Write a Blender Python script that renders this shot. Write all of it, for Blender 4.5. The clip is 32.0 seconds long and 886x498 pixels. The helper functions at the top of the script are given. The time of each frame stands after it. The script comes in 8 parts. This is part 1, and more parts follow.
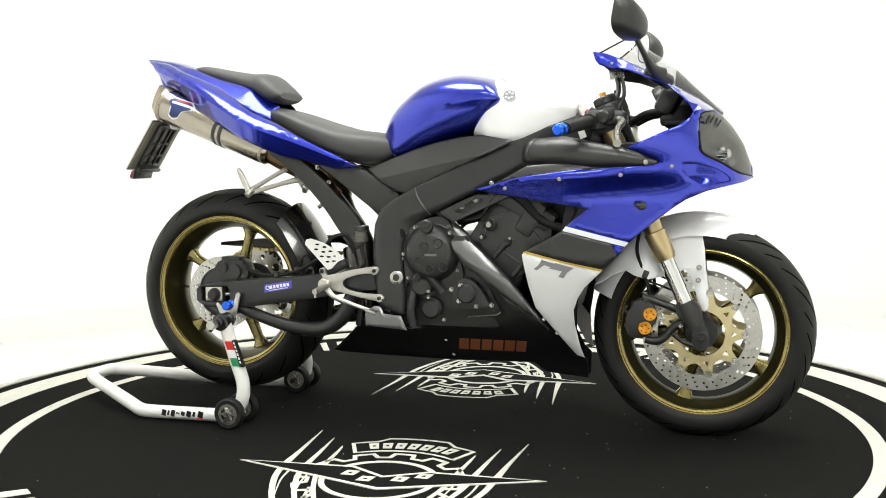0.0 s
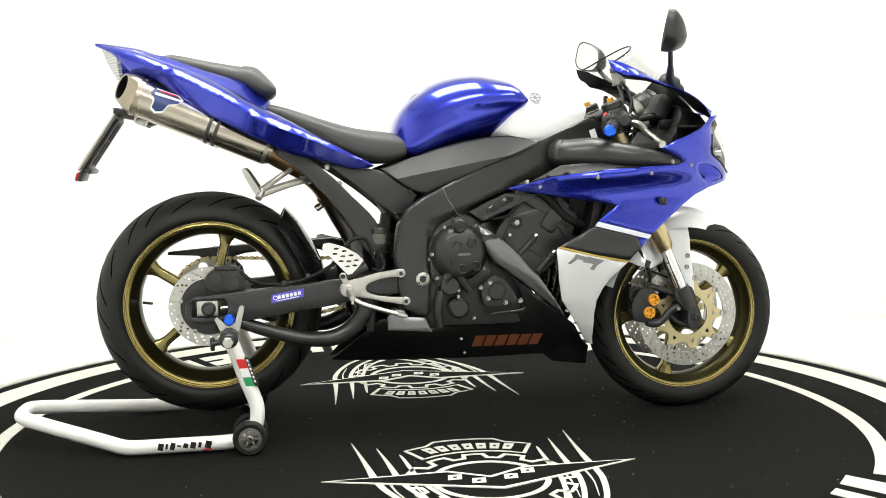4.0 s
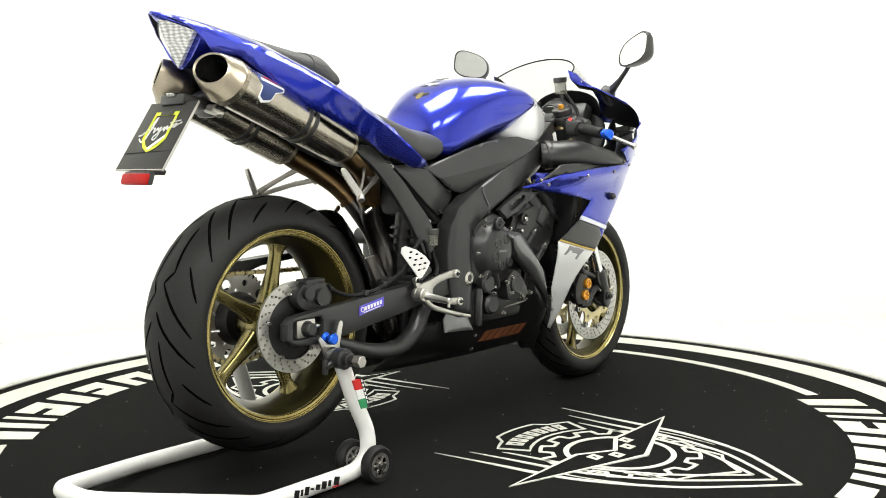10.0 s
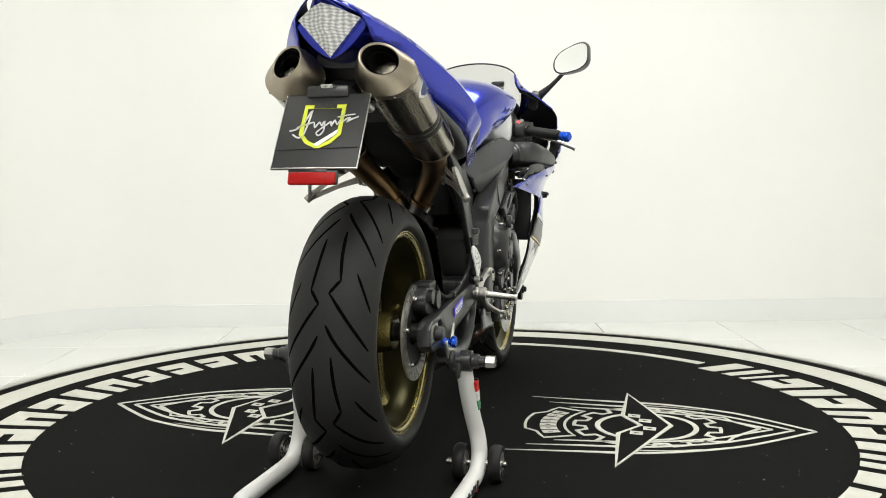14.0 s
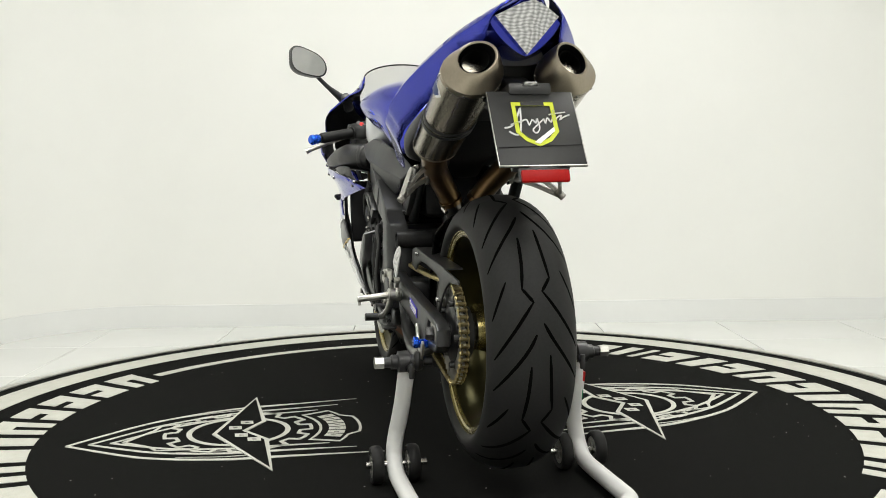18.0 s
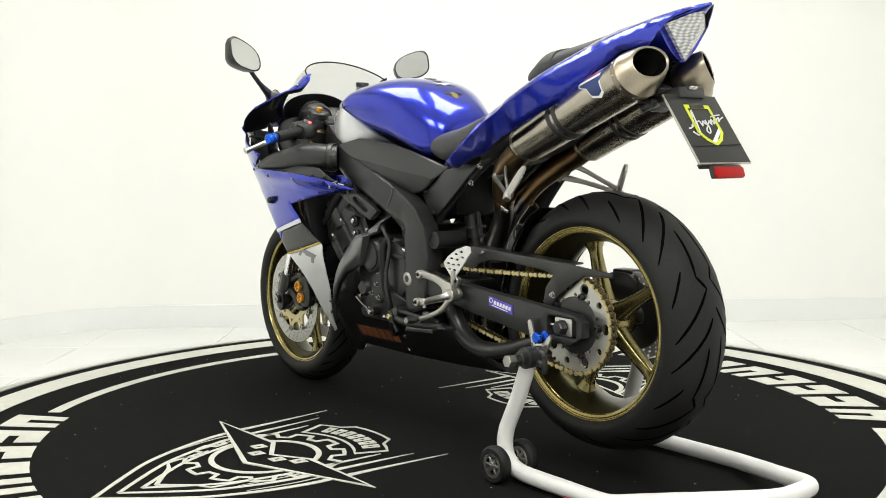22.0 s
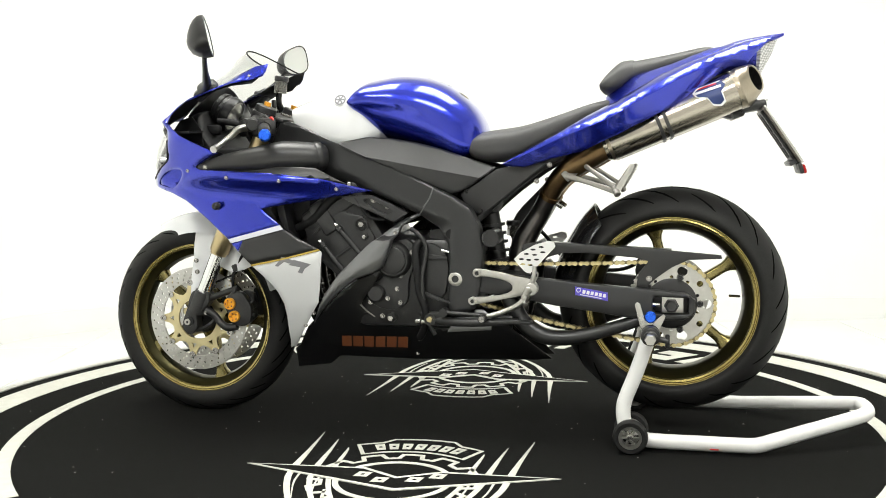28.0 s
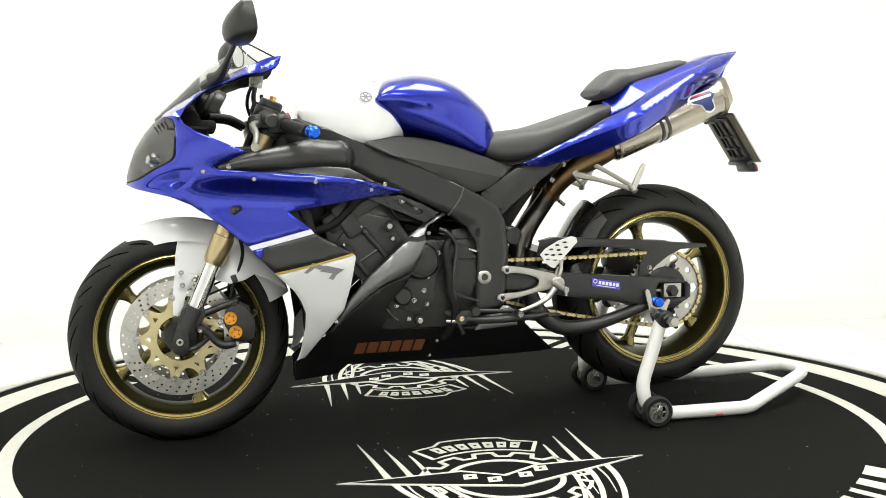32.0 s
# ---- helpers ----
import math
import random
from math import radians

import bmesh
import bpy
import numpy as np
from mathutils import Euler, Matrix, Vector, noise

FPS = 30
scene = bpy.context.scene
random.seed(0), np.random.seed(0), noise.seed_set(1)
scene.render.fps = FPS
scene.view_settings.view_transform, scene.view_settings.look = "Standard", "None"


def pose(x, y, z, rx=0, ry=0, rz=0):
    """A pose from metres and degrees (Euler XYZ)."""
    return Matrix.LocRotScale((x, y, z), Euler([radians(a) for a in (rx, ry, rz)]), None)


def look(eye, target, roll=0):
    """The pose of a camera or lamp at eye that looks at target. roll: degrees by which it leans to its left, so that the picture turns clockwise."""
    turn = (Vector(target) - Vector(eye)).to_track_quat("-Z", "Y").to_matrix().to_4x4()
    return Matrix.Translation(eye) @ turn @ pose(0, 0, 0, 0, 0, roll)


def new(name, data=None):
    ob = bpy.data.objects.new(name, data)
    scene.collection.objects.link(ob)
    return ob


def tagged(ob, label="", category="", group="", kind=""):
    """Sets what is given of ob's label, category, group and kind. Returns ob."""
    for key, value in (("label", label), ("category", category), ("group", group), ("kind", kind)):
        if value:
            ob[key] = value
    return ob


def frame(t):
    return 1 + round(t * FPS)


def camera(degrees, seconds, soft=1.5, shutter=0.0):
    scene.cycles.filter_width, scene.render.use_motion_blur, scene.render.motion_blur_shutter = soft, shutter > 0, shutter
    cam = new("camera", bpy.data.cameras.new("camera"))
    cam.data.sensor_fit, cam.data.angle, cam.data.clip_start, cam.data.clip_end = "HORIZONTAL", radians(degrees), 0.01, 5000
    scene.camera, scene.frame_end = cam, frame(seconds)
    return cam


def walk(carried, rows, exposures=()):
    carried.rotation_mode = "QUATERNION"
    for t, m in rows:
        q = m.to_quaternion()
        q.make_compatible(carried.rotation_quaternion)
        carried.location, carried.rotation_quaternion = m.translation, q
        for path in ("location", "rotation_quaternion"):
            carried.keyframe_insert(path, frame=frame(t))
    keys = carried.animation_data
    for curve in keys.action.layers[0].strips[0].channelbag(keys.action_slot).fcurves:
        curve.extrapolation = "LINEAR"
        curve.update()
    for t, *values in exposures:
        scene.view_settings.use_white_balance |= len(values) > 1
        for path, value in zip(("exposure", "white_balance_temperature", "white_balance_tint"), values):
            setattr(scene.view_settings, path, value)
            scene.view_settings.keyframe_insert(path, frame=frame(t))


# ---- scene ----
# camera: stands still before the turntable
cam = camera(48.53, 32.0, soft=0.9)
EYE = (0.0, -2.88, 0.758)
VIEW = look(EYE, (0.0069, 0.108, 0.4936), -0.66)
walk(cam, [(0, VIEW), (32, VIEW)], exposures=[(0, 0.02), (2, 0.03), (4, 0.10), (7, 0.13), (10, 0.08), (12, -0.12), (14, -0.43), (17, -0.56), (19.5, -0.55), (22, -0.31), (25, -0.07), (28, 0.0), (32, 0.0)])

# ---- light: white-painted room with ceiling light panels ----
world = bpy.data.worlds.new("world")
scene.world = world
world.use_nodes = True
world.node_tree.nodes["Background"].inputs[0].default_value = (0.9, 0.95, 1.0, 1)
world.node_tree.nodes["Background"].inputs[1].default_value = 0.1

BOOTH_WATTS, HALL_WATTS = 40.0, 53.0


# ---- materials ----
def mat(name, col, rough=0.5, metal=0.0, grain=0.0, scale=40.0, bump=0.0, coat=0.0, dirt=0.0, spec=0.5, aniso=0.0, emit=0.0, alpha=1.0, trans=0.0, rvar=0.0):
    m = bpy.data.materials.new(name)
    m.use_nodes = True
    nt = m.node_tree
    b = nt.nodes["Principled BSDF"]
    b.inputs["Base Color"].default_value = (*col, 1)
    b.inputs["Roughness"].default_value = rough
    b.inputs["Metallic"].default_value = metal
    b.inputs["Specular IOR Level"].default_value = spec
    b.inputs["Coat Weight"].default_value = coat
    b.inputs["Coat Roughness"].default_value = 0.04
    b.inputs["Transmission Weight"].default_value = trans
    b.inputs["Anisotropic"].default_value = aniso
    b.inputs["Alpha"].default_value = alpha
    if emit:
        b.inputs["Emission Color"].default_value = (*col, 1)
        b.inputs["Emission Strength"].default_value = emit
    if grain or bump or dirt or rvar:
        tc = nt.nodes.new("ShaderNodeTexCoord")
        n1 = nt.nodes.new("ShaderNodeTexNoise")
        n1.inputs["Scale"].default_value = scale
        n1.inputs["Detail"].default_value = 6
        nt.links.new(tc.outputs["Object"], n1.inputs["Vector"])
        n2 = nt.nodes.new("ShaderNodeTexNoise")
        n2.inputs["Scale"].default_value = scale / 14
        n2.inputs["Detail"].default_value = 4
        nt.links.new(tc.outputs["Object"], n2.inputs["Vector"])
        if grain or dirt:
            mx = nt.nodes.new("ShaderNodeMix")
            mx.data_type = "RGBA"
            mx.inputs[6].default_value = (*[max(0, c * (1 - grain)) for c in col], 1)
            mx.inputs[7].default_value = (*[min(1, c * (1 + grain)) for c in col], 1)
            nt.links.new(n1.outputs["Fac"], mx.inputs[0])
            m2 = nt.nodes.new("ShaderNodeMix")
            m2.data_type = "RGBA"
            m2.blend_type = "MULTIPLY"
            r = nt.nodes.new("ShaderNodeMapRange")
            r.inputs[1].default_value, r.inputs[2].default_value = 0.35, 0.7
            r.inputs[3].default_value, r.inputs[4].default_value = dirt, 0.0
            nt.links.new(n2.outputs["Fac"], r.inputs[0])
            nt.links.new(r.outputs[0], m2.inputs[0])
            nt.links.new(mx.outputs[2], m2.inputs[6])
            m2.inputs[7].default_value = (0.6, 0.57, 0.5, 1)
            nt.links.new(m2.outputs[2], b.inputs["Base Color"])
        if rvar:
            r2 = nt.nodes.new("ShaderNodeMapRange")
            r2.inputs[3].default_value, r2.inputs[4].default_value = max(0.02, rough - rvar), rough + rvar
            nt.links.new(n2.outputs["Fac"], r2.inputs[0])
            nt.links.new(r2.outputs[0], b.inputs["Roughness"])
        if bump:
            bp = nt.nodes.new("ShaderNodeBump")
            bp.inputs["Strength"].default_value = bump
            bp.inputs["Distance"].default_value = 0.002
            nt.links.new(n1.outputs["Fac"], bp.inputs["Height"])
            nt.links.new(bp.outputs[0], b.inputs["Normal"])
    return m


M_WALL = mat("white wall paint", (0.84, 0.845, 0.82), 0.75, grain=0.012, scale=9, bump=0.02, dirt=0.05)
M_SKIRT = mat("white gloss skirting", (0.80, 0.81, 0.80), 0.35, grain=0.015, scale=20, dirt=0.06)
M_HALL = mat("white hall paint", (0.74, 0.74, 0.73), 0.8, grain=0.1, scale=8, dirt=0.1)
M_CEIL = mat("ceiling paint", (0.82, 0.82, 0.80), 0.8, grain=0.02, scale=10)
M_TILE = mat("glossy white floor tile", (0.74, 0.75, 0.73), 0.16, grain=0.02, scale=12, dirt=0.08, rvar=0.05)
M_GROUT = mat("grey grout", (0.5, 0.5, 0.47), 0.8, grain=0.1, scale=60)
M_CARPET = mat("black needle felt", (0.0090, 0.0092, 0.0087), 0.95, grain=0.6, scale=700, bump=0.35, spec=0.03, dirt=0.28)
M_PRINT = mat("white carpet print", (0.54, 0.54, 0.49), 0.9, grain=0.12, scale=400, bump=0.3, dirt=0.18, spec=0.2)
M_TRIM = mat("brushed aluminium trim", (0.55, 0.55, 0.52), 0.4, metal=0.8, grain=0.3, scale=60, dirt=0.5)
M_DUST = mat("pale dust", (0.35, 0.34, 0.32), 0.9)
M_LAMP = mat("light panel diffuser", (1.0, 0.985, 0.92), 0.5, emit=5.0)
M_STEELFRAME = mat("white lamp housing", (0.7, 0.7, 0.7), 0.4, grain=0.02)

M_BLUE = mat("metallic blue paint", (0.013, 0.027, 0.42), 0.24, metal=0.85, coat=1.0, rvar=0.02, scale=60)
M_WHITE = mat("white gloss paint", (0.74, 0.75, 0.76), 0.25, grain=0.02, scale=300, coat=1.0)
M_PEARL = mat("pearl white fender paint", (0.72, 0.73, 0.75), 0.22, grain=0.03, scale=500, coat=1.0)
M_FRAME = mat("satin black frame paint", (0.046, 0.0466, 0.0476), 0.31, metal=0.62, grain=0.12, scale=300, bump=0.03, rvar=0.06, spec=0.45)
M_SIDE = mat("dark satin side cover plastic", (0.056, 0.0566, 0.0575), 0.35, metal=0.62, grain=0.12, scale=400, bump=0.05, rvar=0.05, spec=0.45)
M_CAST = mat("satin cast hanger", (0.34, 0.325, 0.30), 0.38, metal=0.9, grain=0.12, scale=160, bump=0.06, rvar=0.06)
M_GREY = mat("dark grey metallic plastic", (0.19, 0.192, 0.197), 0.30, metal=0.82, grain=0.1, scale=400, bump=0.03, rvar=0.05, spec=0.5)
M_PLASTIC = mat("textured black plastic", (0.013, 0.013, 0.0134), 0.36, grain=0.25, scale=500, bump=0.12, spec=0.6)
M_BELLY = mat("black gloss belly pan", (0.006, 0.006, 0.0065), 0.30, grain=0.2, scale=200, coat=0.15, spec=0.4, rvar=0.04)
M_HUGGER = mat("gloss black hugger", (0.006, 0.006, 0.0065), 0.2, grain=0.2, scale=200, coat=0.8, spec=0.5, rvar=0.04)
M_ENGINE = mat("black engine coating", (0.036, 0.0362, 0.0366), 0.34, metal=0.5, grain=0.3, scale=250, bump=0.1, rvar=0.08, spec=0.5)
M_DARK = mat("deep black parts", (0.0035, 0.0035, 0.004), 0.55, grain=0.3, scale=200, spec=0.3)
# matt near-black for the silencer outlets and their inner tubes
M_BORE = mat("matt black bore", (0.0018, 0.0017, 0.0016), 0.9, grain=0.3, scale=200, spec=0.08)
M_SEAT = mat("black vinyl seat cover", (0.054, 0.054, 0.055), 0.5, grain=0.15, scale=600, bump=0.25, spec=0.4)
M_RUBBER = mat("tyre rubber", (0.0115, 0.0114, 0.0112), 0.56, grain=0.3, scale=180, bump=0.1, rvar=0.08, spec=0.25)
# blacker than the rubber: the shade inside the grooves, as colour
M_GROOVESHADE = mat("tread groove shade", (0.0012, 0.0012, 0.0012), 0.95, spec=0.05)
M_GOLD = mat("gold wheel paint", (0.36, 0.295, 0.105), 0.26, metal=0.92, grain=0.08, scale=500, coat=0.4, dirt=0.1)
# wheel gold taken darker, so spokes and rear hub look shaded inside the rim
M_SPOKE = mat("olive gold spoke paint darkened for shade", (0.23, 0.192, 0.070), 0.27, metal=0.92, grain=0.08, scale=500, coat=0.4, dirt=0.1)
# the wheel gold again, with the barrel's inner shade in its colour
M_GOLDSHADE = mat("olive gold barrel paint darkened for shade", (0.050, 0.045, 0.017), 0.28, metal=0.8, grain=0.15, scale=300, dirt=0.25)
M_CHAMP = mat("champagne anodised fork", (0.52, 0.42, 0.24), 0.28, metal=0.9, grain=0.1, scale=300)
M_CHROME = mat("chrome tube", (0.75, 0.76, 0.77), 0.08, metal=1.0, grain=0.03)
M_ALU = mat("bare aluminium", (0.50, 0.49, 0.46), 0.30, metal=0.95, grain=0.12, scale=120, bump=0.05, rvar=0.08)
M_TITAN = mat("brushed titanium", (0.42, 0.385, 0.33), 0.24, metal=1.0, grain=0.10, scale=90, rvar=0.05, dirt=0.1)
M_CONE = mat("bead-blasted titanium", (0.36, 0.315, 0.25), 0.33, metal=1.0, grain=0.12, scale=200, dirt=0.25)
M_BRONZE = mat("heat-bronzed pipe", (0.17, 0.11, 0.055), 0.32, metal=1.0, grain=0.3, scale=30, rvar=0.08)
M_BLUED = mat("heat-blued pipe", (0.13, 0.122, 0.118), 0.28, metal=1.0, grain=0.5, scale=18, rvar=0.08)
M_DISC = mat("steel brake disc", (0.50, 0.495, 0.475), 0.32, metal=0.95, grain=0.12, scale=160, rvar=0.06, dirt=0.1)
M_CARRIER = mat("champagne disc carrier", (0.60, 0.52, 0.30), 0.35, metal=0.8, grain=0.08)
M_CHAIN = mat("gold chain plate", (0.62, 0.53, 0.29), 0.33, metal=0.9, grain=0.2, scale=100, dirt=0.1)
M_CHAINDARK = mat("oily chain roller", (0.22, 0.18, 0.09), 0.4, metal=0.8, grain=0.4)
M_BOLT = mat("zinc bolt", (0.40, 0.39, 0.37), 0.25, metal=0.95, grain=0.15, scale=200)
M_ORANGE = mat("gold caliper cap", (0.75, 0.34, 0.03), 0.3, metal=0.6, grain=0.1)
M_ANOBLUE = mat("blue anodised aluminium", (0.02, 0.12, 0.75), 0.25, metal=0.8, grain=0.1)
M_RED = mat("red plastic", (0.6, 0.015, 0.012), 0.3, grain=0.1)
M_REFLECT = mat("red reflector", (0.34, 0.005, 0.004), 0.45, grain=0.25, scale=300, coat=0.0, spec=0.2)
M_STANDW = mat("white powder coat", (0.74, 0.74, 0.73), 0.35, grain=0.02, scale=300, bump=0.05, dirt=0.08)
M_STICKER = mat("violet blue sticker", (0.09, 0.07, 0.52), 0.4, grain=0.03)
M_STKW = mat("white sticker print", (0.8, 0.8, 0.8), 0.4)
M_STKK = mat("black sticker print", (0.01, 0.01, 0.01), 0.4)
M_STKG = mat("green sticker print", (0.02, 0.28, 0.10), 0.4)
M_NAVY = mat("navy sticker print", (0.012, 0.03, 0.13), 0.4)
M_GREYDECAL = mat("grey decal", (0.22, 0.22, 0.235), 0.4)
M_BROWN = mat("faded copper decal", (0.17, 0.055, 0.022), 0.45)
M_GOLDLINE = mat("gold pinstripe", (0.55, 0.40, 0.08), 0.35, metal=0.3)
M_STRIPE = mat("silver white stripe", (0.68, 0.69, 0.76), 0.3, coat=0.8)
M_BAND = mat("charcoal stripe", (0.012, 0.012, 0.013), 0.32, coat=0.2, grain=0.1)
M_PLATE = mat("black plate board", (0.013, 0.013, 0.013), 0.5, grain=0.2, scale=200)
M_BACK = mat("dull beige plate back", (0.24, 0.22, 0.18), 0.5, grain=0.15, scale=60, dirt=0.3)
M_YELLOW = mat("lime yellow print", (0.62, 0.68, 0.04), 0.5)
M_LENS = mat("clear ribbed lens", (0.55, 0.54, 0.48), 0.15, grain=0.35, scale=220, coat=1.0, bump=0.8)
M_SCREEN = mat("smoked windscreen acrylic", (0.07, 0.075, 0.075), 0.02, alpha=0.26, coat=1.0)
M_HEAD = mat("headlight lens", (0.02, 0.02, 0.02), 0.03, alpha=0.16, coat=1.0)
M_REFLECTOR = mat("headlight reflector", (0.17, 0.17, 0.165), 0.34, metal=0.9, grain=0.2, scale=40)
M_MIRROR = mat("mirror glass", (0.92, 0.93, 0.93), 0.02, metal=1.0)
M_FLUID = mat("smoked reservoir plastic", (0.16, 0.155, 0.13), 0.2, alpha=0.6, coat=0.5)


# light and dark of the clear lens's moulded ribs, put into its colour, in two directions
_nt = M_LENS.node_tree
_b = _nt.nodes["Principled BSDF"]
_tc = _nt.nodes.new("ShaderNodeTexCoord")
_mx = _nt.nodes.new("ShaderNodeMix")
_mx.data_type = "RGBA"
_mx.blend_type = "MULTIPLY"
_mx.inputs[0].default_value = 1.0
for _k, (_dir, _sc) in enumerate((("Y", 26.0), ("Z", 47.0))):
    _w = _nt.nodes.new("ShaderNodeTexWave")
    _w.bands_direction = _dir
    _w.inputs["Scale"].default_value = _sc
    _w.inputs["Distortion"].default_value = 6.0
    _r = _nt.nodes.new("ShaderNodeMapRange")
    _r.inputs[3].default_value, _r.inputs[4].default_value = 0.50, 0.86
    _nt.links.new(_tc.outputs["Object"], _w.inputs["Vector"])
    _nt.links.new(_w.outputs["Fac"], _r.inputs[0])
    _nt.links.new(_r.outputs[0], _mx.inputs[6 + _k])
_nt.links.new(_mx.outputs[2], _b.inputs["Base Color"])


# ---- mesh helpers ----
def finish(bm, sharp=38.0):
    bmesh.ops.remove_doubles(bm, verts=bm.verts, dist=1e-5)
    bmesh.ops.recalc_face_normals(bm, faces=bm.faces)
    lim = radians(sharp)
    for f in bm.faces:
        f.smooth = True
    for e in bm.edges:
        e.smooth = len(e.link_faces) == 2 and e.calc_face_angle(0) < lim
    return bm


def part(name, bm, material, parent, label="", sharp=38.0):
    finish(bm, sharp)
    me = bpy.data.meshes.new(name)
    bm.to_mesh(me)
    bm.free()
    me.materials.append(material)
    ob = new(name, me)
    ob.parent = parent
    if label:
        ob["label"] = label
    return ob


def black_inside(ob, side):
    """The unpainted back of a body panel."""
    ob.data.materials.append(M_DARK)
    for f in ob.data.polygons:
        if f.normal.y * side < -0.12:
            f.material_index = 1
    return ob


def repeat(ob, parent, matrix):
    """The same mesh again under a parent."""
    o = ob.copy()
    scene.collection.objects.link(o)
    o.parent = parent
    o.matrix_local = matrix
    return o


def root(name, label, category, group="", kind=""):
    return tagged(new(name), label, category, group, kind)


def join(*bms):
    out = bmesh.new()
    for b in bms:
        me = bpy.data.meshes.new("tmp")
        b.to_mesh(me)
        b.free()
        out.from_mesh(me)
        bpy.data.meshes.remove(me)
    return out


def xform(bm, m):
    bmesh.ops.transform(bm, matrix=m, verts=bm.verts)
    return bm


def box(c, s, bevel=0.0, rot=(0, 0, 0), seg=2):
    bm = bmesh.new()
    bmesh.ops.create_cube(bm, size=1)
    bmesh.ops.scale(bm, vec=s, verts=bm.verts)
    if bevel:
        bmesh.ops.bevel(bm, geom=bm.edges[:], offset=bevel, segments=seg, profile=0.5, affect="EDGES")
    return xform(bm, pose(*c, *rot))


def axis_matrix(p0, p1):
    d = Vector(p1) - Vector(p0)
    return Matrix.Translation(p0) @ d.to_track_quat("Z", "Y").to_matrix().to_4x4(), d.length


def lathe(profile, m=None, n=32, closed=False):
    """Turns (radius, height) pairs about z."""
    bm = bmesh.new()
    rings = []
    for r, h in profile:
        if r < 1e-6:
            rings.append([bm.verts.new((0, 0, h))])
        else:
            rings.append([bm.verts.new((r * math.cos(2 * math.pi * i / n), r * math.sin(2 * math.pi * i / n), h)) for i in range(n)])
    pairs = list(zip(rings, rings[1:])) + ([(rings[-1], rings[0])] if closed else [])
    for a, b in pairs:
        for i in range(n):
            q = [a[i % len(a)], a[(i + 1) % len(a)], b[(i + 1) % len(b)], b[i % len(b)]]
            q = list(dict.fromkeys(q))
            if len(q) > 2:
                bm.faces.new(q)
    return xform(bm, m) if m else bm


def rod(p0, p1, r, r1=None, n=16, cap=0.0):
    m, L = axis_matrix(p0, p1)
    r1 = r if r1 is None else r1
    c = min(cap, L / 3)
    prof = [(0, 0), (r - c, 0), (r, c), (r1, L - c), (r1 - c, L), (0, L)] if c else [(0, 0), (r, 0), (r1, L), (0, L)]
    return lathe(prof, m, n)


def stepped(p0, p1, steps, n=24):
    """A turned piece along p0 to p1: (share of the length, radius) pairs."""
    m, L = axis_matrix(p0, p1)
    prof = [(0, steps[0][0] * L)] + [(r, k * L) for k, r in steps] + [(0, steps[-1][0] * L)]
    return lathe(prof, m, n)


def spline(pts, per=6, closed=False):
    """Catmull-Rom through 2D or 3D points."""
    P = [np.array(p, float) for p in pts]
    n = len(P)
    out = []
    for i in range(n if closed else n - 1):
        p0, p1, p2, p3 = (P[(i + k) % n] for k in (-1, 0, 1, 2)) if closed else (P[max(i - 1, 0)], P[i], P[i + 1], P[min(i + 2, n - 1)])
        for k in range(per):
            t = k / per
            out.append(0.5 * (2 * p1 + (p2 - p0) * t + (2 * p0 - 5 * p1 + 4 * p2 - p3) * t * t + (3 * p1 - p0 - 3 * p2 + p3) * t ** 3))
    if not closed:
        out.append(P[-1])
    return out


def tube(pts, r, n=12, per=5, flat=None):
    """A pipe along a smooth path; r a number or one radius a point; flat squeezes it across."""
    path = spline(pts, per) if len(pts) > 2 else [np.array(p, float) for p in pts]
    rs = r if isinstance(r, (list, tuple)) else [r] * len(pts)
    m = len(path)
    rad = [float(np.interp(i / max(m - 1, 1) * (len(rs) - 1), range(len(rs)), rs)) for i in range(m)]
    bm = bmesh.new()
    rings = []
    up = None
    for i, p in enumerate(path):
        d = Vector(path[min(i + 1, m - 1)] - path[max(i - 1, 0)]).normalized()
        if up is None:
            up = Vector((0, 0, 1)) if abs(d.z) < 0.9 else Vector((1, 0, 0))
        side = d.cross(up).normalized()
        up = side.cross(d).normalized()
        f = flat or 1.0
        rings.append([bm.verts.new(Vector(p) + rad[i] * (math.cos(a) * side * f + math.sin(a) * up)) for a in (2 * math.pi * k / n for k in range(n))])
    for a, b in zip(rings, rings[1:]):
        for i in range(n):
            bm.faces.new((a[i], a[(i + 1) % n], b[(i + 1) % n], b[i]))
    bm.faces.new(rings[0][::-1])
    bm.faces.new(rings[-1])
    return bm


def inside(p, poly):
    x, y = p
    hit = False
    for (x0, y0), (x1, y1) in zip(poly, poly[1:] + poly[:1]):
        if (y0 > y) != (y1 > y) and x < (x1 - x0) * (y - y0) / (y1 - y0) + x0:
            hit = not hit
    return hit


def edge_dist(p, segs):
    q = np.array(p)
    d = segs[:, 1] - segs[:, 0]
    t = np.clip(((q - segs[:, 0]) * d).sum(1) / np.maximum((d * d).sum(1), 1e-12), 0, 1)
    return float(np.sqrt((((segs[:, 0] + t[:, None] * d) - q) ** 2).sum(1)).min())


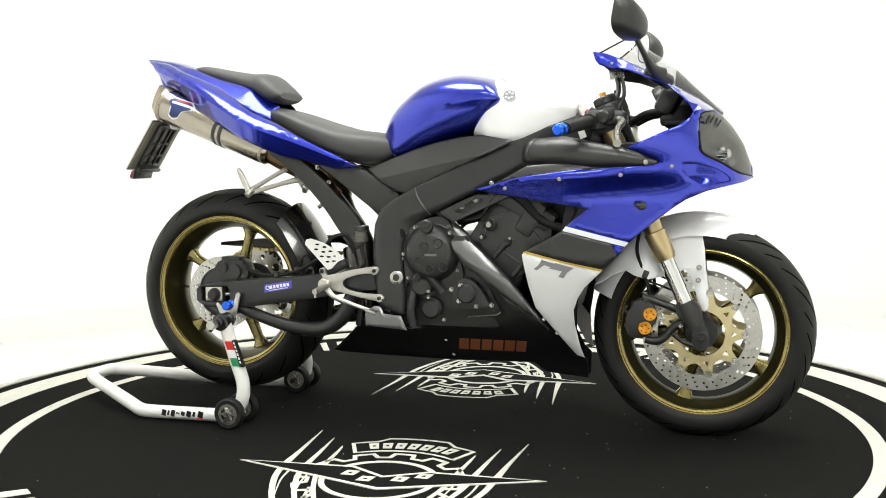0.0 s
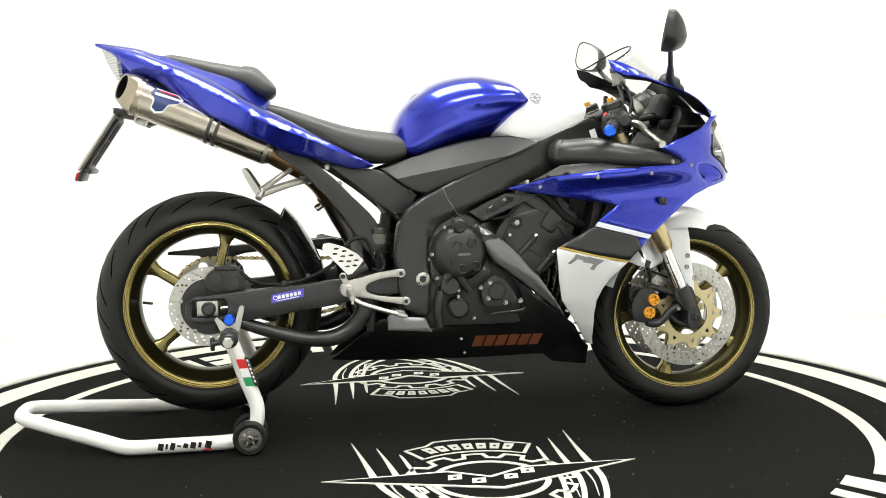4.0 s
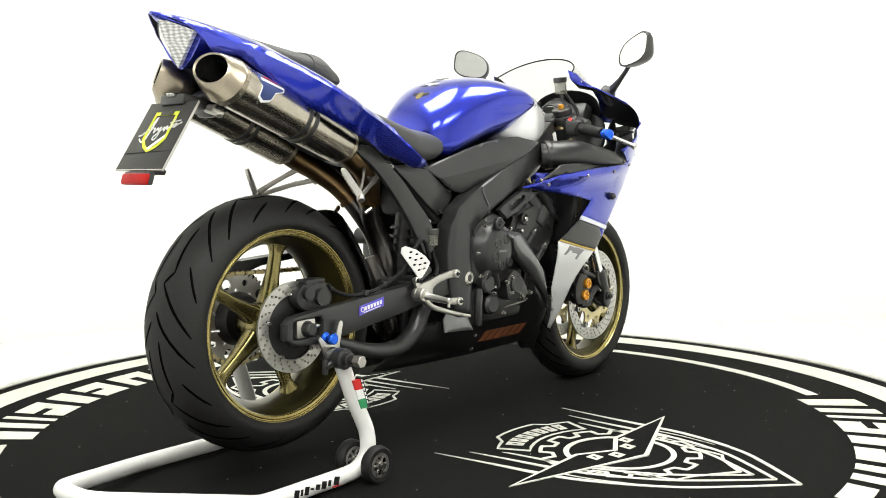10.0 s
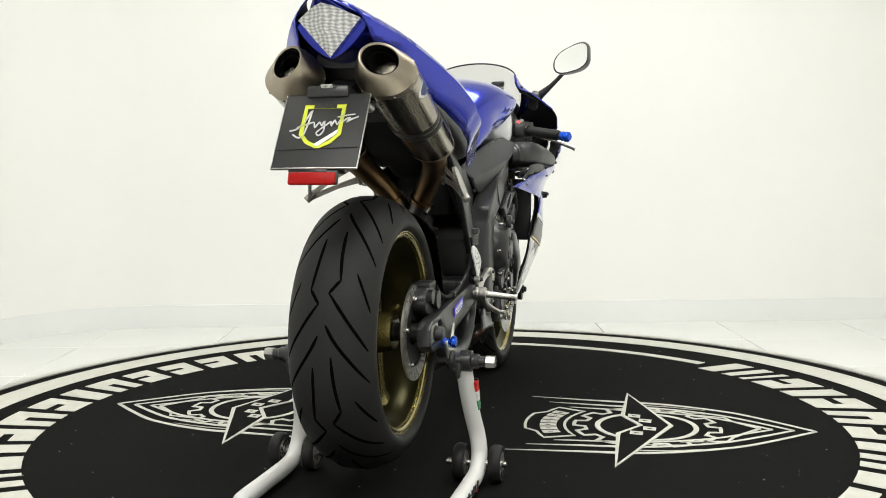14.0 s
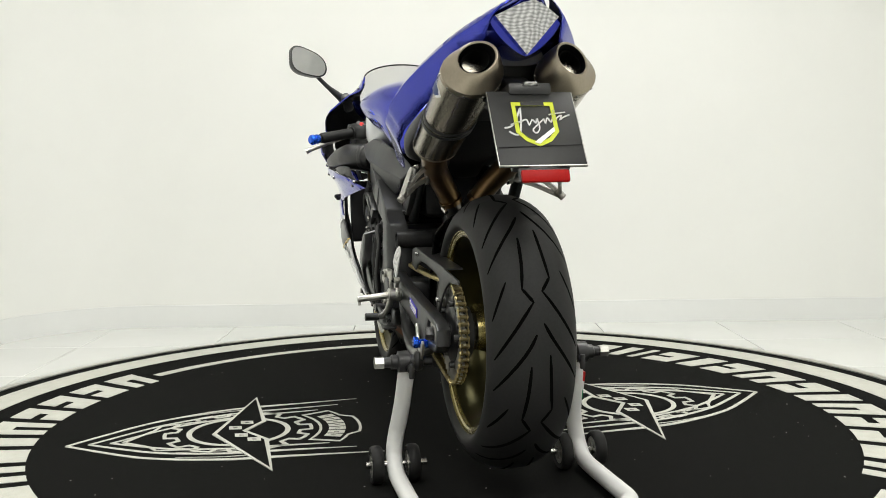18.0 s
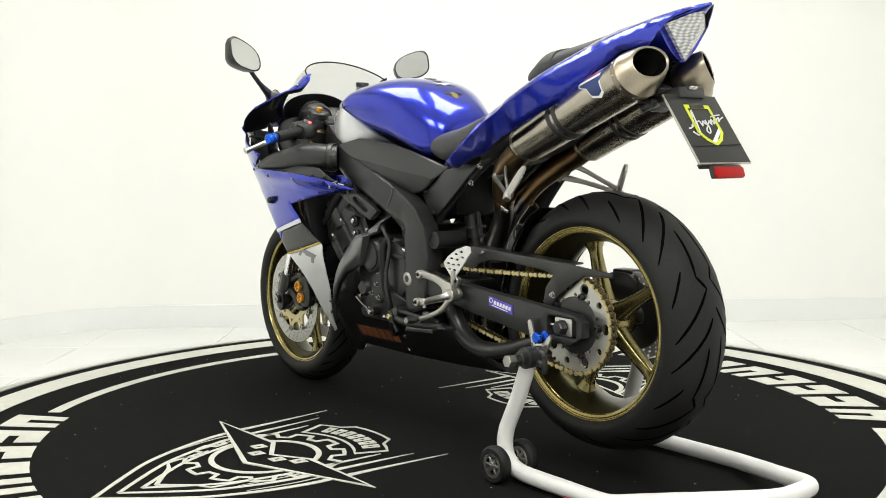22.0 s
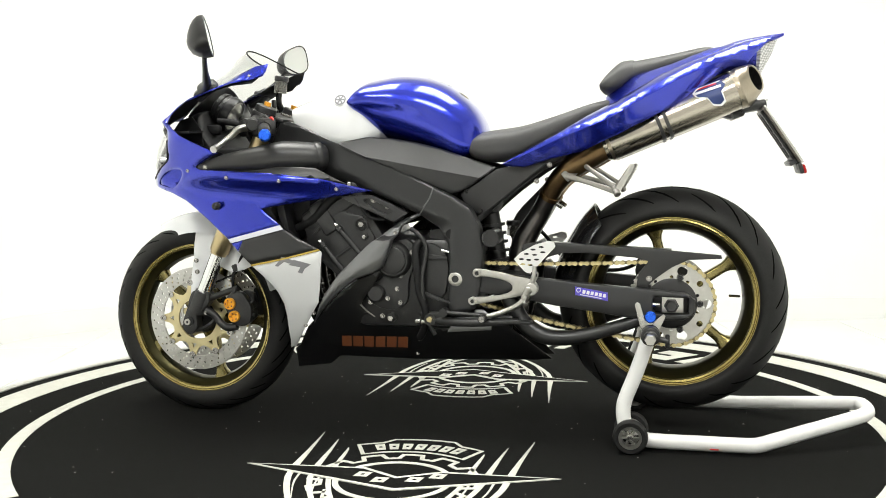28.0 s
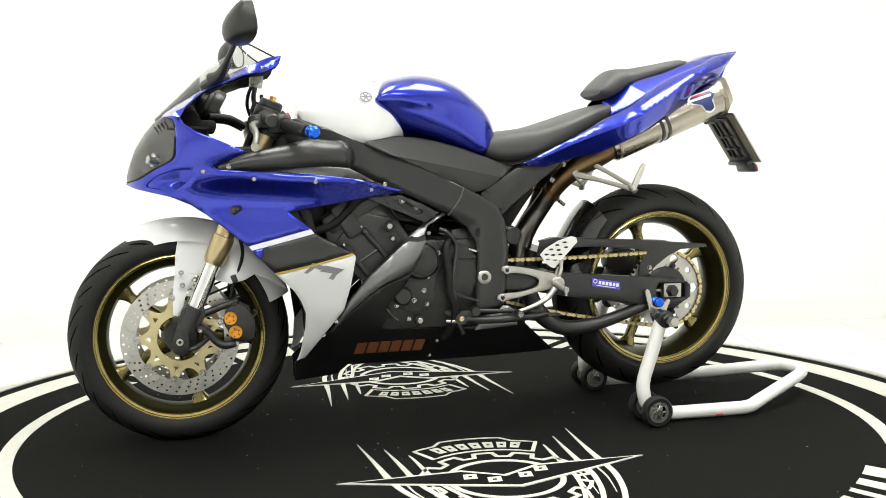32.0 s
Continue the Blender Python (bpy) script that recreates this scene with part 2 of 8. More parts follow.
def triangulated(outer, holes=(), step=0.0, inset=0.0, ridge=()):
    """Points and triangles of a plane outline with holes; a ridge is a line that the triangles follow."""
    from mathutils.geometry import delaunay_2d_cdt
    loops = [[tuple(map(float, p)) for p in outer]] + [[tuple(map(float, p)) for p in h] for h in holes]
    if step:
        for k, lp in enumerate(loops):
            fine = []
            for a, b in zip(lp, lp[1:] + lp[:1]):
                m = max(1, int(math.dist(a, b) / step))
                fine += [(a[0] + (b[0] - a[0]) * i / m, a[1] + (b[1] - a[1]) * i / m) for i in range(m)]
            loops[k] = fine
    vs, es = [], []
    for lp in loops:
        s = len(vs)
        vs += lp
        es += [(s + i, s + (i + 1) % len(lp)) for i in range(len(lp))]
    segs = np.array([(vs[a], vs[b]) for a, b in es])
    crest = None
    if ridge:
        s = len(vs)
        line = [q for q in (tuple(map(float, p)) for p in spline(ridge, 4)) if inside(q, loops[0]) and edge_dist(q, segs) > 0.003]
        vs += line
        es += [(s + i, s + i + 1) for i in range(len(line) - 1)]
        crest = np.array(list(zip(line, line[1:])))
    if step:
        xs, ys = zip(*loops[0])
        j = 0
        y = min(ys) + step * 0.5
        while y < max(ys):
            x = min(xs) + step * (0.25 + 0.5 * (j % 2))
            while x < max(xs):
                if inside((x, y), loops[0]) and not any(inside((x, y), h) for h in loops[1:]) and edge_dist((x, y), segs) > step * 0.55 and (crest is None or edge_dist((x, y), crest) > step * 0.45):
                    vs.append((x, y))
                x += step
            y += step * 0.87
            j += 1
    if inset:
        for lp in loops:
            m = len(lp)
            for i in range(m):
                a, b, c = lp[i - 1], lp[i], lp[(i + 1) % m]
                d = (c[0] - a[0], c[1] - a[1])
                n = math.hypot(*d) or 1.0
                for k in (-1, 1):
                    q = (b[0] - k * d[1] / n * inset, b[1] + k * d[0] / n * inset)
                    if inside(q, loops[0]) and not any(inside(q, h) for h in loops[1:]) and edge_dist(q, segs) > inset * 0.75:
                        vs.append(q)
    v, _, f, *_ = delaunay_2d_cdt([Vector(p) for p in vs], es, [], 1, 1e-6)
    keep = []
    for t in f:
        c = (sum(v[i].x for i in t) / 3, sum(v[i].y for i in t) / 3)
        if inside(c, loops[0]) and not any(inside(c, h) for h in loops[1:]):
            keep.append(t)
    return [tuple(p) for p in v], keep, segs


def solid(pts, tris, top, bottom):
    """A closed body between two maps of the same plane triangles."""
    bm = bmesh.new()
    a = [bm.verts.new(top(*p)) for p in pts]
    b = [bm.verts.new(bottom(*p)) for p in pts]
    used = {}
    for t in tris:
        bm.faces.new([a[i] for i in t])
        bm.faces.new([b[i] for i in reversed(t)])
        for i, j in zip(t, t[1:] + t[:1]) if isinstance(t, (list, tuple)) else ():
            used[(i, j)] = True
    for i, j in list(used):
        if (j, i) not in used:
            bm.faces.new((a[j], a[i], b[i], b[j]))
    loose = [v for v in bm.verts if not v.link_faces]
    bmesh.ops.delete(bm, geom=loose, context="VERTS")
    return bm


def slab(outer, y0, y1, holes=(), bevel=0.0):
    """An (x, z) outline with holes, thick from y0 to y1."""
    pts, tris, _ = triangulated(outer, holes)
    bm = solid(pts, [list(t) for t in tris], lambda x, z: (x, y1, z), lambda x, z: (x, y0, z))
    if bevel:
        finish(bm)
        es = [e for e in bm.edges if len(e.link_faces) == 2 and e.calc_face_angle(0) > 1.2]
        bmesh.ops.bevel(bm, geom=es, offset=bevel, segments=2, profile=0.5, affect="EDGES", clamp_overlap=True)
    return bm


def panel(outer, side, yf, thick=0.004, step=0.016, round_=0.012, lift=0.0, holes=(), smooth=False, ridge=()):
    """A body panel: an (x, z) outline laid on the surface y = side * yf(x, z), with a narrow rolled edge."""
    o = [tuple(p) for p in (spline(outer, 5, True) if smooth else outer)]
    pts, tris, segs = triangulated(o, holes, step, 0.0035 if round_ else 0.0, ridge)
    rim = {i for i, p in enumerate(pts) if edge_dist(p, segs) < 2e-4}
    near = {i for i, p in enumerate(pts) if edge_dist(p, segs) < 0.0042}
    top, low = [], []
    for i, (x, z) in enumerate(pts):
        y = yf(x, z) + lift
        top.append((x, side * (y - (0.0030 if i in rim and round_ else 0.0004 if i in near and round_ else 0)), z))
        low.append((x, side * (y - thick - (0.001 if round_ else 0)), z))
    index = {p: i for i, p in enumerate(pts)}
    return solid(pts, [list(t) for t in tris], lambda x, z: top[index[(x, z)]], lambda x, z: low[index[(x, z)]])


def loft(secs, n=40, caps=True):
    """Sections (x, z_low, z_high, half_width, squareness, belly) skinned along x; belly 0..1 puts the widest place."""
    S = spline(secs, 4)
    bm = bmesh.new()
    rings = []
    for x, lo, hi, w, p, b in S:
        zc = lo + (hi - lo) * b
        ring = []
        for k in range(n):
            a = 2 * math.pi * k / n
            c, s = math.cos(a), math.sin(a)
            y = w * math.copysign(abs(c) ** (2 / p), c)
            h = (hi - zc) if s > 0 else (zc - lo)
            ring.append(bm.verts.new((x, y, zc + h * math.copysign(abs(s) ** (2 / p), s))))
        rings.append(ring)
    for a, b in zip(rings, rings[1:]):
        for i in range(n):
            bm.faces.new((a[i], a[(i + 1) % n], b[(i + 1) % n], b[i]))
    if caps:
        bm.faces.new(rings[0][::-1])
        bm.faces.new(rings[-1])
    return bm


def table(*pairs):
    """A smooth curve through (v, value) pairs, without overshoot."""
    xs, ys = (list(q) for q in zip(*pairs))
    d = [(ys[i + 1] - ys[i]) / (xs[i + 1] - xs[i]) for i in range(len(xs) - 1)]
    g = [d[0]] + [0.0 if a * b <= 0 else 2 * a * b / (a + b) for a, b in zip(d, d[1:])] + [d[-1]]

    def at(v):
        v = min(max(v, xs[0]), xs[-1])
        i = min(max(int(np.searchsorted(xs, v)) - 1, 0), len(d) - 1)
        h = xs[i + 1] - xs[i]
        t = (v - xs[i]) / h
        return ys[i] * (1 + 2 * t) * (1 - t) ** 2 + h * g[i] * t * (1 - t) ** 2 + ys[i + 1] * t * t * (3 - 2 * t) + h * g[i + 1] * t * t * (t - 1)
    return at


def circle(cx, cy, r, n=16, a0=0.0):
    return [(cx + r * math.cos(a0 + 2 * math.pi * k / n), cy + r * math.sin(a0 + 2 * math.pi * k / n)) for k in range(n)]


def ribbon(pts, w, z0, z1, closed=False, w1=None):
    """A flat band of the ground plane along a line."""
    P = [np.array(p[:2], float) for p in pts]
    n = len(P)
    L, R = [], []
    for i in range(n):
        a, b = (P[(i - 1) % n], P[(i + 1) % n]) if closed else (P[max(i - 1, 0)], P[min(i + 1, n - 1)])
        d = (b - a) / max(np.linalg.norm(b - a), 1e-9)
        u, v = P[i] - a, b - P[i]
        u, v = (x / max(np.linalg.norm(x), 1e-9) for x in (u, v))
        k = 1 / max(0.5, math.sqrt(max(0.0, (1 + float(u @ v)) / 2))) if np.linalg.norm(u) > 0 and np.linalg.norm(v) > 0 else 1
        nn = np.array([-d[1], d[0]]) * k
        ww = w if w1 is None else w + (w1 - w) * i / (n - 1)
        L.append(P[i] + nn * ww / 2)
        R.append(P[i] - nn * ww / 2)
    bm = bmesh.new()
    t = [[bm.verts.new((*q, z1)) for q in s] for s in (L, R)]
    o = [[bm.verts.new((*q, z0)) for q in s] for s in (L, R)]
    m = n if closed else n - 1
    for i in range(m):
        j = (i + 1) % n
        bm.faces.new((t[1][i], t[1][j], t[0][j], t[0][i]))
        bm.faces.new((t[0][i], t[0][j], o[0][j], o[0][i]))
        bm.faces.new((o[1][i], o[1][j], t[1][j], t[1][i]))
    if not closed:
        for i in (0, n - 1):
            bm.faces.new((t[0][i], t[1][i], o[1][i], o[0][i]))
    return bm


def arc(r, a0, a1, c=(0, 0), step=2.0):
    m = max(2, int(abs(a1 - a0) / step))
    return [(c[0] + r * math.cos(radians(a0 + (a1 - a0) * i / m)), c[1] + r * math.sin(radians(a0 + (a1 - a0) * i / m))) for i in range(m + 1)]


def flat(outer, z0, z1, holes=()):
    """A ground-plane outline, thick from z0 to z1."""
    pts, tris, _ = triangulated(outer, holes)
    return solid(pts, [list(t) for t in tris], lambda x, y: (x, y, z1), lambda x, y: (x, y, z0))


# ---- the room ----
FLOOR = -0.08
WALL_Y, WALL_L, WALL_R, WALL_B, CEIL = 2.17, -2.13, 3.0, -4.6, 2.95


BOOTH = -1.35


def wall_line(off):
    """The booth wall's inner line, round its curved corners; off moves it outward."""
    r = 0.62
    pts = [(WALL_L - off, BOOTH)]
    pts += arc(r + off, 180, 90, (WALL_L + r, WALL_Y - r), 6)
    pts += arc(r + off, 90, 0, (WALL_R - r, WALL_Y - r), 6)
    pts += [(WALL_R + off, BOOTH)]
    return pts


def wall_strip(o0, o1, z0, z1):
    bm = bmesh.new()
    A, B = wall_line(o0), wall_line(o1)
    n = len(A)
    v = [[bm.verts.new((*q, z)) for q in s] for s, z in ((A, z0), (A, z1), (B, z1), (B, z0))]
    for i in range(n - 1):
        for a, b in ((0, 1), (1, 2), (2, 3), (3, 0)):
            bm.faces.new((v[a][i], v[a][i + 1], v[b][i + 1], v[b][i]))
    for i in (0, n - 1):
        bm.faces.new([v[k][i] for k in range(4)])
    return bm


w = part("wall_round", wall_strip(0.0, 0.15, FLOOR, CEIL), M_WALL, None)
tagged(w, "plain white painted studio wall with rounded corners", "wall", kind="structure")
w = part("baseboard", wall_strip(-0.012, -0.0005, FLOOR, FLOOR + 0.115), M_SKIRT, None)
tagged(w, "low white skirting along the studio wall", "baseboard", kind="structure")
w = part("ceiling", box((0.4, 0.45, CEIL + 0.05), (5.6, 3.9, 0.1)), M_CEIL, None)
tagged(w, "plain white ceiling over the studio", "ceiling", kind="structure")
# the darker hall that the booth opens to, behind the camera
for nm, c, d in (("wall_south", (0.4, -5.6, 1.4), (7.0, 0.15, 3.1)), ("wall_west", (-3.0, -3.5, 1.4), (0.15, 4.3, 3.1)), ("wall_east", (3.8, -3.5, 1.4), (0.15, 4.3, 3.1)), ("wall_return", (-2.6, BOOTH - 0.08, 1.4), (0.8, 0.14, 3.1)), ("wall_return", (3.45, BOOTH - 0.08, 1.4), (0.75, 0.14, 3.1)), ("ceiling_hall", (0.4, -3.6, CEIL + 0.06), (7.0, 4.2, 0.1))):
    tagged(part(nm, box(c, d), M_HALL, None), "white painted hall wall behind the booth", "wall", kind="structure")
fl = part("floor", box((0.4, -1.7, FLOOR - 0.06), (7.2, 8.4, 0.1)), M_GROUT, None)
tagged(fl, "glossy white floor tiles with fine grey joints", "floor", kind="structure")
TILE = 0.62
bm = box((0, 0, 0), (TILE - 0.003, TILE - 0.003, 0.01), 0.0012, seg=1)
tile0 = part("tile", bm, M_TILE, fl)
tile0.location = (-1.685 - TILE / 2, 1.93 + TILE / 2 - 0.3, FLOOR - 0.005)
k = 0
for i in range(-2, 10):
    for j in range(-11, 2):
        if (i, j) != (0, 0):
            x, y = -1.685 + TILE * (i - 0.5), 1.93 + TILE / 2 - 0.3 + j * TILE
            if -3.1 < x < 3.9 and -5.7 < y < WALL_Y + 0.3:
                repeat(tile0, fl, Matrix.Translation((x, y, FLOOR - 0.005)))

# luminous ceiling tiles in clusters of four, over the turntable and in the hall before it
CLUSTERS = [(-0.62, 0.05, BOOTH_WATTS), (1.02, 0.05, BOOTH_WATTS), (-0.75, -3.0, HALL_WATTS), (1.35, -3.0, HALL_WATTS)]
for cx, cy, watts in CLUSTERS:
    for x, y in ((cx - 0.31, cy - 0.31), (cx + 0.31, cy - 0.31), (cx - 0.31, cy + 0.31), (cx + 0.31, cy + 0.31)):
        lp = root("ceiling_light", "square white light panel glowing on the ceiling", "ceiling light", "ceiling light panels")
        lp.location = (x, y, CEIL - 0.03)
        part("frame", box((0, 0, 0.012), (0.615, 0.615, 0.02), 0.004), M_STEELFRAME, lp)
        part("diffuser", box((0, 0, -0.002), (0.585, 0.585, 0.012), 0.003), M_LAMP, lp)
    ld = bpy.data.lights.new("panel_light", "AREA")
    ld.shape, ld.size, ld.energy, ld.color = "SQUARE", 1.2, watts, (0.99, 0.985, 0.94)
    lo = new("panel_light", ld)
    lo.location = (cx, cy, CEIL - 0.06)

# ---- the turntable ----
turn = root("turntable", "round black felt turntable with white emblems and lettering ring", "turntable")
OC = (-0.022, 0.0)
SHIFT = Matrix.Translation((*OC, 0))
part("platform", lathe([(0, -0.075), (1.57, -0.075), (1.60, -0.06), (1.60, -0.012), (0, -0.012)], SHIFT, n=144), M_PLASTIC, turn)
part("carpet", lathe([(0, -0.012), (1.560, -0.012), (1.560, 0.0), (0, 0.0)], SHIFT, n=144), M_CARPET, turn, "black felt carpet disc")
part("edge_trim", lathe([(1.561, -0.02), (1.602, -0.02), (1.602, -0.002), (1.596, 0.003), (1.561, 0.003)], SHIFT, n=144, closed=True), M_TRIM, turn, "worn metal edge trim")
part("outer_ring", ribbon(arc(1.452, 0, 360, OC, 2)[:-1], 0.112, -0.002, 0.0014, True), M_PRINT, turn, "white printed ring")
for nm, a0, a1 in (("thin_arc", -38.5, 46), ("thin_arc", 141.5, 224)):
    part(nm, ribbon(arc(1.222, a0, a1, OC), 0.042, -0.002, 0.0014), M_PRINT, turn, "thin white printed arc")


def ring_piece(r0, r1, a0, a1, lo, hi):
    """A slanted piece of a ring block: lo and hi are its radii as shares of the block's height."""
    q0, q1 = r0 + (r1 - r0) * lo, r0 + (r1 - r0) * hi
    return flat(arc(q0, a0 - 1.5 * lo, a1 - 1.5 * lo, OC, 1.2) + arc(q1, a1 - 1.5 * hi, a0 - 1.5 * hi, OC, 1.2), -0.002, 0.0014)


def block_mark(r0, r1, a, wdeg, kind):
    """A slanted plain block of the ring, whole or with one notch in its side."""
    a0, a1 = a - wdeg / 2, a + wdeg / 2
    if kind == 0:
        return ring_piece(r0, r1, a0, a1, 0, 1)
    if kind == 1:
        return join(ring_piece(r0, r1, a0, a1, 0, 0.42), ring_piece(r0, r1, a0, a0 + wdeg * 0.42, 0.42, 0.60), ring_piece(r0, r1, a0, a1, 0.60, 1))
    return join(ring_piece(r0, r1, a0, a0 + wdeg * 0.36, 0, 0.62), ring_piece(r0, r1, a1 - wdeg * 0.36, a1, 0, 0.62), ring_piece(r0, r1, a0, a1, 0.62, 1))


MARKS = ((5.6, 2), (5.6, 1), (5.4, 1), (5.0, 1), (5.8, 2), (3.6, 0), (5.6, 1), (6.6, 2), (5.6, 1), (3.6, 0), (5.6, 1), (1.2, 0), (2.2, 0), (3.6, 0))
GAP = (92.3 - sum(wd for wd, kind in MARKS)) / len(MARKS)
for base in (49.0, 229.0):
    a = base
    for wd, kind in MARKS:
        part("ring_mark", block_mark(1.145, 1.318, a + wd / 2, wd, kind), M_PRINT, turn, "white printed block of the ring lettering")
        a += wd + GAP


def shrunk(pts, d):
    """A closed outline drawn in by d on every side (out, where d is below nought)."""
    P = [Vector(p) for p in pts]
    turnings = sum(a.x * b.y - b.x * a.y for a, b in zip(P, P[1:] + P[:1]))
    sg = 1 if turnings > 0 else -1
    out = []
    for i, p in enumerate(P):
        u, v = (p - P[i - 1]).normalized(), (P[(i + 1) % len(P)] - p).normalized()
        n0, n1 = Vector((-u.y, u.x)) * sg, Vector((-v.y, v.x)) * sg
        m = n0 + n1
        out.append(tuple(p + m * (d / max(0.16, 1 + n0.dot(n1)))))
    return out


def emblem(flip):
    """The winged gear emblem beside the motorcycle; drawn on one side and turned half round for the other."""
    Z0, Z1 = -0.002, 0.0013

    def pr(bm, name, label=""):
        if flip:
            xform(bm, pose(0, 0, 0, 0, 0, 180))
        return part(name, bm, M_PRINT, turn, label)
    c = (0.010, -0.596)
    # gear: inner circle and toothed outline
    pr(ribbon(arc(0.138, 0, 360, c, 5)[:-1], 0.015, Z0, Z1, True), "gear_circle", "white printed circle")
    teeth = []
    for k in range(12):
        a = k * 30
        teeth += arc(0.205, a - 7, a + 7, c, 7) + arc(0.174, a + 10, a + 20, c, 5)
    pr(ribbon(teeth, 0.011, Z0, Z1, True), "gear_outline", "white printed gear outline")
    # star: a long leaning rhombus
    st = [(-0.376, -0.537), (-0.082, -0.523), (0.014, -0.581), (0.115, -0.523), (0.390, -0.521), (0.029, -0.664)]
    pr(flat(shrunk(st, -0.0065), Z0, Z1 + 0.0010), "star", "white printed long star")
    field = flat(shrunk(st, 0.0065), Z0, Z1 + 0.0016)
    if flip:
        xform(field, pose(0, 0, 0, 0, 0, 180))
    part("star_field", field, M_CARPET, turn, "black field of the star")
    for k in range(4):
        x, y = ((-0.072, -0.572), (-0.020, -0.606), (0.062, -0.590), (0.112, -0.556))[k]
        pr(flat([(x - 0.020, y - 0.018), (x + 0.014, y - 0.018), (x + 0.020, y + 0.018), (x - 0.014, y + 0.018)], Z0, Z1 + 0.0022, [[(x - 0.006, y - 0.006), (x + 0.003, y - 0.006), (x + 0.006, y + 0.006), (x - 0.003, y + 0.006)]]), "star_mark", "plain white block in the star")
    # shield: spikes above the star, and nested lines below it that meet in the nose
    for i, (wd, nose, tip) in enumerate(((0.272, -1.056, -0.222), (0.216, -0.997, -0.288), (0.170, -0.940, -0.356))):
        for s in (-1, 1):
            spike = spline([(0.006 + s * (wd + 0.026 - 0.006 * i), tip), (0.008 + s * (wd + 0.010), -0.40), (0.010 + s * wd, -0.545)], 6)
            pr(ribbon(spike, 0.0015, Z0, Z1, w1=0.021 - 0.003 * i), "spike", "white printed spike")
            line = spline([(0.010 + 0.037 * u + s * wd * f, -0.545 + (nose + 0.545) * u) for u, f in ((0, 1), (0.15, 0.965), (0.31, 0.88), (0.46, 0.77), (0.62, 0.61), (0.81, 0.32), (1, 0))], 4)
            pr(ribbon(line, 0.017 - 0.002 * i, Z0, Z1 - 0.0002 * i, w1=0.011), "shield_line", "white printed shield line")
        if i < 2:
            for s in (-1, 1):
                web = spline([(0.010 + s * (wd - 0.030), -0.560), (0.014 + s * (wd * 0.95 - 0.024), -0.65), (0.02 + s * (wd * 0.80 - 0.012), -0.76)], 6)
                pr(ribbon(web, 0.007, Z0, Z1 - 0.0003, w1=0.002), "shield_line", "thin white printed shield line")
    for s in (-1, 1):
        pr(ribbon([(0.02 + s * 0.150, -0.690), (0.025 + s * 0.125, -0.815), (0.030 + s * 0.085, -0.832), (0.049, -0.907)], 0.007, Z0, Z1, w1=0.012), "shield_tip", "white printed shield line")
    # banner over the gear
    bn = arc(0.232, 55, 125, c, 8) + arc(0.318, 122, 110, c, 6) + arc(0.345, 104, 76, c, 7) + arc(0.318, 70, 58, c, 6)
    pr(ribbon(bn, 0.008, Z0, Z1, True), "banner", "white printed banner outline")
    for k in range(7):
        a = 112 - k * 7.4
        pr(flat(arc(0.255, a - 2.6, a + 2.6, c, 3) + arc(0.303, a + 2.6, a - 2.6, c, 3), Z0, Z1, [arc(0.272, a - 0.9, a + 0.9, c, 2) + arc(0.287, a + 0.9, a - 0.9, c, 2)]), "banner_mark", "plain white block in the banner")


emblem(False)
emblem(True)
rng = random.Random(4)
bm = bmesh.new()
for k in range(150):
    a, r = rng.uniform(0, 6.283), 1.32 * math.sqrt(rng.random())
    x, y, s = r * math.cos(a), r * math.sin(a), rng.uniform(0.0012, 0.0032)
    v = [bm.verts.new((x + s * math.cos(q + k), y + s * math.sin(q + k), 0.0012)) for q in (0, 2.1, 4.2)] + [bm.verts.new((x, y, 0.0024))]
    for t in ((0, 1, 3), (1, 2, 3), (2, 0, 3)):
        bm.faces.new([v[i] for i in t])
tagged(part("carpet_lint", bm, M_DUST, turn, "pale lint specks on the felt"), kind="stuff")

# ---- paddock stand ----
stand = root("paddock_stand", "white tubular paddock stand with small rollers holding the rear axle", "paddock stand")


def bolt(p, side, r=0.006, h=0.006, mt=None, parent=None, name="bolt"):
    """A socket-head bolt facing out of one flank."""
    x, y, z = p
    r *= 0.8
    m = Matrix.Translation((x, y, z)) @ pose(0, 0, 0, -90 * side, 0, 0)
    return part(name, lathe([(0, h), (0, h * 0.6), (r * 0.5, h * 0.6), (r * 0.55, h), (r * 0.85, h), (r, h * 0.8), (r, 0), (r * 1.35, 0), (r * 1.35, -0.003), (0, -0.003)][1:], m, 12), mt or M_BOLT, parent)


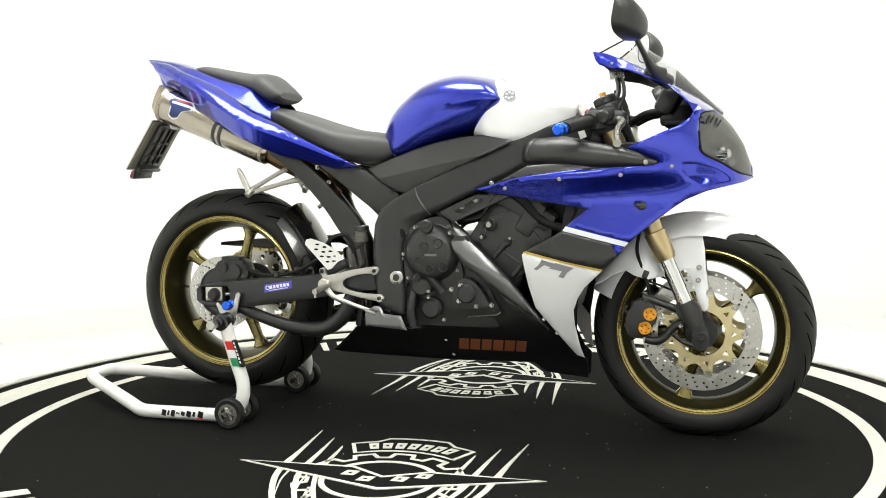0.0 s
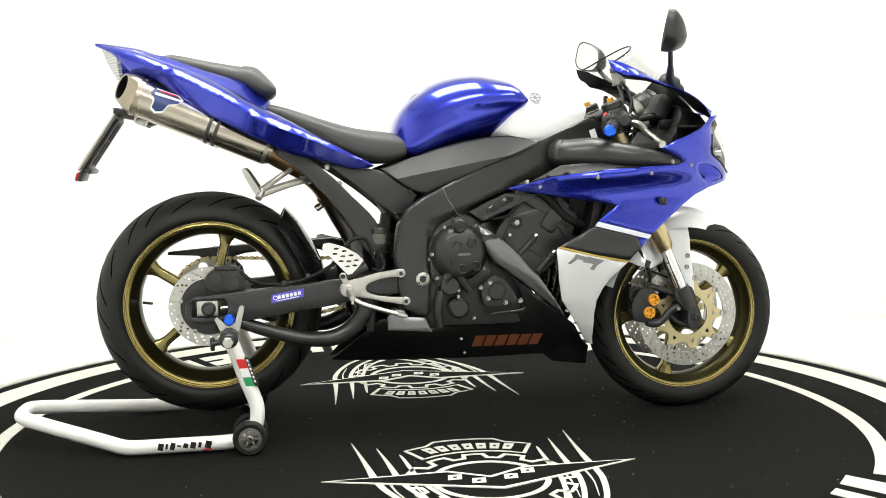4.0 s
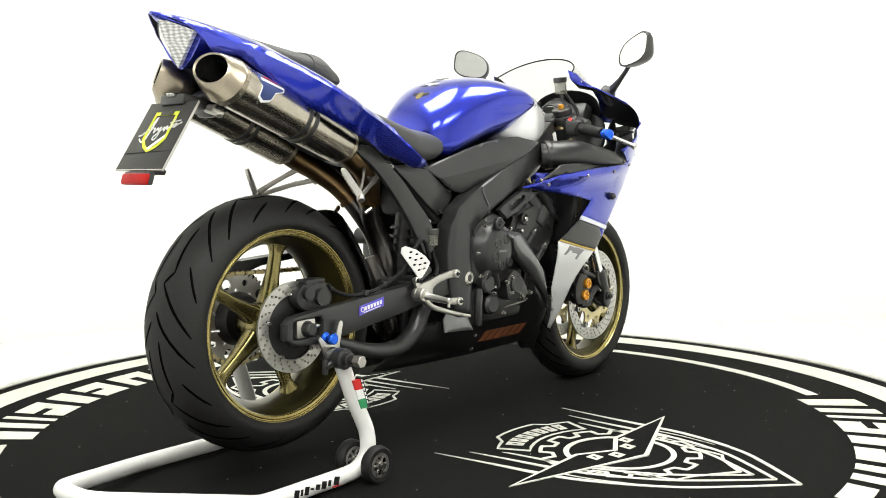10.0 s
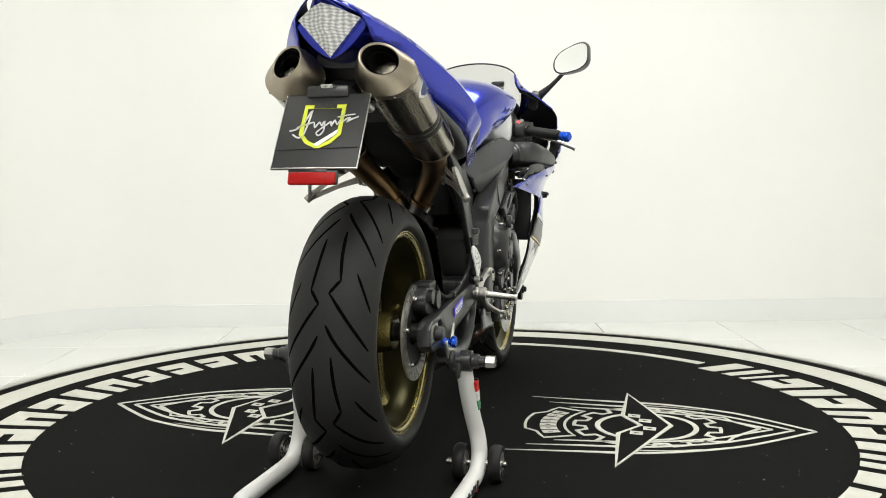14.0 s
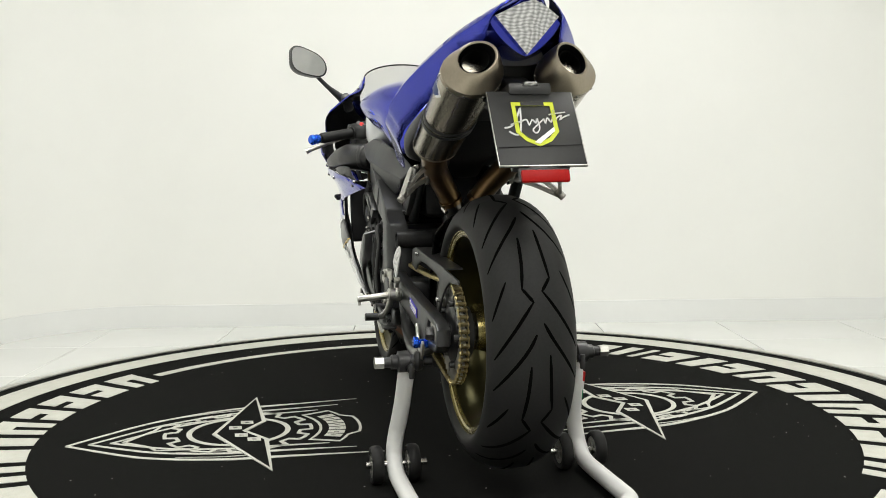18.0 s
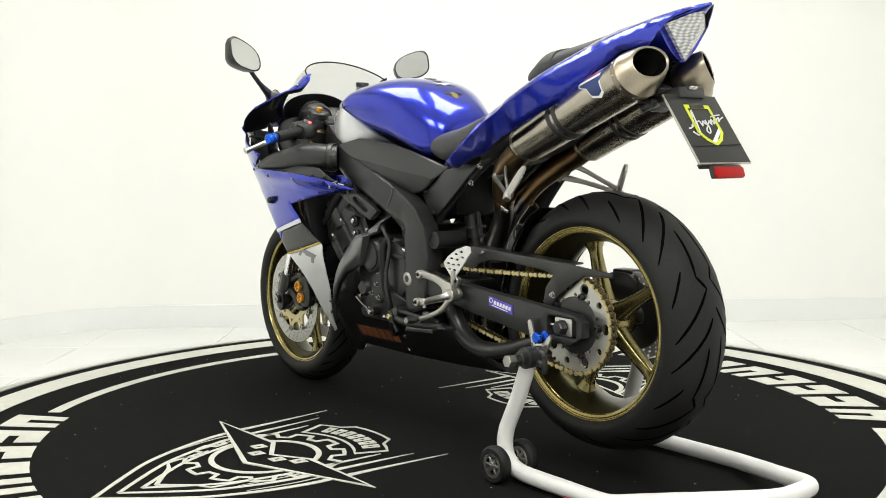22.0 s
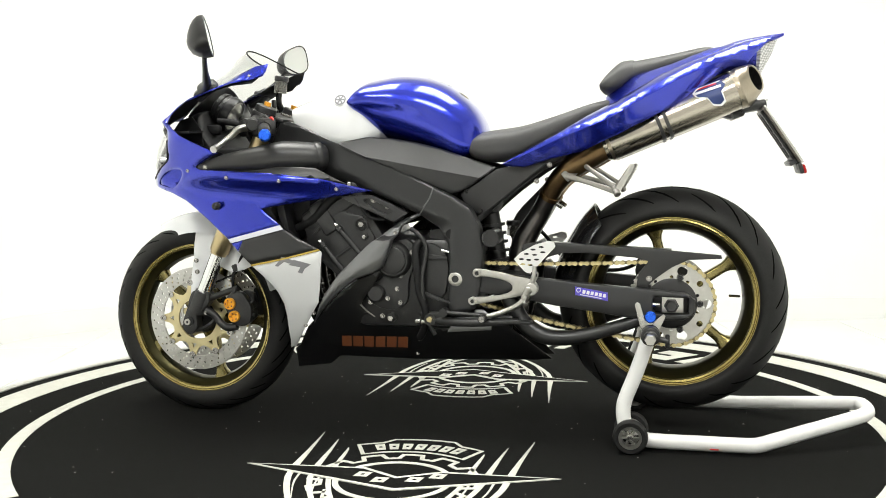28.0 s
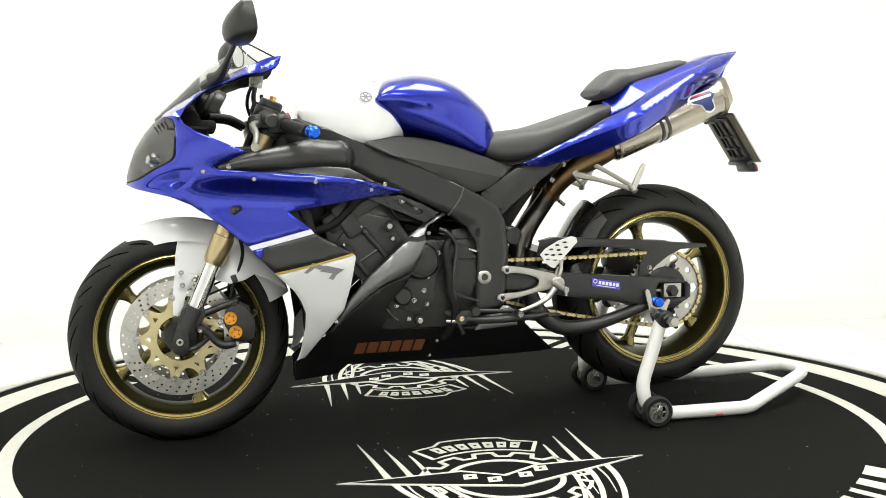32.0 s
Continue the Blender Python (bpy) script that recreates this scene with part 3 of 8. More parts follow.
for s in (-1, 1):
    tb = tube([(-0.606, s * 0.206, 0.300), (-0.595, s * 0.208, 0.270), (-0.571, s * 0.213, 0.200), (-0.549, s * 0.219, 0.145), (-0.540, s * 0.224, 0.115), (-0.540, s * 0.229, 0.085), (-0.550, s * 0.232, 0.057), (-0.578, s * 0.233, 0.034), (-0.62, s * 0.233, 0.0265), (-0.74, s * 0.233, 0.0255), (-0.855, s * 0.233, 0.0255), (-0.890, s * 0.224, 0.028), (-0.918, s * 0.208, 0.033), (-1.02, s * 0.150, 0.051)], 0.0195, 18)
    arm = part("side_tube", tb, M_STANDW, stand)
    ax = rod((-0.559, s * 0.155, 0.045), (-0.559, s * 0.30, 0.045), 0.008)
    part("roller_axle", ax, M_BOLT, arm)
    for yy in (0.189, 0.276):
        wh = part("roller", lathe([(0.030, -0.013), (0.040, -0.014), (0.0445, -0.009), (0.0455, 0), (0.0445, 0.009), (0.040, 0.014), (0.030, 0.013)], Matrix.Translation((-0.559, s * yy, 0.045)) @ pose(0, 0, 0, 90, 0, 0), 28, True), M_RUBBER, arm, "black rubber roller")
        for f in (-1, 1):
            spk = [lathe([(0.0225, 0.009), (0.031, 0.009), (0.031, 0.0125), (0.0225, 0.0125)], None, 28, True), lathe([(0, 0.006), (0.009, 0.006), (0.009, 0.014), (0.004, 0.016), (0, 0.016)], None, 14)]
            for q in range(6):
                spk.append(box((0.016 * math.cos(q * 1.0472), 0.016 * math.sin(q * 1.0472), 0.010), (0.017, 0.006, 0.005), 0.001, (0, 0, q * 60), 1))
            sb = xform(join(*spk), Matrix.Translation((-0.559, s * yy, 0.045)) @ pose(0, 0, 0, 90 * f, 0, 0))
            part("roller_rim", sb, M_ALU, arm, "silver roller hub with spokes")
    # head: rubber block on a cross bolt, and the steel fork under the spool
    cb = stepped((-0.608, s * 0.150, 0.300), (-0.608, s * 0.262, 0.300), ((0, 0.012), (0.18, 0.012), (0.2, 0.020), (0.3, 0.024), (0.36, 0.021), (0.38, 0.017), (0.46, 0.017), (0.48, 0.025), (0.70, 0.025), (0.72, 0.017), (0.84, 0.017), (0.86, 0.013), (1, 0.012)), 20)
    part("cross_clamp", cb, M_PLASTIC, stand, "black rubber clamp sleeve")
    part("end_cap", rod((-0.608, s * 0.262, 0.300), (-0.608, s * 0.284, 0.300), 0.0145, n=6, cap=0.001), M_ALU, stand)
    part("wing_nut", join(rod((-0.625, s * 0.205, 0.292), (-0.651, s * 0.205, 0.285), 0.008), box((-0.651, s * 0.205, 0.285), (0.012, 0.012, 0.036), 0.004)), M_PLASTIC, stand)
    fork = slab([(-0.628, 0.306), (-0.618, 0.297), (-0.592, 0.297), (-0.580, 0.316), (-0.566, 0.376), (-0.572, 0.383), (-0.580, 0.378), (-0.592, 0.337), (-0.603, 0.328), (-0.616, 0.331), (-0.640, 0.352), (-0.646, 0.346)], s * 0.176 - 0.003, s * 0.176 + 0.003, bevel=0.001)
    part("lift_fork", fork, M_ALU, stand, "bare steel lifting fork")
part("rear_tube", tube([(-1.018, 0.1512, 0.0507), (-1.11, 0.099, 0.067), (-1.150, 0.074, 0.074), (-1.172, 0.050, 0.078), (-1.178, 0.020, 0.079), (-1.178, -0.020, 0.079), (-1.172, -0.050, 0.078), (-1.150, -0.074, 0.074), (-1.11, -0.099, 0.067), (-1.018, -0.1512, 0.0507)], 0.0192, 18), M_STANDW, stand)
# maker stickers: red, white and green label, and plain bars for the writing
for k, (mt, z0, z1) in enumerate(((M_RED, 0.222, 0.246), (M_STKW, 0.198, 0.222), (M_STKG, 0.174, 0.198))):
    q = slab([(-0.5905 + (0.246 - z) * 0.33 + dx, z) for z, dx in ((z0, 0.0), (z0, 0.022), (z1, 0.022), (z1, 0.0))], -0.2355, -0.226)
    part("flag_sticker", q, mt, stand, ("red", "white", "green")[k] + " band of a small sticker")
part("sticker_border", slab([(-0.5665 + (0.246 - z) * 0.33 + dx, z) for z, dx in ((0.172, -0.001), (0.172, 0.009), (0.250, 0.009), (0.250, -0.001))], -0.2335, -0.220), M_STKK, stand, "black strip of a small sticker")
for k in range(6):
    z = 0.183 + 0.011 * k
    part("sticker_mark", slab([(-0.5665 + (0.246 - zz) * 0.33 + dx, zz) for zz, dx in ((z, 0.0015), (z, 0.006), (z + 0.007, 0.006), (z + 0.007, 0.0015))], -0.2341, -0.226), M_STKW, stand, "white block of sticker writing")
for s in (-1, 1):
    for k, (x, wd, hh) in enumerate(((-0.655, 0.016, 0.019), (-0.677, 0.008, 0.014), (-0.694, 0.014, 0.017), (-0.713, 0.012, 0.012), (-0.730, 0.010, 0.004), (-0.746, 0.012, 0.019), (-0.761, 0.006, 0.014), (-0.776, 0.014, 0.018))):
        if s < 0:
            part("maker_mark", box((x - 0.012, s * 0.2525, 0.0285), (wd, 0.0012, hh), rot=(0, 14, 0)), M_STKK, stand, "black block of maker writing")
    part("maker_line", box((-0.72 - 0.05 * s, s * 0.2520, 0.016), (0.022, 0.001, 0.003)), M_RED, stand)

# ---- motorcycle ----
bike = root("motorcycle", "blue and white sport motorcycle with gold wheels raised on a stand", "motorcycle")
RA, FA = (-0.661, 0.372), (0.746, 0.291)
SIDE = pose(0, 0, 0, 90, 0, 0)


def at_axle(a):
    return Matrix.Translation((a[0], 0, a[1])) @ SIDE


def tyre_profile(R, w, rim):
    """Half-round tread, sidewall and bead, as (radius, across)."""
    prof = []
    for k in range(-12, 13):
        a = k / 12 * 1.32
        prof.append((R - w * 0.5 * 1.0 * (1 - math.cos(a)) * 0.83, w / 2 * math.sin(a) / math.sin(1.32)))
    b = w / 2
    e = R - w * 0.5 * (1 - math.cos(1.32)) * 0.83
    side = [(e - (e - rim) * 0.35, b * 0.998), (e - (e - rim) * 0.7, b * 0.97), (rim + 0.003, b * 0.925), (rim - 0.004, b * 0.86)]
    return [(r, -y) for r, y in side[::-1]] + prof + side


def wheel(name, a, R, w, rim, rimw, spokes, label, phase, hubw):
    m = at_axle(a)
    h = rimw / 2
    lip = [(rim + 0.003, h - 0.010), (rim + 0.003, h - 0.002), (rim + 0.001, h), (rim - 0.003, h - 0.0005), (rim - 0.005, h - 0.004), (rim - 0.007, h - 0.0045), (rim - 0.010, h - 0.003), (rim - 0.015, h - 0.005), (rim - 0.017, h - 0.009), (rim - 0.017, h - 0.016), (rim - 0.004, h - 0.016)]
    wob = part(name, lathe(lip, m, 96, True), M_GOLD, bike, label)
    part("rim_lip", lathe([(r, -y) for r, y in lip], m, 96, True), M_GOLD, wob)
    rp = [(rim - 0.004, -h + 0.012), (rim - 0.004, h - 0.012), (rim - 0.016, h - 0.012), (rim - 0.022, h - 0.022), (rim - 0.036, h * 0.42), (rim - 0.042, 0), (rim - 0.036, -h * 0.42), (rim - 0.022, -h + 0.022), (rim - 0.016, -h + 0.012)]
    # barrel shade comes from this darkened colour
    part("rim_barrel", lathe(rp, m, 96, True), M_GOLDSHADE, wob, "olive gold wheel barrel, coloured dark for shade")
    part("tyre", lathe(tyre_profile(R, w, rim), m, 128), M_RUBBER, wob, "worn black road tyre")
    part("hub", lathe([(0.012, -hubw), (0.042, -hubw), (0.045, -hubw * 0.8), (0.050, -0.022), (0.054, 0), (0.050, 0.022), (0.045, hubw * 0.8), (0.042, hubw), (0.012, hubw)], m, 40, True), M_SPOKE if hubw > 0.055 else M_ENGINE, wob)
    for k in range(spokes):
        an = phase + 360 * k / spokes
        bm = bmesh.new()
        rings = []
        for r, hw, t in ((0.040, 0.026, 0.026), (0.075, 0.019, 0.022), (0.12, 0.0145, 0.017), (0.165, 0.014, 0.014), (rim - 0.055, 0.017, 0.015), (rim - 0.036, 0.028, 0.022)):
            ring = []
            for q in range(16):
                b = 2 * math.pi * q / 16
                c, s2 = math.cos(b), math.sin(b)
                ring.append(bm.verts.new((r, hw * math.copysign(abs(c) ** 0.6, c), t * math.copysign(abs(s2) ** 0.6, s2))))
            rings.append(ring)
        for p, q in zip(rings, rings[1:]):
            for i in range(16):
                bm.faces.new((p[i], p[(i + 1) % 16], q[(i + 1) % 16], q[i]))
        part("spoke", xform(bm, m @ pose(0, 0, 0, 0, 0, an)), M_SPOKE, wob)
    return wob


rear = wheel("rear_wheel", RA, 0.3115, 0.192, 0.2325, 0.170, 5, "gold five-spoke rear wheel", 4, 0.06)
front = wheel("front_wheel", FA, 0.2965, 0.122, 0.2315, 0.106, 5, "gold five-spoke front wheel", 40, 0.05)


def tread(R, w, parent, a, n, lines, shift=0.5):
    """Siped grooves as narrow bands on the tyre's crown, their shade put in as black."""
    bm = bmesh.new()
    m = at_axle(a)

    def on(ang, v):
        al = v * 1.32
        r = R - w * 0.5 * (1 - math.cos(al)) * 0.83 + 0.0010
        return Vector((r * math.cos(ang), r * math.sin(ang), w / 2 * math.sin(al) / math.sin(1.32)))
    for k in range(n):
        for pts, wd in lines:
            for mirror in (-1, 1):
                path = spline(pts, 4)
                off = 0 if mirror > 0 else shift
                prev = None
                flatp = [(2 * math.pi * R * (k + off + da) / n, v * w * 0.62) for da, v in path]
                for i, (da, v) in enumerate(path):
                    ang = 2 * math.pi * (k + off + da) / n
                    u = i / (len(path) - 1)
                    ww = wd * min(1.0, 0.45 + 2.2 * min(u, 1 - u)) / 2
                    qa, qb = flatp[max(i - 1, 0)], flatp[min(i + 1, len(path) - 1)]
                    dx, dy = qb[0] - qa[0], qb[1] - qa[1]
                    L = math.hypot(dx, dy)
                    ea, ev = -dy / L * ww / R, dx / L * ww / (w * 0.62)
                    cur = [bm.verts.new(on(ang - ea, mirror * (v - ev))), bm.verts.new(on(ang + ea, mirror * (v + ev)))]
                    if prev:
                        bm.faces.new((prev[0], prev[1], cur[1], cur[0]))
                    prev = cur
    o = part("tread_groove", xform(bm, m), M_GROOVESHADE, parent, "black bands for the shade in the tread sipes", 80)
    return tagged(o, kind="stuff")


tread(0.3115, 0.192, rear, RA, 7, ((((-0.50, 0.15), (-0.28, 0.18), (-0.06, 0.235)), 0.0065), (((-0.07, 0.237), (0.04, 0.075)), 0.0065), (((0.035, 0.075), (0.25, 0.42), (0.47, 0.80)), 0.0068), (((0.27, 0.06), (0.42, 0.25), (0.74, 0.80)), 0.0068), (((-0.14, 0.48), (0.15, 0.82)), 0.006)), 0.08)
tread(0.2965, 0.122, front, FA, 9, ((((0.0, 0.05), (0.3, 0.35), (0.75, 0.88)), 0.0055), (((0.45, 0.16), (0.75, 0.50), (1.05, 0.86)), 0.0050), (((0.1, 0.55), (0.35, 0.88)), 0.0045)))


def rotor(a, y, r_in, r_out, rows, per, t, parent, name="brake_disc"):
    holes = []
    for k in range(per):
        for j in range(rows):
            r = r_in + (r_out - r_in) * (j + 0.8) / (rows + 0.6)
            an = 2 * math.pi * (k + 0.30 * j) / per
            holes.append(circle(a[0] + r * math.cos(an), a[1] + r * math.sin(an), 0.0035, 8))
    return part(name, slab(circle(*a, r_out, 72), y - t / 2, y + t / 2, [circle(*a, r_in, 48)] + holes), M_DISC, parent, "drilled steel brake disc")


def carrier(a, y, r0, r1, n, parent, s):
    out = []
    for k in range(n):
        b = 360 / n * k
        out += [(a[0] + r * math.cos(radians(q)), a[1] + r * math.sin(radians(q))) for r, q in ((r1, b - 5), (r1 + 0.004, b), (r1, b + 5), (r1 - 0.018, b + 9), (r1 - 0.026, b + 14), (r1 - 0.029, b + 180 / n), (r1 - 0.026, b + 360 / n - 14), (r1 - 0.018, b + 360 / n - 9))]
    holes = [circle(*a, r0, 28)]
    for k in range(n):
        b = 2 * math.pi / n * k
        rm = (r0 + r1) / 2 - 0.004
        holes.append([(a[0] + rm * math.cos(b) + 0.0095 * math.cos(b + q), a[1] + rm * math.sin(b) + 0.0095 * math.sin(b + q)) for q in (0, 2.2, 4.1)])
    c = part("disc_carrier", slab(out, y - 0.003, y + 0.003, holes), M_CARRIER, parent, "champagne anodised disc carrier")
    for k in range(n):
        b = 2 * math.pi / n * k
        x, z = a[0] + (r1 - 0.001) * math.cos(b), a[1] + (r1 - 0.001) * math.sin(b)
        part("disc_button", lathe([(0, 0.003), (0.004, 0.003), (0.005, 0.006), (0.0095, 0.006), (0.0095, 0), (0, 0)], Matrix.Translation((x, y + s * 0.002, z)) @ pose(0, 0, 0, -90 * s, 0, 0), 14), M_BOLT, parent)


for s in (-1, 1):
    rotor(FA, s * 0.064, 0.116, 0.157, 3, 36, 0.005, front)
    carrier(FA, s * 0.067, 0.062, 0.113, 9, front, s)
rotor(RA, -0.108, 0.078, 0.109, 3, 24, 0.005, rear)
part("disc_carrier", lathe([(0.03, -0.004), (0.083, -0.004), (0.083, 0.004), (0.03, 0.004)], Matrix.Translation((RA[0], -0.100, RA[1])) @ SIDE, 40, True), M_PLASTIC, rear)
for k in range(5):
    b = k * 1.2566 + 0.4
    bolt((RA[0] + 0.078 * math.cos(b), -0.111, RA[1] + 0.078 * math.sin(b)), -1, 0.006, 0.005, M_BOLT, rear, "disc_bolt")
part("valve", rod((RA[0] - 0.185, -0.02, RA[1] + 0.005), (RA[0] - 0.160, -0.035, RA[1] + 0.004), 0.004), M_CHROME, rear)

# sprocket and chain on the left flank
SP_Y, NT, PITCH = 0.110, 45, 0.015875
SP_R = PITCH / 2 / math.sin(math.pi / NT)
teeth = []
for k in range(NT):
    b = 360 / NT * k
    teeth += [(RA[0] + r * math.cos(radians(b + q)), RA[1] + r * math.sin(radians(b + q))) for r, q in ((SP_R - 0.005, -2.6), (SP_R + 0.004, -0.9), (SP_R + 0.004, 0.9), (SP_R - 0.005, 2.6))]
holes = [circle(*RA, 0.062, 36)]
for k in range(10):
    b = k * 0.62832
    holes.append(circle(RA[0] + 0.0915 * math.cos(b), RA[1] + 0.0915 * math.sin(b), 0.0135 if k % 2 else 0.0085, 20))
    holes.append(circle(RA[0] + 0.0715 * math.cos(b + 0.314), RA[1] + 0.0715 * math.sin(b + 0.314), 0.0048, 12))
part("sprocket", slab(teeth, SP_Y - 0.003, SP_Y + 0.003, holes), M_ALU, bike, "silver drilled rear sprocket")
part("sprocket_carrier", lathe([(0.02, -0.03), (0.058, -0.03), (0.068, -0.004), (0.068, 0.010), (0.060, 0.013), (0.02, 0.014)], Matrix.Translation((RA[0], SP_Y - 0.006, RA[1])) @ pose(0, 0, 0, -90, 0, 0), 40, True), M_PLASTIC, bike)
for k in range(5):
    b = 1.2566 * k + 0.63
    bolt((RA[0] + 0.073 * math.cos(b), SP_Y + 0.003, RA[1] + 0.073 * math.sin(b)), 1, 0.0095, 0.011, M_PLASTIC, bike, "sprocket_nut")
FS, FS_R = (-0.035, 0.435), 0.043
d = math.hypot(FS[0] - RA[0], FS[1] - RA[1])
th0 = math.atan2(FS[1] - RA[1], FS[0] - RA[0])
al = math.acos((SP_R - FS_R) / d)
a_top, a_bot = th0 + al, th0 - al
pts = [(RA[0] + SP_R * math.cos(a), RA[1] + SP_R * math.sin(a)) for a in np.linspace(a_top, a_bot + 2 * math.pi, 60)]
p_bot = (FS[0] + FS_R * math.cos(a_bot), FS[1] + FS_R * math.sin(a_bot))
for k in range(1, 24):
    u = k / 24
    pts.append((pts[59][0] * (1 - u) + p_bot[0] * u, pts[59][1] * (1 - u) + p_bot[1] * u - 0.012 * math.sin(math.pi * u)))
pts += [(FS[0] + FS_R * math.cos(a), FS[1] + FS_R * math.sin(a)) for a in np.linspace(a_bot, a_top, 12)]
p_top = pts[-1]
for k in range(1, 24):
    u = k / 24
    pts.append((p_top[0] * (1 - u) + pts[0][0] * u, p_top[1] * (1 - u) + pts[0][1] * u - 0.006 * math.sin(math.pi * u)))
seg = np.array(pts + pts[:1])
cum = np.concatenate([[0], np.cumsum(np.hypot(*np.diff(seg, axis=0).T))])
n_links = int(cum[-1] / PITCH / 2) * 2
chain = part("chain", rod((FS[0], SP_Y - 0.02, FS[1]), (FS[0], SP_Y + 0.012, FS[1]), 0.034, n=16), M_CHAINDARK, bike, "gold drive chain")
lb = join(slab(spline([(-0.0086, 0.0058), (0, 0.0026), (0.0086, 0.0058), (0.0138, 0), (0.0086, -0.0058), (0, -0.0026), (-0.0086, -0.0058), (-0.0138, 0)], 2, True), 0.0085, 0.0105),
          slab(spline([(-0.0086, 0.0058), (0, 0.0026), (0.0086, 0.0058), (0.0138, 0), (0.0086, -0.0058), (0, -0.0026), (-0.0086, -0.0058), (-0.0138, 0)], 2, True), -0.0105, -0.0085),
          *[rod((x, -0.0118, 0), (x, 0.0118, 0), 0.0030, n=8) for x in (-0.0079, 0.0079)])
link_o = part("chain_link", lb, M_CHAIN, chain)
link_i = part("chain_link", join(*[slab(spline([(-0.0088, 0.0060), (0, 0.003), (0.0088, 0.0060), (0.0140, 0), (0.0088, -0.0060), (0, -0.003), (-0.0088, -0.0060), (-0.0140, 0)], 2, True), *yy) for yy in ((0.0055, 0.0075), (-0.0075, -0.0055))], *[rod((x, -0.0055, 0), (x, 0.0055, 0), 0.005, n=8) for x in (-0.0079, 0.0079)]), M_CHAINDARK, chain)
for k in range(n_links):
    sdist = cum[-1] * (k + 0.5) / n_links
    q0, q1 = (np.array([np.interp((sdist + e) % cum[-1], cum, seg[:, i]) for i in (0, 1)]) for e in (-0.006, 0.006))
    c = (q0 + q1) / 2
    an = math.degrees(math.atan2(q1[1] - q0[1], q1[0] - q0[0]))
    M = Matrix.Translation((c[0], SP_Y, c[1])) @ pose(0, 0, 0, 0, -an, 0)
    src = link_o if k % 2 else link_i
    if k < 2:
        src.matrix_local = M
    else:
        repeat(src, chain, M)

# swingarm: two beams with lower braces, cross member, axle blocks
for s in (-1, 1):
    beam = slab([(-0.722, 0.352), (-0.722, 0.388), (-0.700, 0.404), (-0.60, 0.414), (-0.413, 0.430), (-0.223, 0.449), (-0.10, 0.470), (-0.055, 0.462), (-0.045, 0.43), (-0.06, 0.405), (-0.12, 0.398), (-0.216, 0.390), (-0.351, 0.366), (-0.446, 0.353), (-0.542, 0.338), (-0.605, 0.332), (-0.690, 0.332)],
                min(s * 0.128, s * 0.160), max(s * 0.128, s * 0.160), [[(-0.705, 0.350), (-0.620, 0.350), (-0.612, 0.360), (-0.612, 0.386), (-0.620, 0.396), (-0.705, 0.392)]], 0.005)
    part("swingarm", beam, M_FRAME, bike, "satin black swingarm beam")
    part("swingarm_brace", tube([(-0.60, s * 0.143, 0.338), (-0.545, s * 0.143, 0.318), (-0.46, s * 0.140, 0.290), (-0.385, s * 0.137, 0.275), (-0.315, s * 0.135, 0.280), (-0.258, s * 0.135, 0.320), (-0.218, s * 0.135, 0.395)], [0.015, 0.017, 0.019, 0.021, 0.023, 0.024, 0.024], 14, 6), M_FRAME, bike)
    part("axle_block", slab([(-0.692, 0.352), (-0.636, 0.352), (-0.636, 0.394), (-0.692, 0.394)], min(s * 0.135, s * 0.157), max(s * 0.135, s * 0.157), bevel=0.002), M_ALU, bike, "silver axle adjuster block")
    part("axle_nut", stepped((RA[0], s * 0.12, RA[1]), (RA[0], s * 0.176, RA[1]), ((0, 0.02), (0.66, 0.02), (0.68, 0.017), (0.94, 0.016), (1, 0.013)), 6 if s > 0 else 24), M_PLASTIC if s > 0 else M_ENGINE, bike)
    part("adjuster_bolt", rod((-0.630, s * 0.146, 0.372), (-0.598, s * 0.146, 0.374), 0.006, n=8), M_BOLT, bike)
    sp = stepped((-0.607, s * 0.150, 0.343), (-0.607, s * 0.192, 0.343), ((0, 0.010), (0.15, 0.014), (0.3, 0.014), (0.42, 0.007), (0.66, 0.007), (0.78, 0.0135), (0.95, 0.0135), (1, 0.011)), 20)
    part("stand_spool", sp, M_ANOBLUE, bike, "blue anodised stand bobbin")
    # maker sticker: plain violet patch with white bars
    stk = part("sticker", slab([(-0.495, 0.382), (-0.408, 0.397), (-0.407, 0.420), (-0.494, 0.405)], s * 0.1618 - 0.0012, s * 0.1618 + 0.0012), M_STICKER, bike, "violet blue sticker with white print")
    ring = lathe([(0.0045, 0), (0.0065, 0), (0.0065, 0.0012), (0.0045, 0.0012)], Matrix.Translation(((-0.484 if s < 0 else -0.417), s * 0.1628, (0.3965 if s < 0 else 0.4105))) @ pose(0, 0, 0, -90 * s, 0, 0), 20, True)
    part("sticker_ring", ring, M_STKW, stk)
    for k in range(6):
        u = 0.20 + 0.125 * k if s < 0 else 0.06 + 0.125 * k
        x = -0.495 + 0.087 * u
        z = 0.3955 + 0.0150 * u
        part("sticker_bar", box((x + 0.004, s * 0.1632, z), (0.0078, 0.0008, 0.0095), rot=(0, -10, 0)), M_STKW, stk)
    part("sticker_underline", box((-0.45, s * 0.1632, 0.3935), (0.060, 0.0008, 0.002), rot=(0, -9.8, 0)), M_STKW, stk)
part("swingarm_cross", join(box((-0.235, 0, 0.420), (0.11, 0.27, 0.055), 0.012), rod((-0.081, -0.15, 0.437), (-0.081, 0.15, 0.437), 0.03)), M_FRAME, bike)
part("rear_axle", rod((RA[0], -0.15, RA[1]), (RA[0], 0.15, RA[1]), 0.0125), M_BOLT, bike)
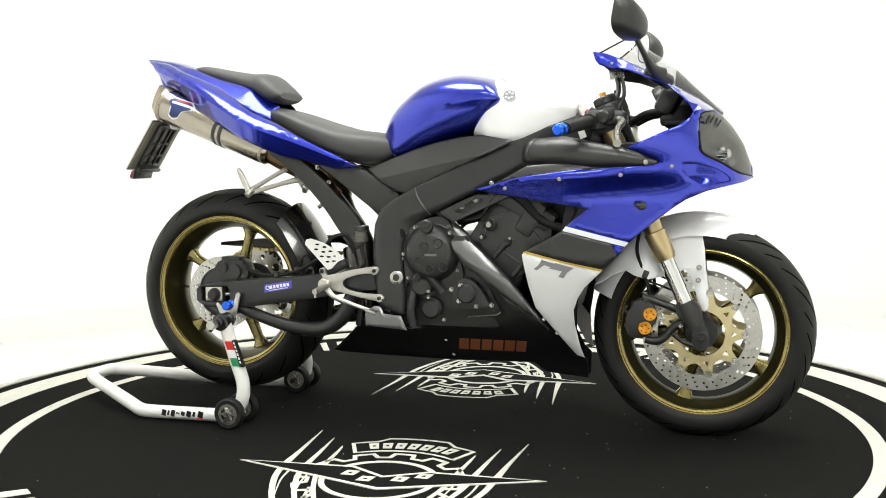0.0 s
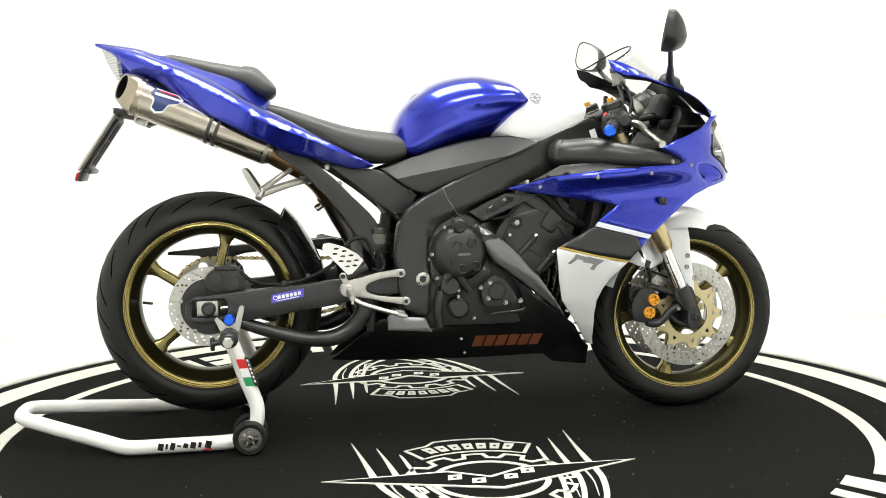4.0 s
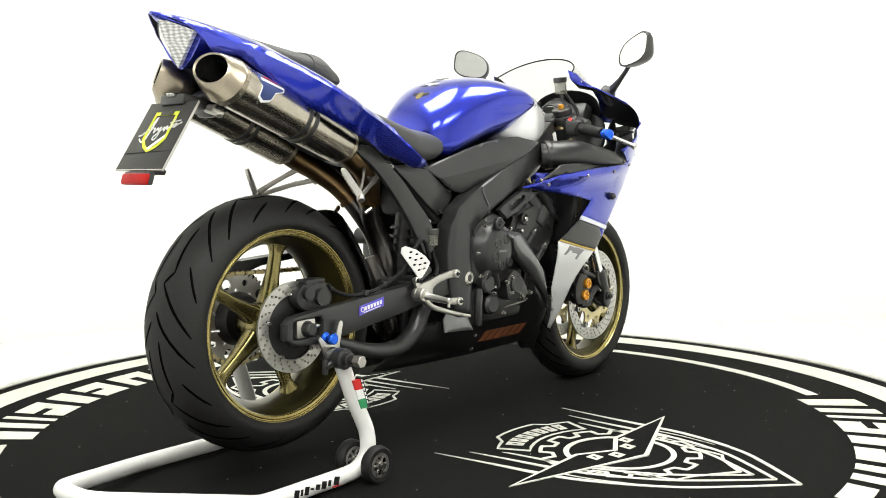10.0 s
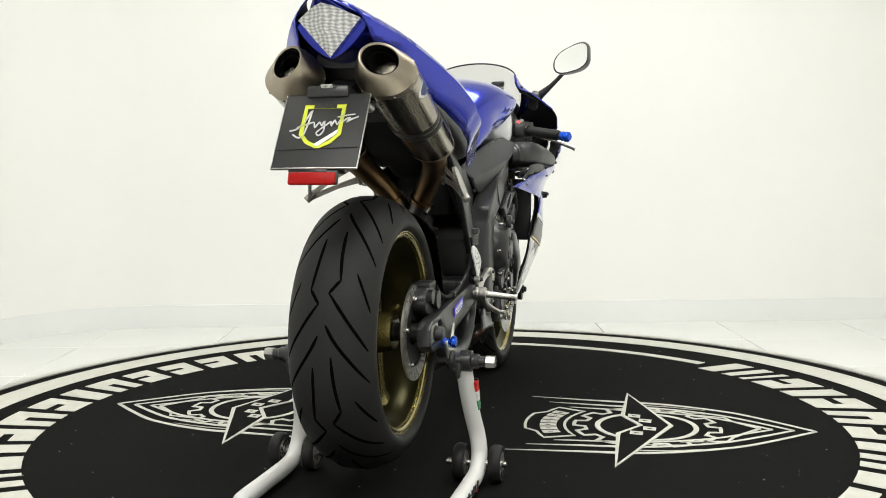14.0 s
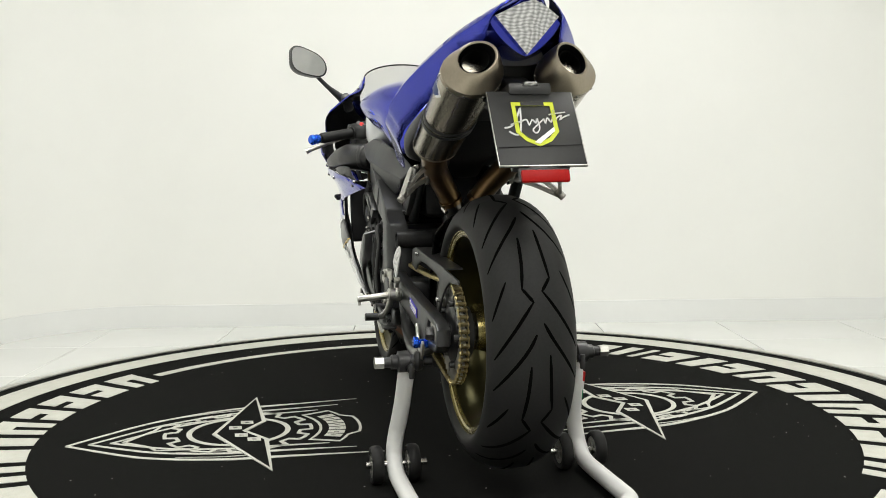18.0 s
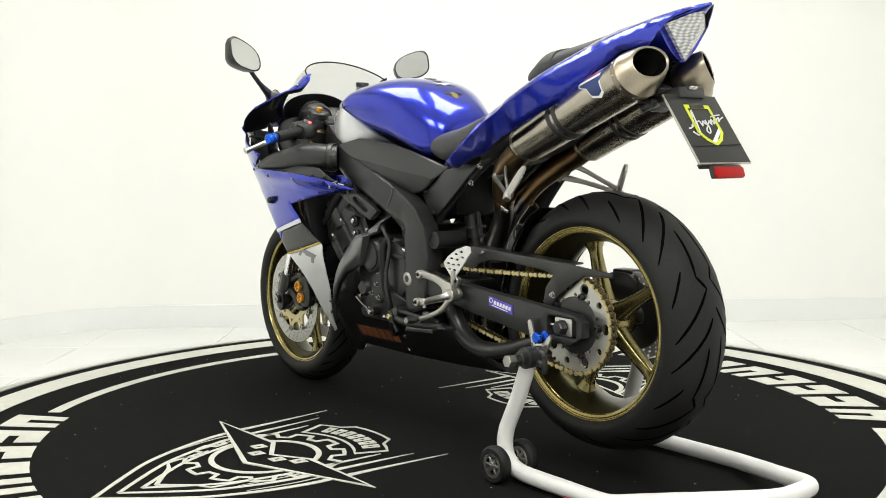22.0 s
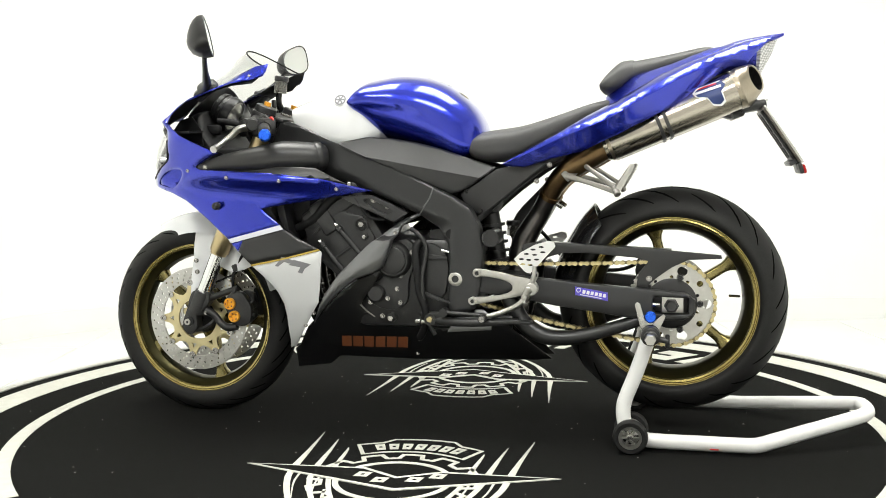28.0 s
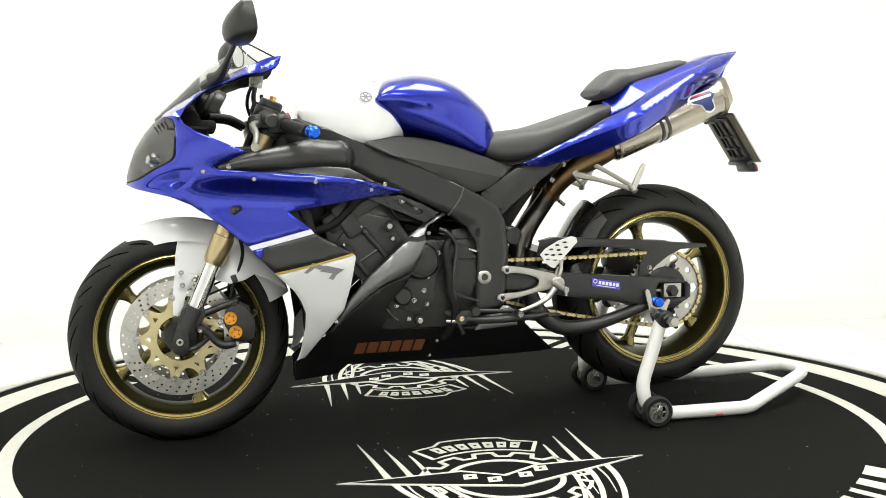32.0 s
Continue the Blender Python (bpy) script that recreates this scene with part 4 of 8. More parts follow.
for s in (-1, 1):
    part("wheel_spacer", rod((RA[0], s * 0.135, RA[1]), (RA[0], s * 0.06, RA[1]), 0.022), M_ENGINE, bike)
# rear caliper over the disc, with its hose
cal = part("rear_caliper", join(slab(spline([(-0.672, 0.444), (-0.655, 0.470), (-0.615, 0.478), (-0.575, 0.470), (-0.56, 0.440), (-0.572, 0.412), (-0.62, 0.405), (-0.66, 0.420)], 3, True), -0.136, -0.090, bevel=0.004), rod((-0.600, -0.15, 0.440), (-0.600, -0.13, 0.440), 0.021), rod((-0.640, -0.147, 0.452), (-0.640, -0.13, 0.452), 0.016), box((-0.615, -0.12, 0.478), (0.06, 0.04, 0.012), 0.003)), M_ENGINE, bike, "black rear brake caliper")
bolt((-0.565, -0.137, 0.455), -1, 0.006, 0.006, M_ENGINE, cal, "caliper_bolt")
part("brake_hose", tube([(-0.575, -0.135, 0.468), (-0.55, -0.14, 0.446), (-0.50, -0.145, 0.432), (-0.43, -0.150, 0.437), (-0.37, -0.155, 0.458), (-0.325, -0.160, 0.485), (-0.30, -0.165, 0.52), (-0.27, -0.16, 0.55), (-0.235, -0.15, 0.548), (-0.215, -0.15, 0.50)], 0.0055, 8), M_DARK, bike)
for x, z in ((-0.46, 0.434), (-0.395, 0.450)):
    part("hose_clip", box((x, -0.149, z), (0.014, 0.016, 0.016), 0.003), M_PLASTIC, bike)
# hugger over the rear tyre and chain guard
hg = bmesh.new()
rings = []
for k in range(13):
    a = radians(2 + k * 6.2)
    R0 = 0.331 + 0.010 * max(0.0, (k - 5) / 3)
    ring = []
    for j in range(11):
        u = -1 + 2 * j / 10
        ring.append(hg.verts.new((RA[0] + (R0 - 0.060 * abs(u) ** 2.6) * math.cos(a + 0.10 * u * u * (k > 6) * -0.5), 0.112 * u, RA[1] + (R0 - 0.060 * abs(u) ** 2.6) * math.sin(a + 0.10 * u * u * (k > 6) * -0.5))))
    rings.append(ring)
rings = rings[:9]
for p, q in zip(rings, rings[1:]):
    for j in range(10):
        hg.faces.new((p[j], p[j + 1], q[j + 1], q[j]))
hg.faces.ensure_lookup_table()
bmesh.ops.delete(hg, geom=[v for v in hg.verts if not v.link_faces], context="VERTS")
bmesh.ops.solidify(hg, geom=hg.faces[:], thickness=0.003)
part("hugger", hg, M_HUGGER, bike, "glossy black rear hugger")
part("chain_guard", slab([(-0.25, 0.487), (-0.262, 0.530), (-0.31, 0.538), (-0.50, 0.526), (-0.66, 0.516), (-0.788, 0.505), (-0.791, 0.495), (-0.704, 0.491), (-0.662, 0.471), (-0.626, 0.445), (-0.600, 0.422), (-0.592, 0.394), (-0.567, 0.397), (-0.570, 0.430), (-0.575, 0.455), (-0.592, 0.475), (-0.600, 0.487), (-0.565, 0.496), (-0.44, 0.507), (-0.37, 0.507), (-0.33, 0.495), (-0.30, 0.478)], 0.122, 0.128, bevel=0.002), M_PLASTIC, bike, "black plastic chain guard")
part("chain_guard_top", slab([(-0.27, 0.527), (-0.31, 0.537), (-0.50, 0.526), (-0.66, 0.518), (-0.66, 0.514), (-0.50, 0.522), (-0.31, 0.533), (-0.27, 0.523)], 0.085, 0.126), M_PLASTIC, bike)
bolt((-0.602, 0.130, 0.440), 1, 0.007, 0.006, M_BOLT, bike)
bolt((-0.345, 0.130, 0.524), 1, 0.006, 0.006, M_BOLT, bike)

# ---- forks, calipers, front fender ----
F_TOP, F_BOT = Vector((0.492, 0, 0.868)), Vector((0.735, 0, 0.307))


def on_fork(k, y):
    p = F_TOP.lerp(F_BOT, k)
    return (p.x, y, p.z)


for s in (-1, 1):
    y = s * 0.105
    fk = part("fork_tube", stepped(on_fork(0.0, y), on_fork(0.67, y), ((0, 0.0255), (0.80, 0.0255), (0.805, 0.029), (0.97, 0.029), (0.985, 0.025), (1, 0.024)), 32), M_CHAMP, bike, "champagne gold upper fork tube")
    part("fork_slider", rod(on_fork(0.66, y), on_fork(0.97, y), 0.0215, n=28), M_CHROME, fk, "polished chrome slider")
    part("fork_cap", stepped(on_fork(-0.035, y), on_fork(0.0, y), ((0, 0.006), (0.2, 0.008), (0.25, 0.018), (1, 0.022)), 24), M_CHAMP, fk)
    foot = join(slab(spline([(0.727, 0.384), (0.684, 0.380), (0.682, 0.350), (0.700, 0.328), (0.722, 0.312), (0.722, 0.280), (0.728, 0.262), (0.744, 0.252), (0.764, 0.264), (0.766, 0.293), (0.752, 0.330), (0.742, 0.365)], 3, True), y - 0.019, y + 0.019, bevel=0.006), tube([(0.700, y, 0.324), (0.672, y, 0.308), (0.652, y, 0.284), (0.629, y, 0.272), (0.600, y, 0.276)], [0.013, 0.011, 0.011, 0.012, 0.010], 10), tube([(0.735, y, 0.262), (0.700, y, 0.272), (0.665, y, 0.300)], [0.008, 0.006, 0.007], 8))
    ft = part("fork_foot", join(foot, stepped(on_fork(0.87, y), on_fork(0.98, y), ((0, 0.025), (0.1, 0.027), (1, 0.027)), 24)), M_ENGINE, bike, "black cast fork foot")
    part("axle_cap", stepped((FA[0], y + s * 0.015, FA[1]), (FA[0], y + s * 0.030, FA[1]), ((0, 0.015), (0.7, 0.015), (0.75, 0.010), (1, 0.009)), 24), M_ENGINE, ft)
    part("axle_end", lathe([(0.0045, 0.0), (0.0095, 0.0), (0.0095, 0.003), (0.0085, 0.004), (0.0045, 0.004)], Matrix.Translation((FA[0], y + s * 0.030, FA[1])) @ pose(0, 0, 0, -90 * s, 0, 0), 20, True), M_ALU if s > 0 else M_ENGINE, ft)
    # radial caliper: body on two mounts, gold piston caps
    cb = join(slab(spline([(0.625, 0.366), (0.602, 0.384), (0.577, 0.379), (0.562, 0.361), (0.549, 0.334), (0.554, 0.291), (0.579, 0.280), (0.606, 0.286), (0.616, 0.300), (0.622, 0.316), (0.632, 0.336)], 2, True), min(s * 0.096, s * 0.121), max(s * 0.096, s * 0.121), bevel=0.005), slab(spline([(0.556, 0.300), (0.560, 0.372), (0.600, 0.378), (0.618, 0.355), (0.612, 0.296), (0.585, 0.286)], 2, True), min(s * 0.050, s * 0.074), max(s * 0.050, s * 0.074), bevel=0.004), box((0.566, s * 0.085, 0.340), (0.024, 0.05, 0.030), 0.006, (0, 15, 0)), tube([(0.592, s * 0.110, 0.392), (0.645, s * 0.108, 0.374), (0.700, s * 0.106, 0.354)], [0.010, 0.0095, 0.011], 10), rod((0.602, s * 0.100, 0.386), (0.602, s * 0.124, 0.386), 0.0085, n=14, cap=0.002), rod((0.556, s * 0.104, 0.312), (0.544, s * 0.104, 0.312), 0.006, n=10, cap=0.002), tube([(0.553, s * 0.112, 0.348), (0.545, s * 0.112, 0.356), (0.552, s * 0.112, 0.366)], 0.004, 8))
    c = part("brake_caliper", cb, M_ENGINE, bike, "black radial brake caliper")
    for x, z in ((0.6135, 0.347), (0.6005, 0.309)):
        part("caliper_cap", lathe([(0, 0.004), (0.006, 0.004), (0.008, 0.008), (0.0155, 0.009), (0.0175, 0.007), (0.0175, -0.004), (0, -0.004)], Matrix.Translation((x, s * 0.122, z)) @ pose(0, 0, 0, -90 * s, 0, 0), 24), M_ORANGE, c, "gold piston cap")
        for q in range(5):
            an = q * 1.2566
            part("cap_notch", rod((x + 0.0105 * math.cos(an), s * 0.129, z + 0.0105 * math.sin(an)), (x + 0.0105 * math.cos(an), s * 0.1318, z + 0.0105 * math.sin(an)), 0.0023, n=6), M_BROWN, c)
    bolt((0.630, s * 0.105, 0.349), s, 0.0055, 0.007, M_BOLT, c, "caliper_bolt")
    bolt((0.693, s * 0.122, 0.317), s, 0.005, 0.006, M_BOLT, c, "caliper_bolt")
    part("brake_hose", tube([(0.612, s * 0.10, 0.385), (0.605, s * 0.112, 0.43), (0.59, s * 0.10, 0.47), (0.575, s * 0.085, 0.52), (0.585, s * 0.07, 0.60), (0.57, s * 0.05, 0.68)], 0.0048, 8), M_DARK, bike)
    part("hose_bracket", box((0.60, s * 0.108, 0.452), (0.016, 0.014, 0.022), 0.003, (0, 20, 0)), M_PLASTIC, bike)
    part("sensor_wire", tube([(0.69, s * 0.085, 0.40), (0.64, s * 0.09, 0.42), (0.60, s * 0.095, 0.44), (0.585, s * 0.09, 0.49), (0.575, s * 0.07, 0.55)], 0.003, 8), M_DARK, bike)
part("front_axle", rod((FA[0], -0.13, FA[1]), (FA[0], 0.13, FA[1]), 0.012), M_BOLT, bike)
fd = bmesh.new()
rings = []
for k in range(23):
    a = radians(63 + k * 4.4)
    R0 = 0.318 + 0.010 * math.sin(math.pi * k / 22)
    w_ = 0.080 * (0.45 + 0.55 * min(1, k / 6) ** 0.7)
    ring = []
    for j in range(15):
        u = -1 + 2 * j / 14
        ring.append(fd.verts.new((FA[0] + (R0 - 0.062 * abs(u) ** 2.4) * math.cos(a), w_ * u * (1.0 - 0.05 * abs(u)), FA[1] + (R0 - 0.062 * abs(u) ** 2.4) * math.sin(a))))
    rings.append(ring)
for p, q in zip(rings, rings[1:]):
    for j in range(14):
        fd.faces.new((p[j], p[j + 1], q[j + 1], q[j]))
bmesh.ops.solidify(fd, geom=fd.faces[:], thickness=0.003)
fen = part("front_fender", fd, M_PEARL, bike, "pearl white front fender")
for s in (-1, 1):
    part("fender_blade", panel([(0.655, 0.560), (0.745, 0.556), (0.752, 0.519), (0.755, 0.472), (0.763, 0.404), (0.763, 0.357), (0.752, 0.351), (0.736, 0.377), (0.722, 0.43), (0.702, 0.462), (0.649, 0.446), (0.608, 0.439), (0.572, 0.447), (0.546, 0.460), (0.510, 0.445), (0.480, 0.424), (0.458, 0.414), (0.489, 0.462), (0.524, 0.497), (0.585, 0.540)], s, lambda x, z: 0.0765 + 0.01 * (z < 0.48) * (0.48 - z) / 0.1 + 0.42 * max(0.0, 0.325 - math.hypot(x - FA[0], z - FA[1])) * min(1.0, max(0.0, (0.66 - x) / 0.06)) - 0.010, 0.003, 0.014, 0.006), M_PEARL, fen)
    for x, z in ((0.750, 0.470), (0.748, 0.436)):
        bolt((x - 0.012, s * 0.083, z), s, 0.007, 0.006, M_BOLT, fen, "fender_bolt")

# ---- engine ----
part("crankcase", join(box((0.05, 0, 0.42), (0.34, 0.30, 0.26), 0.03), box((0.10, 0, 0.31), (0.26, 0.19, 0.10), 0.03), box((-0.05, 0, 0.50), (0.12, 0.27, 0.16), 0.03)), M_ENGINE, bike, "black engine crankcase")
cyl = part("cylinder_block", box((0.215, 0, 0.545), (0.16, 0.32, 0.19), 0.012, (0, 32, 0)), M_ENGINE, bike, "black cylinder block")
for s, cols in ((-1, (((0.243, 0.546), (0.196, 0.497)), ((0.295, 0.499), (0.248, 0.446)))), (1, (((0.262, 0.583), (0.194, 0.504)), ((0.310, 0.535), (0.245, 0.455))))):
    face = slab([(0.150, 0.550), (0.186, 0.612), (0.215, 0.616), (0.300, 0.640), (0.330, 0.634), (0.364, 0.595), (0.349, 0.527), (0.300, 0.470), (0.252, 0.432), (0.200, 0.455), (0.165, 0.500)], min(s * 0.150, s * 0.166), max(s * 0.150, s * 0.166), bevel=0.006)
    part("block_face", face, M_ENGINE, cyl, "cast black cylinder flank")
    for p, q in cols:
        part("bolt_column", join(rod((p[0], s * 0.168, p[1]), (q[0], s * 0.165, q[1]), 0.0085, n=14, cap=0.002), rod((p[0] - 0.004, s * 0.168, p[1] - 0.005), (p[0] - 0.012, s * 0.168, p[1] - 0.014), 0.0105, n=14, cap=0.002)), M_ENGINE, cyl)
        part("column_bolt", rod((p[0] + 0.005, s * 0.169, p[1] + 0.006), (p[0] - 0.002, s * 0.169, p[1] - 0.002), 0.0062, n=6, cap=0.001), M_BOLT, cyl, "zinc column bolt")
    (x0, z0), (x1, z1) = cols[0][1], cols[1][1]
    part("casting_rib", rod((x0 + 0.022, s * 0.166, z0 + 0.020), (x1 + 0.030, s * 0.166, z1 + 0.032), 0.004, n=8), M_ENGINE, cyl)
    part("casting_rib", rod((x0 + 0.085, s * 0.166, z0 + 0.110), (x1 + 0.085, s * 0.166, z1 + 0.100), 0.004, n=8), M_ENGINE, cyl)
    part("stud_ring", lathe([(0.010, 0.0), (0.018, 0.0), (0.018, 0.008), (0.0155, 0.010), (0.0125, 0.008), (0.010, 0.003)], Matrix.Translation((0.186, s * 0.168, 0.587)) @ pose(0, 0, 0, -90 * s, 0, 0), 24, True), M_ENGINE, cyl)
part("cylinder_head", join(box((0.275, 0, 0.635), (0.20, 0.34, 0.06), 0.015, (0, 32, 0)), box((0.30, 0, 0.605), (0.05, 0.35, 0.10), 0.01, (0, 32, 0))), M_ENGINE, bike)
part("airbox", join(box((0.12, 0, 0.72), (0.42, 0.20, 0.16), 0.04, (0, -18, 0)), box((-0.115, 0, 0.67), (0.13, 0.16, 0.13), 0.03)), M_DARK, bike)
part("throttle_body", join(box((0.17, 0, 0.655), (0.22, 0.25, 0.11), 0.02, (0, -14, 0)), box((0.40, 0, 0.61), (0.10, 0.26, 0.13), 0.02), *[rod((0.10 + 0.0 * k, 0.13 * (-1) ** k, 0.625), (0.22, 0.13 * (-1) ** k, 0.665), 0.024, n=16) for k in (0, 1)]), M_DARK, bike)
rad = part("radiator", box((0.415, 0, 0.47), (0.035, 0.33, 0.28), 0.006, (0, 14, 0)), M_DARK, bike, "black radiator core")
for k in range(16):
    z = 0.345 + 0.0165 * k
    part("radiator_fin", box((0.392 + (0.47 - z) * -0.24 + 0.0, 0, z), (0.012, 0.335, 0.004), 0, (0, 14, 0)), M_ENGINE, rad)
for y in (-0.12, -0.04, 0.04, 0.12):
    part("header_pipe", tube([(0.34, y, 0.555), (0.385, y, 0.49), (0.370, y * 0.85, 0.36), (0.31, y * 0.5, 0.255), (0.20, y * 0.38, 0.232), (0.02, y * 0.3, 0.232)], 0.019, 12), M_BLUED, bike, "heat-stained exhaust header")
part("collector", tube([(0.04, 0, 0.232), (-0.12, 0, 0.236), (-0.22, 0, 0.30), (-0.26, 0, 0.42), (-0.28, 0.02, 0.50)], [0.045, 0.045, 0.042, 0.038, 0.036], 16), M_BLUED, bike)
# right: clutch cover
CC = (0.022, 0.508)
cl = part("clutch_cover", join(lathe([(0, 0.055), (0.052, 0.053), (0.064, 0.046), (0.074, 0.030), (0.080, 0.016), (0.088, 0.012), (0.090, 0.0), (0, 0.0)], Matrix.Translation((CC[0], -0.155, CC[1])) @ pose(0, 0, 0, 90, 0, 0), 48), slab(spline([(-0.06, 0.47), (-0.045, 0.42), (0.0, 0.40), (0.06, 0.405), (0.11, 0.43), (0.10, 0.50), (0.07, 0.60), (0.0, 0.60), (-0.05, 0.56)], 3, True), -0.17, -0.14, bevel=0.004)), M_ENGINE, bike, "round black clutch cover")
for k in range(8):
    b = k * 0.785 + 0.2
    bolt((CC[0] + 0.088 * math.cos(b), -0.164, CC[1] + 0.088 * math.sin(b)), -1, 0.0058, 0.008, M_BOLT if k % 3 else M_ENGINE, cl, "cover_bolt")
for x, z in ((0.011, 0.528), (0.051, 0.537), (-0.001, 0.489), (0.025, 0.465), (0.064, 0.472)):
    M = Matrix.Translation((x, -0.2075, z)) @ pose(0, 0, 0, 90, 0, 0)
    part("cover_boss", lathe([(0.0105, -0.004), (0.0140, -0.004), (0.0140, 0.002), (0.0125, 0.0035), (0.0105, 0.002)], M, 24, True), M_ENGINE, cl)
    part("boss_well", lathe([(0, 0.0005), (0.0106, 0.0005), (0.0106, -0.004), (0, -0.004)], M, 20), M_DARK, cl)
part("oil_filler_cap", join(lathe([(0, 0.014), (0.015, 0.014), (0.019, 0.010), (0.019, 0), (0, 0)], Matrix.Translation((0.018, -0.200, 0.583)) @ pose(0, 0, 0, 90, 0, 0), 24), box((0.018, -0.217, 0.583), (0.024, 0.006, 0.007), 0.002, (0, -20, 0))), M_ENGINE, cl, "black oil filler cap")
for k, (mt, x, wd) in enumerate(((M_GREY, 0.040, 0.034),)):
    part("cover_mark", box((x - 0.01, -0.2106, 0.505), (wd, 0.001, 0.006)), mt, cl, "raised bar of the maker mark")
pk = part("pickup_cover", join(slab(spline([(0.085, 0.412), (0.115, 0.440), (0.150, 0.425), (0.185, 0.375), (0.175, 0.360), (0.100, 0.355), (0.085, 0.38)], 3, True), -0.185, -0.14, bevel=0.005), lathe([(0, 0.012), (0.022, 0.012), (0.026, 0.008), (0.026, 0), (0, 0)], Matrix.Translation((0.125, -0.183, 0.398)) @ pose(0, 0, 0, 90, 0, 0), 28)), M_ENGINE, bike, "black ignition pickup cover")
for x, z in ((0.081, 0.409), (0.107, 0.421), (0.102, 0.377), (0.151, 0.364), (0.194, 0.368)):
    bolt((x, -0.186, z), -1, 0.0062, 0.008, M_BOLT, pk, "cover_bolt")
part("water_pump", join(rod((-0.005, -0.19, 0.415), (-0.005, -0.14, 0.415), 0.028, n=20, cap=0.006), tube([(-0.02, -0.18, 0.43), (0.0, -0.19, 0.46), (0.02, -0.185, 0.44), (0.05, -0.17, 0.40)], 0.013, 10), rod((0.02, -0.185, 0.352), (0.02, -0.14, 0.352), 0.03, n=24, cap=0.008), tube([(-0.03, -0.17, 0.40), (-0.04, -0.175, 0.35), (-0.035, -0.17, 0.30)], 0.012, 10)), M_ENGINE, bike, "black water pump and hoses")
for x, z in ((-0.021, 0.579), (-0.056, 0.505), (-0.043, 0.439), (-0.019, 0.443), (0.016, 0.403), (0.016, 0.385), (0.060, 0.324)):
    bolt((x, -0.188, z), -1, 0.005, 0.007, M_BOLT, bike)
# left: alternator cover, sprocket cover, hoses
al_c = part("alternator_cover", join(lathe([(0, 0.040), (0.034, 0.040), (0.038, 0.038), (0.039, 0.034), (0.043, 0.034), (0.048, 0.030), (0.053, 0.016), (0.055, 0.0), (0, 0)], Matrix.Translation((0.098, 0.145, 0.487)) @ pose(0, 0, 0, -90, 0, 0), 40), slab(spline([(0.10, 0.345), (0.16, 0.36), (0.172, 0.41), (0.135, 0.435), (0.11, 0.52), (0.06, 0.545), (0.03, 0.50), (0.055, 0.43), (0.06, 0.37)], 3, True), 0.13, 0.162, bevel=0.005)), M_ENGINE, bike, "black alternator cover")
for x, z in ((0.045, 0.508), (0.078, 0.442), (0.089, 0.405), (0.081, 0.367), (0.133, 0.328), (0.167, 0.366), (0.117, 0.378)):
    bolt((x, 0.163, z), 1, 0.0062, 0.008, M_BOLT, al_c, "cover_bolt")
part("idler_cover", lathe([(0, 0.020), (0.020, 0.020), (0.026, 0.014), (0.028, 0), (0, 0)], Matrix.Translation((0.150, 0.155, 0.392)) @ pose(0, 0, 0, -90, 0, 0), 28), M_ENGINE, al_c)
part("sprocket_cover", join(slab(spline([(-0.055, 0.50), (0.0, 0.535), (0.025, 0.50), (0.03, 0.43), (0.0, 0.385), (-0.05, 0.395)], 3, True), 0.12, 0.165, bevel=0.008), slab([(0.010, 0.507), (-0.058, 0.497), (-0.058, 0.489), (0.010, 0.490)], 0.160, 0.172, bevel=0.002), slab([(0.030, 0.408), (0.028, 0.392), (-0.066, 0.366), (-0.066, 0.372)], 0.160, 0.172, bevel=0.002)), M_ENGINE, bike, "black front sprocket cover")
part("coolant_hose", tube([(0.01, 0.165, 0.55), (0.03, 0.178, 0.52), (0.025, 0.185, 0.46), (0.02, 0.182, 0.40), (0.005, 0.178, 0.35), (0.01, 0.165, 0.30), (0.03, 0.14, 0.265)], 0.011, 12), M_DARK, bike)
part("vent_hose", tube([(0.045, 0.17, 0.575), (0.02, 0.18, 0.56), (0.0, 0.178, 0.52), (0.012, 0.185, 0.43), (0.0, 0.178, 0.33), (-0.02, 0.17, 0.28)], 0.006, 10), M_PLASTIC, bike)
part("gear_rod", rod((-0.066, 0.160, 0.508), (0.014, 0.158, 0.529), 0.0055, n=10), M_CHROME, bike)
part("shift_linkage", join(rod((-0.24, 0.19, 0.335), (-0.06, 0.19, 0.345), 0.006), rod((-0.05, 0.165, 0.345), (-0.05, 0.20, 0.345), 0.012), box((-0.03, 0.175, 0.335), (0.05, 0.02, 0.022), 0.005)), M_ENGINE, bike, "black gear shift linkage")
part("side_stand", join(tube([(0.02, 0.14, 0.335), (-0.03, 0.175, 0.322), (-0.13, 0.190, 0.318), (-0.26, 0.19, 0.326)], [0.014, 0.013, 0.011, 0.009], 12), rod((-0.01, 0.12, 0.325), (-0.01, 0.19, 0.325), 0.016), box((-0.275, 0.195, 0.325), (0.04, 0.035, 0.008), 0.003)), M_ENGINE, bike, "black folded side stand")
bolt((-0.01, 0.19, 0.325), 1, 0.009, 0.006, M_CARRIER, bike)
for k in range(3):
    part("stand_spring", lathe([(0.0045, 0), (0.0065, 0), (0.0065, 0.012), (0.0045, 0.012)], Matrix.Translation((0.02 - 0.016 * k, 0.178, 0.318 - 0.001 * k)) @ pose(0, 0, 0, 0, 90, 0), 12, True), M_BOLT, bike)

# ---- frame ----
fy = table((-0.2, 0.162), (-0.1, 0.172), (0.05, 0.174), (0.15, 0.170), (0.25, 0.158), (0.33, 0.140), (0.40, 0.115), (0.48, 0.085))


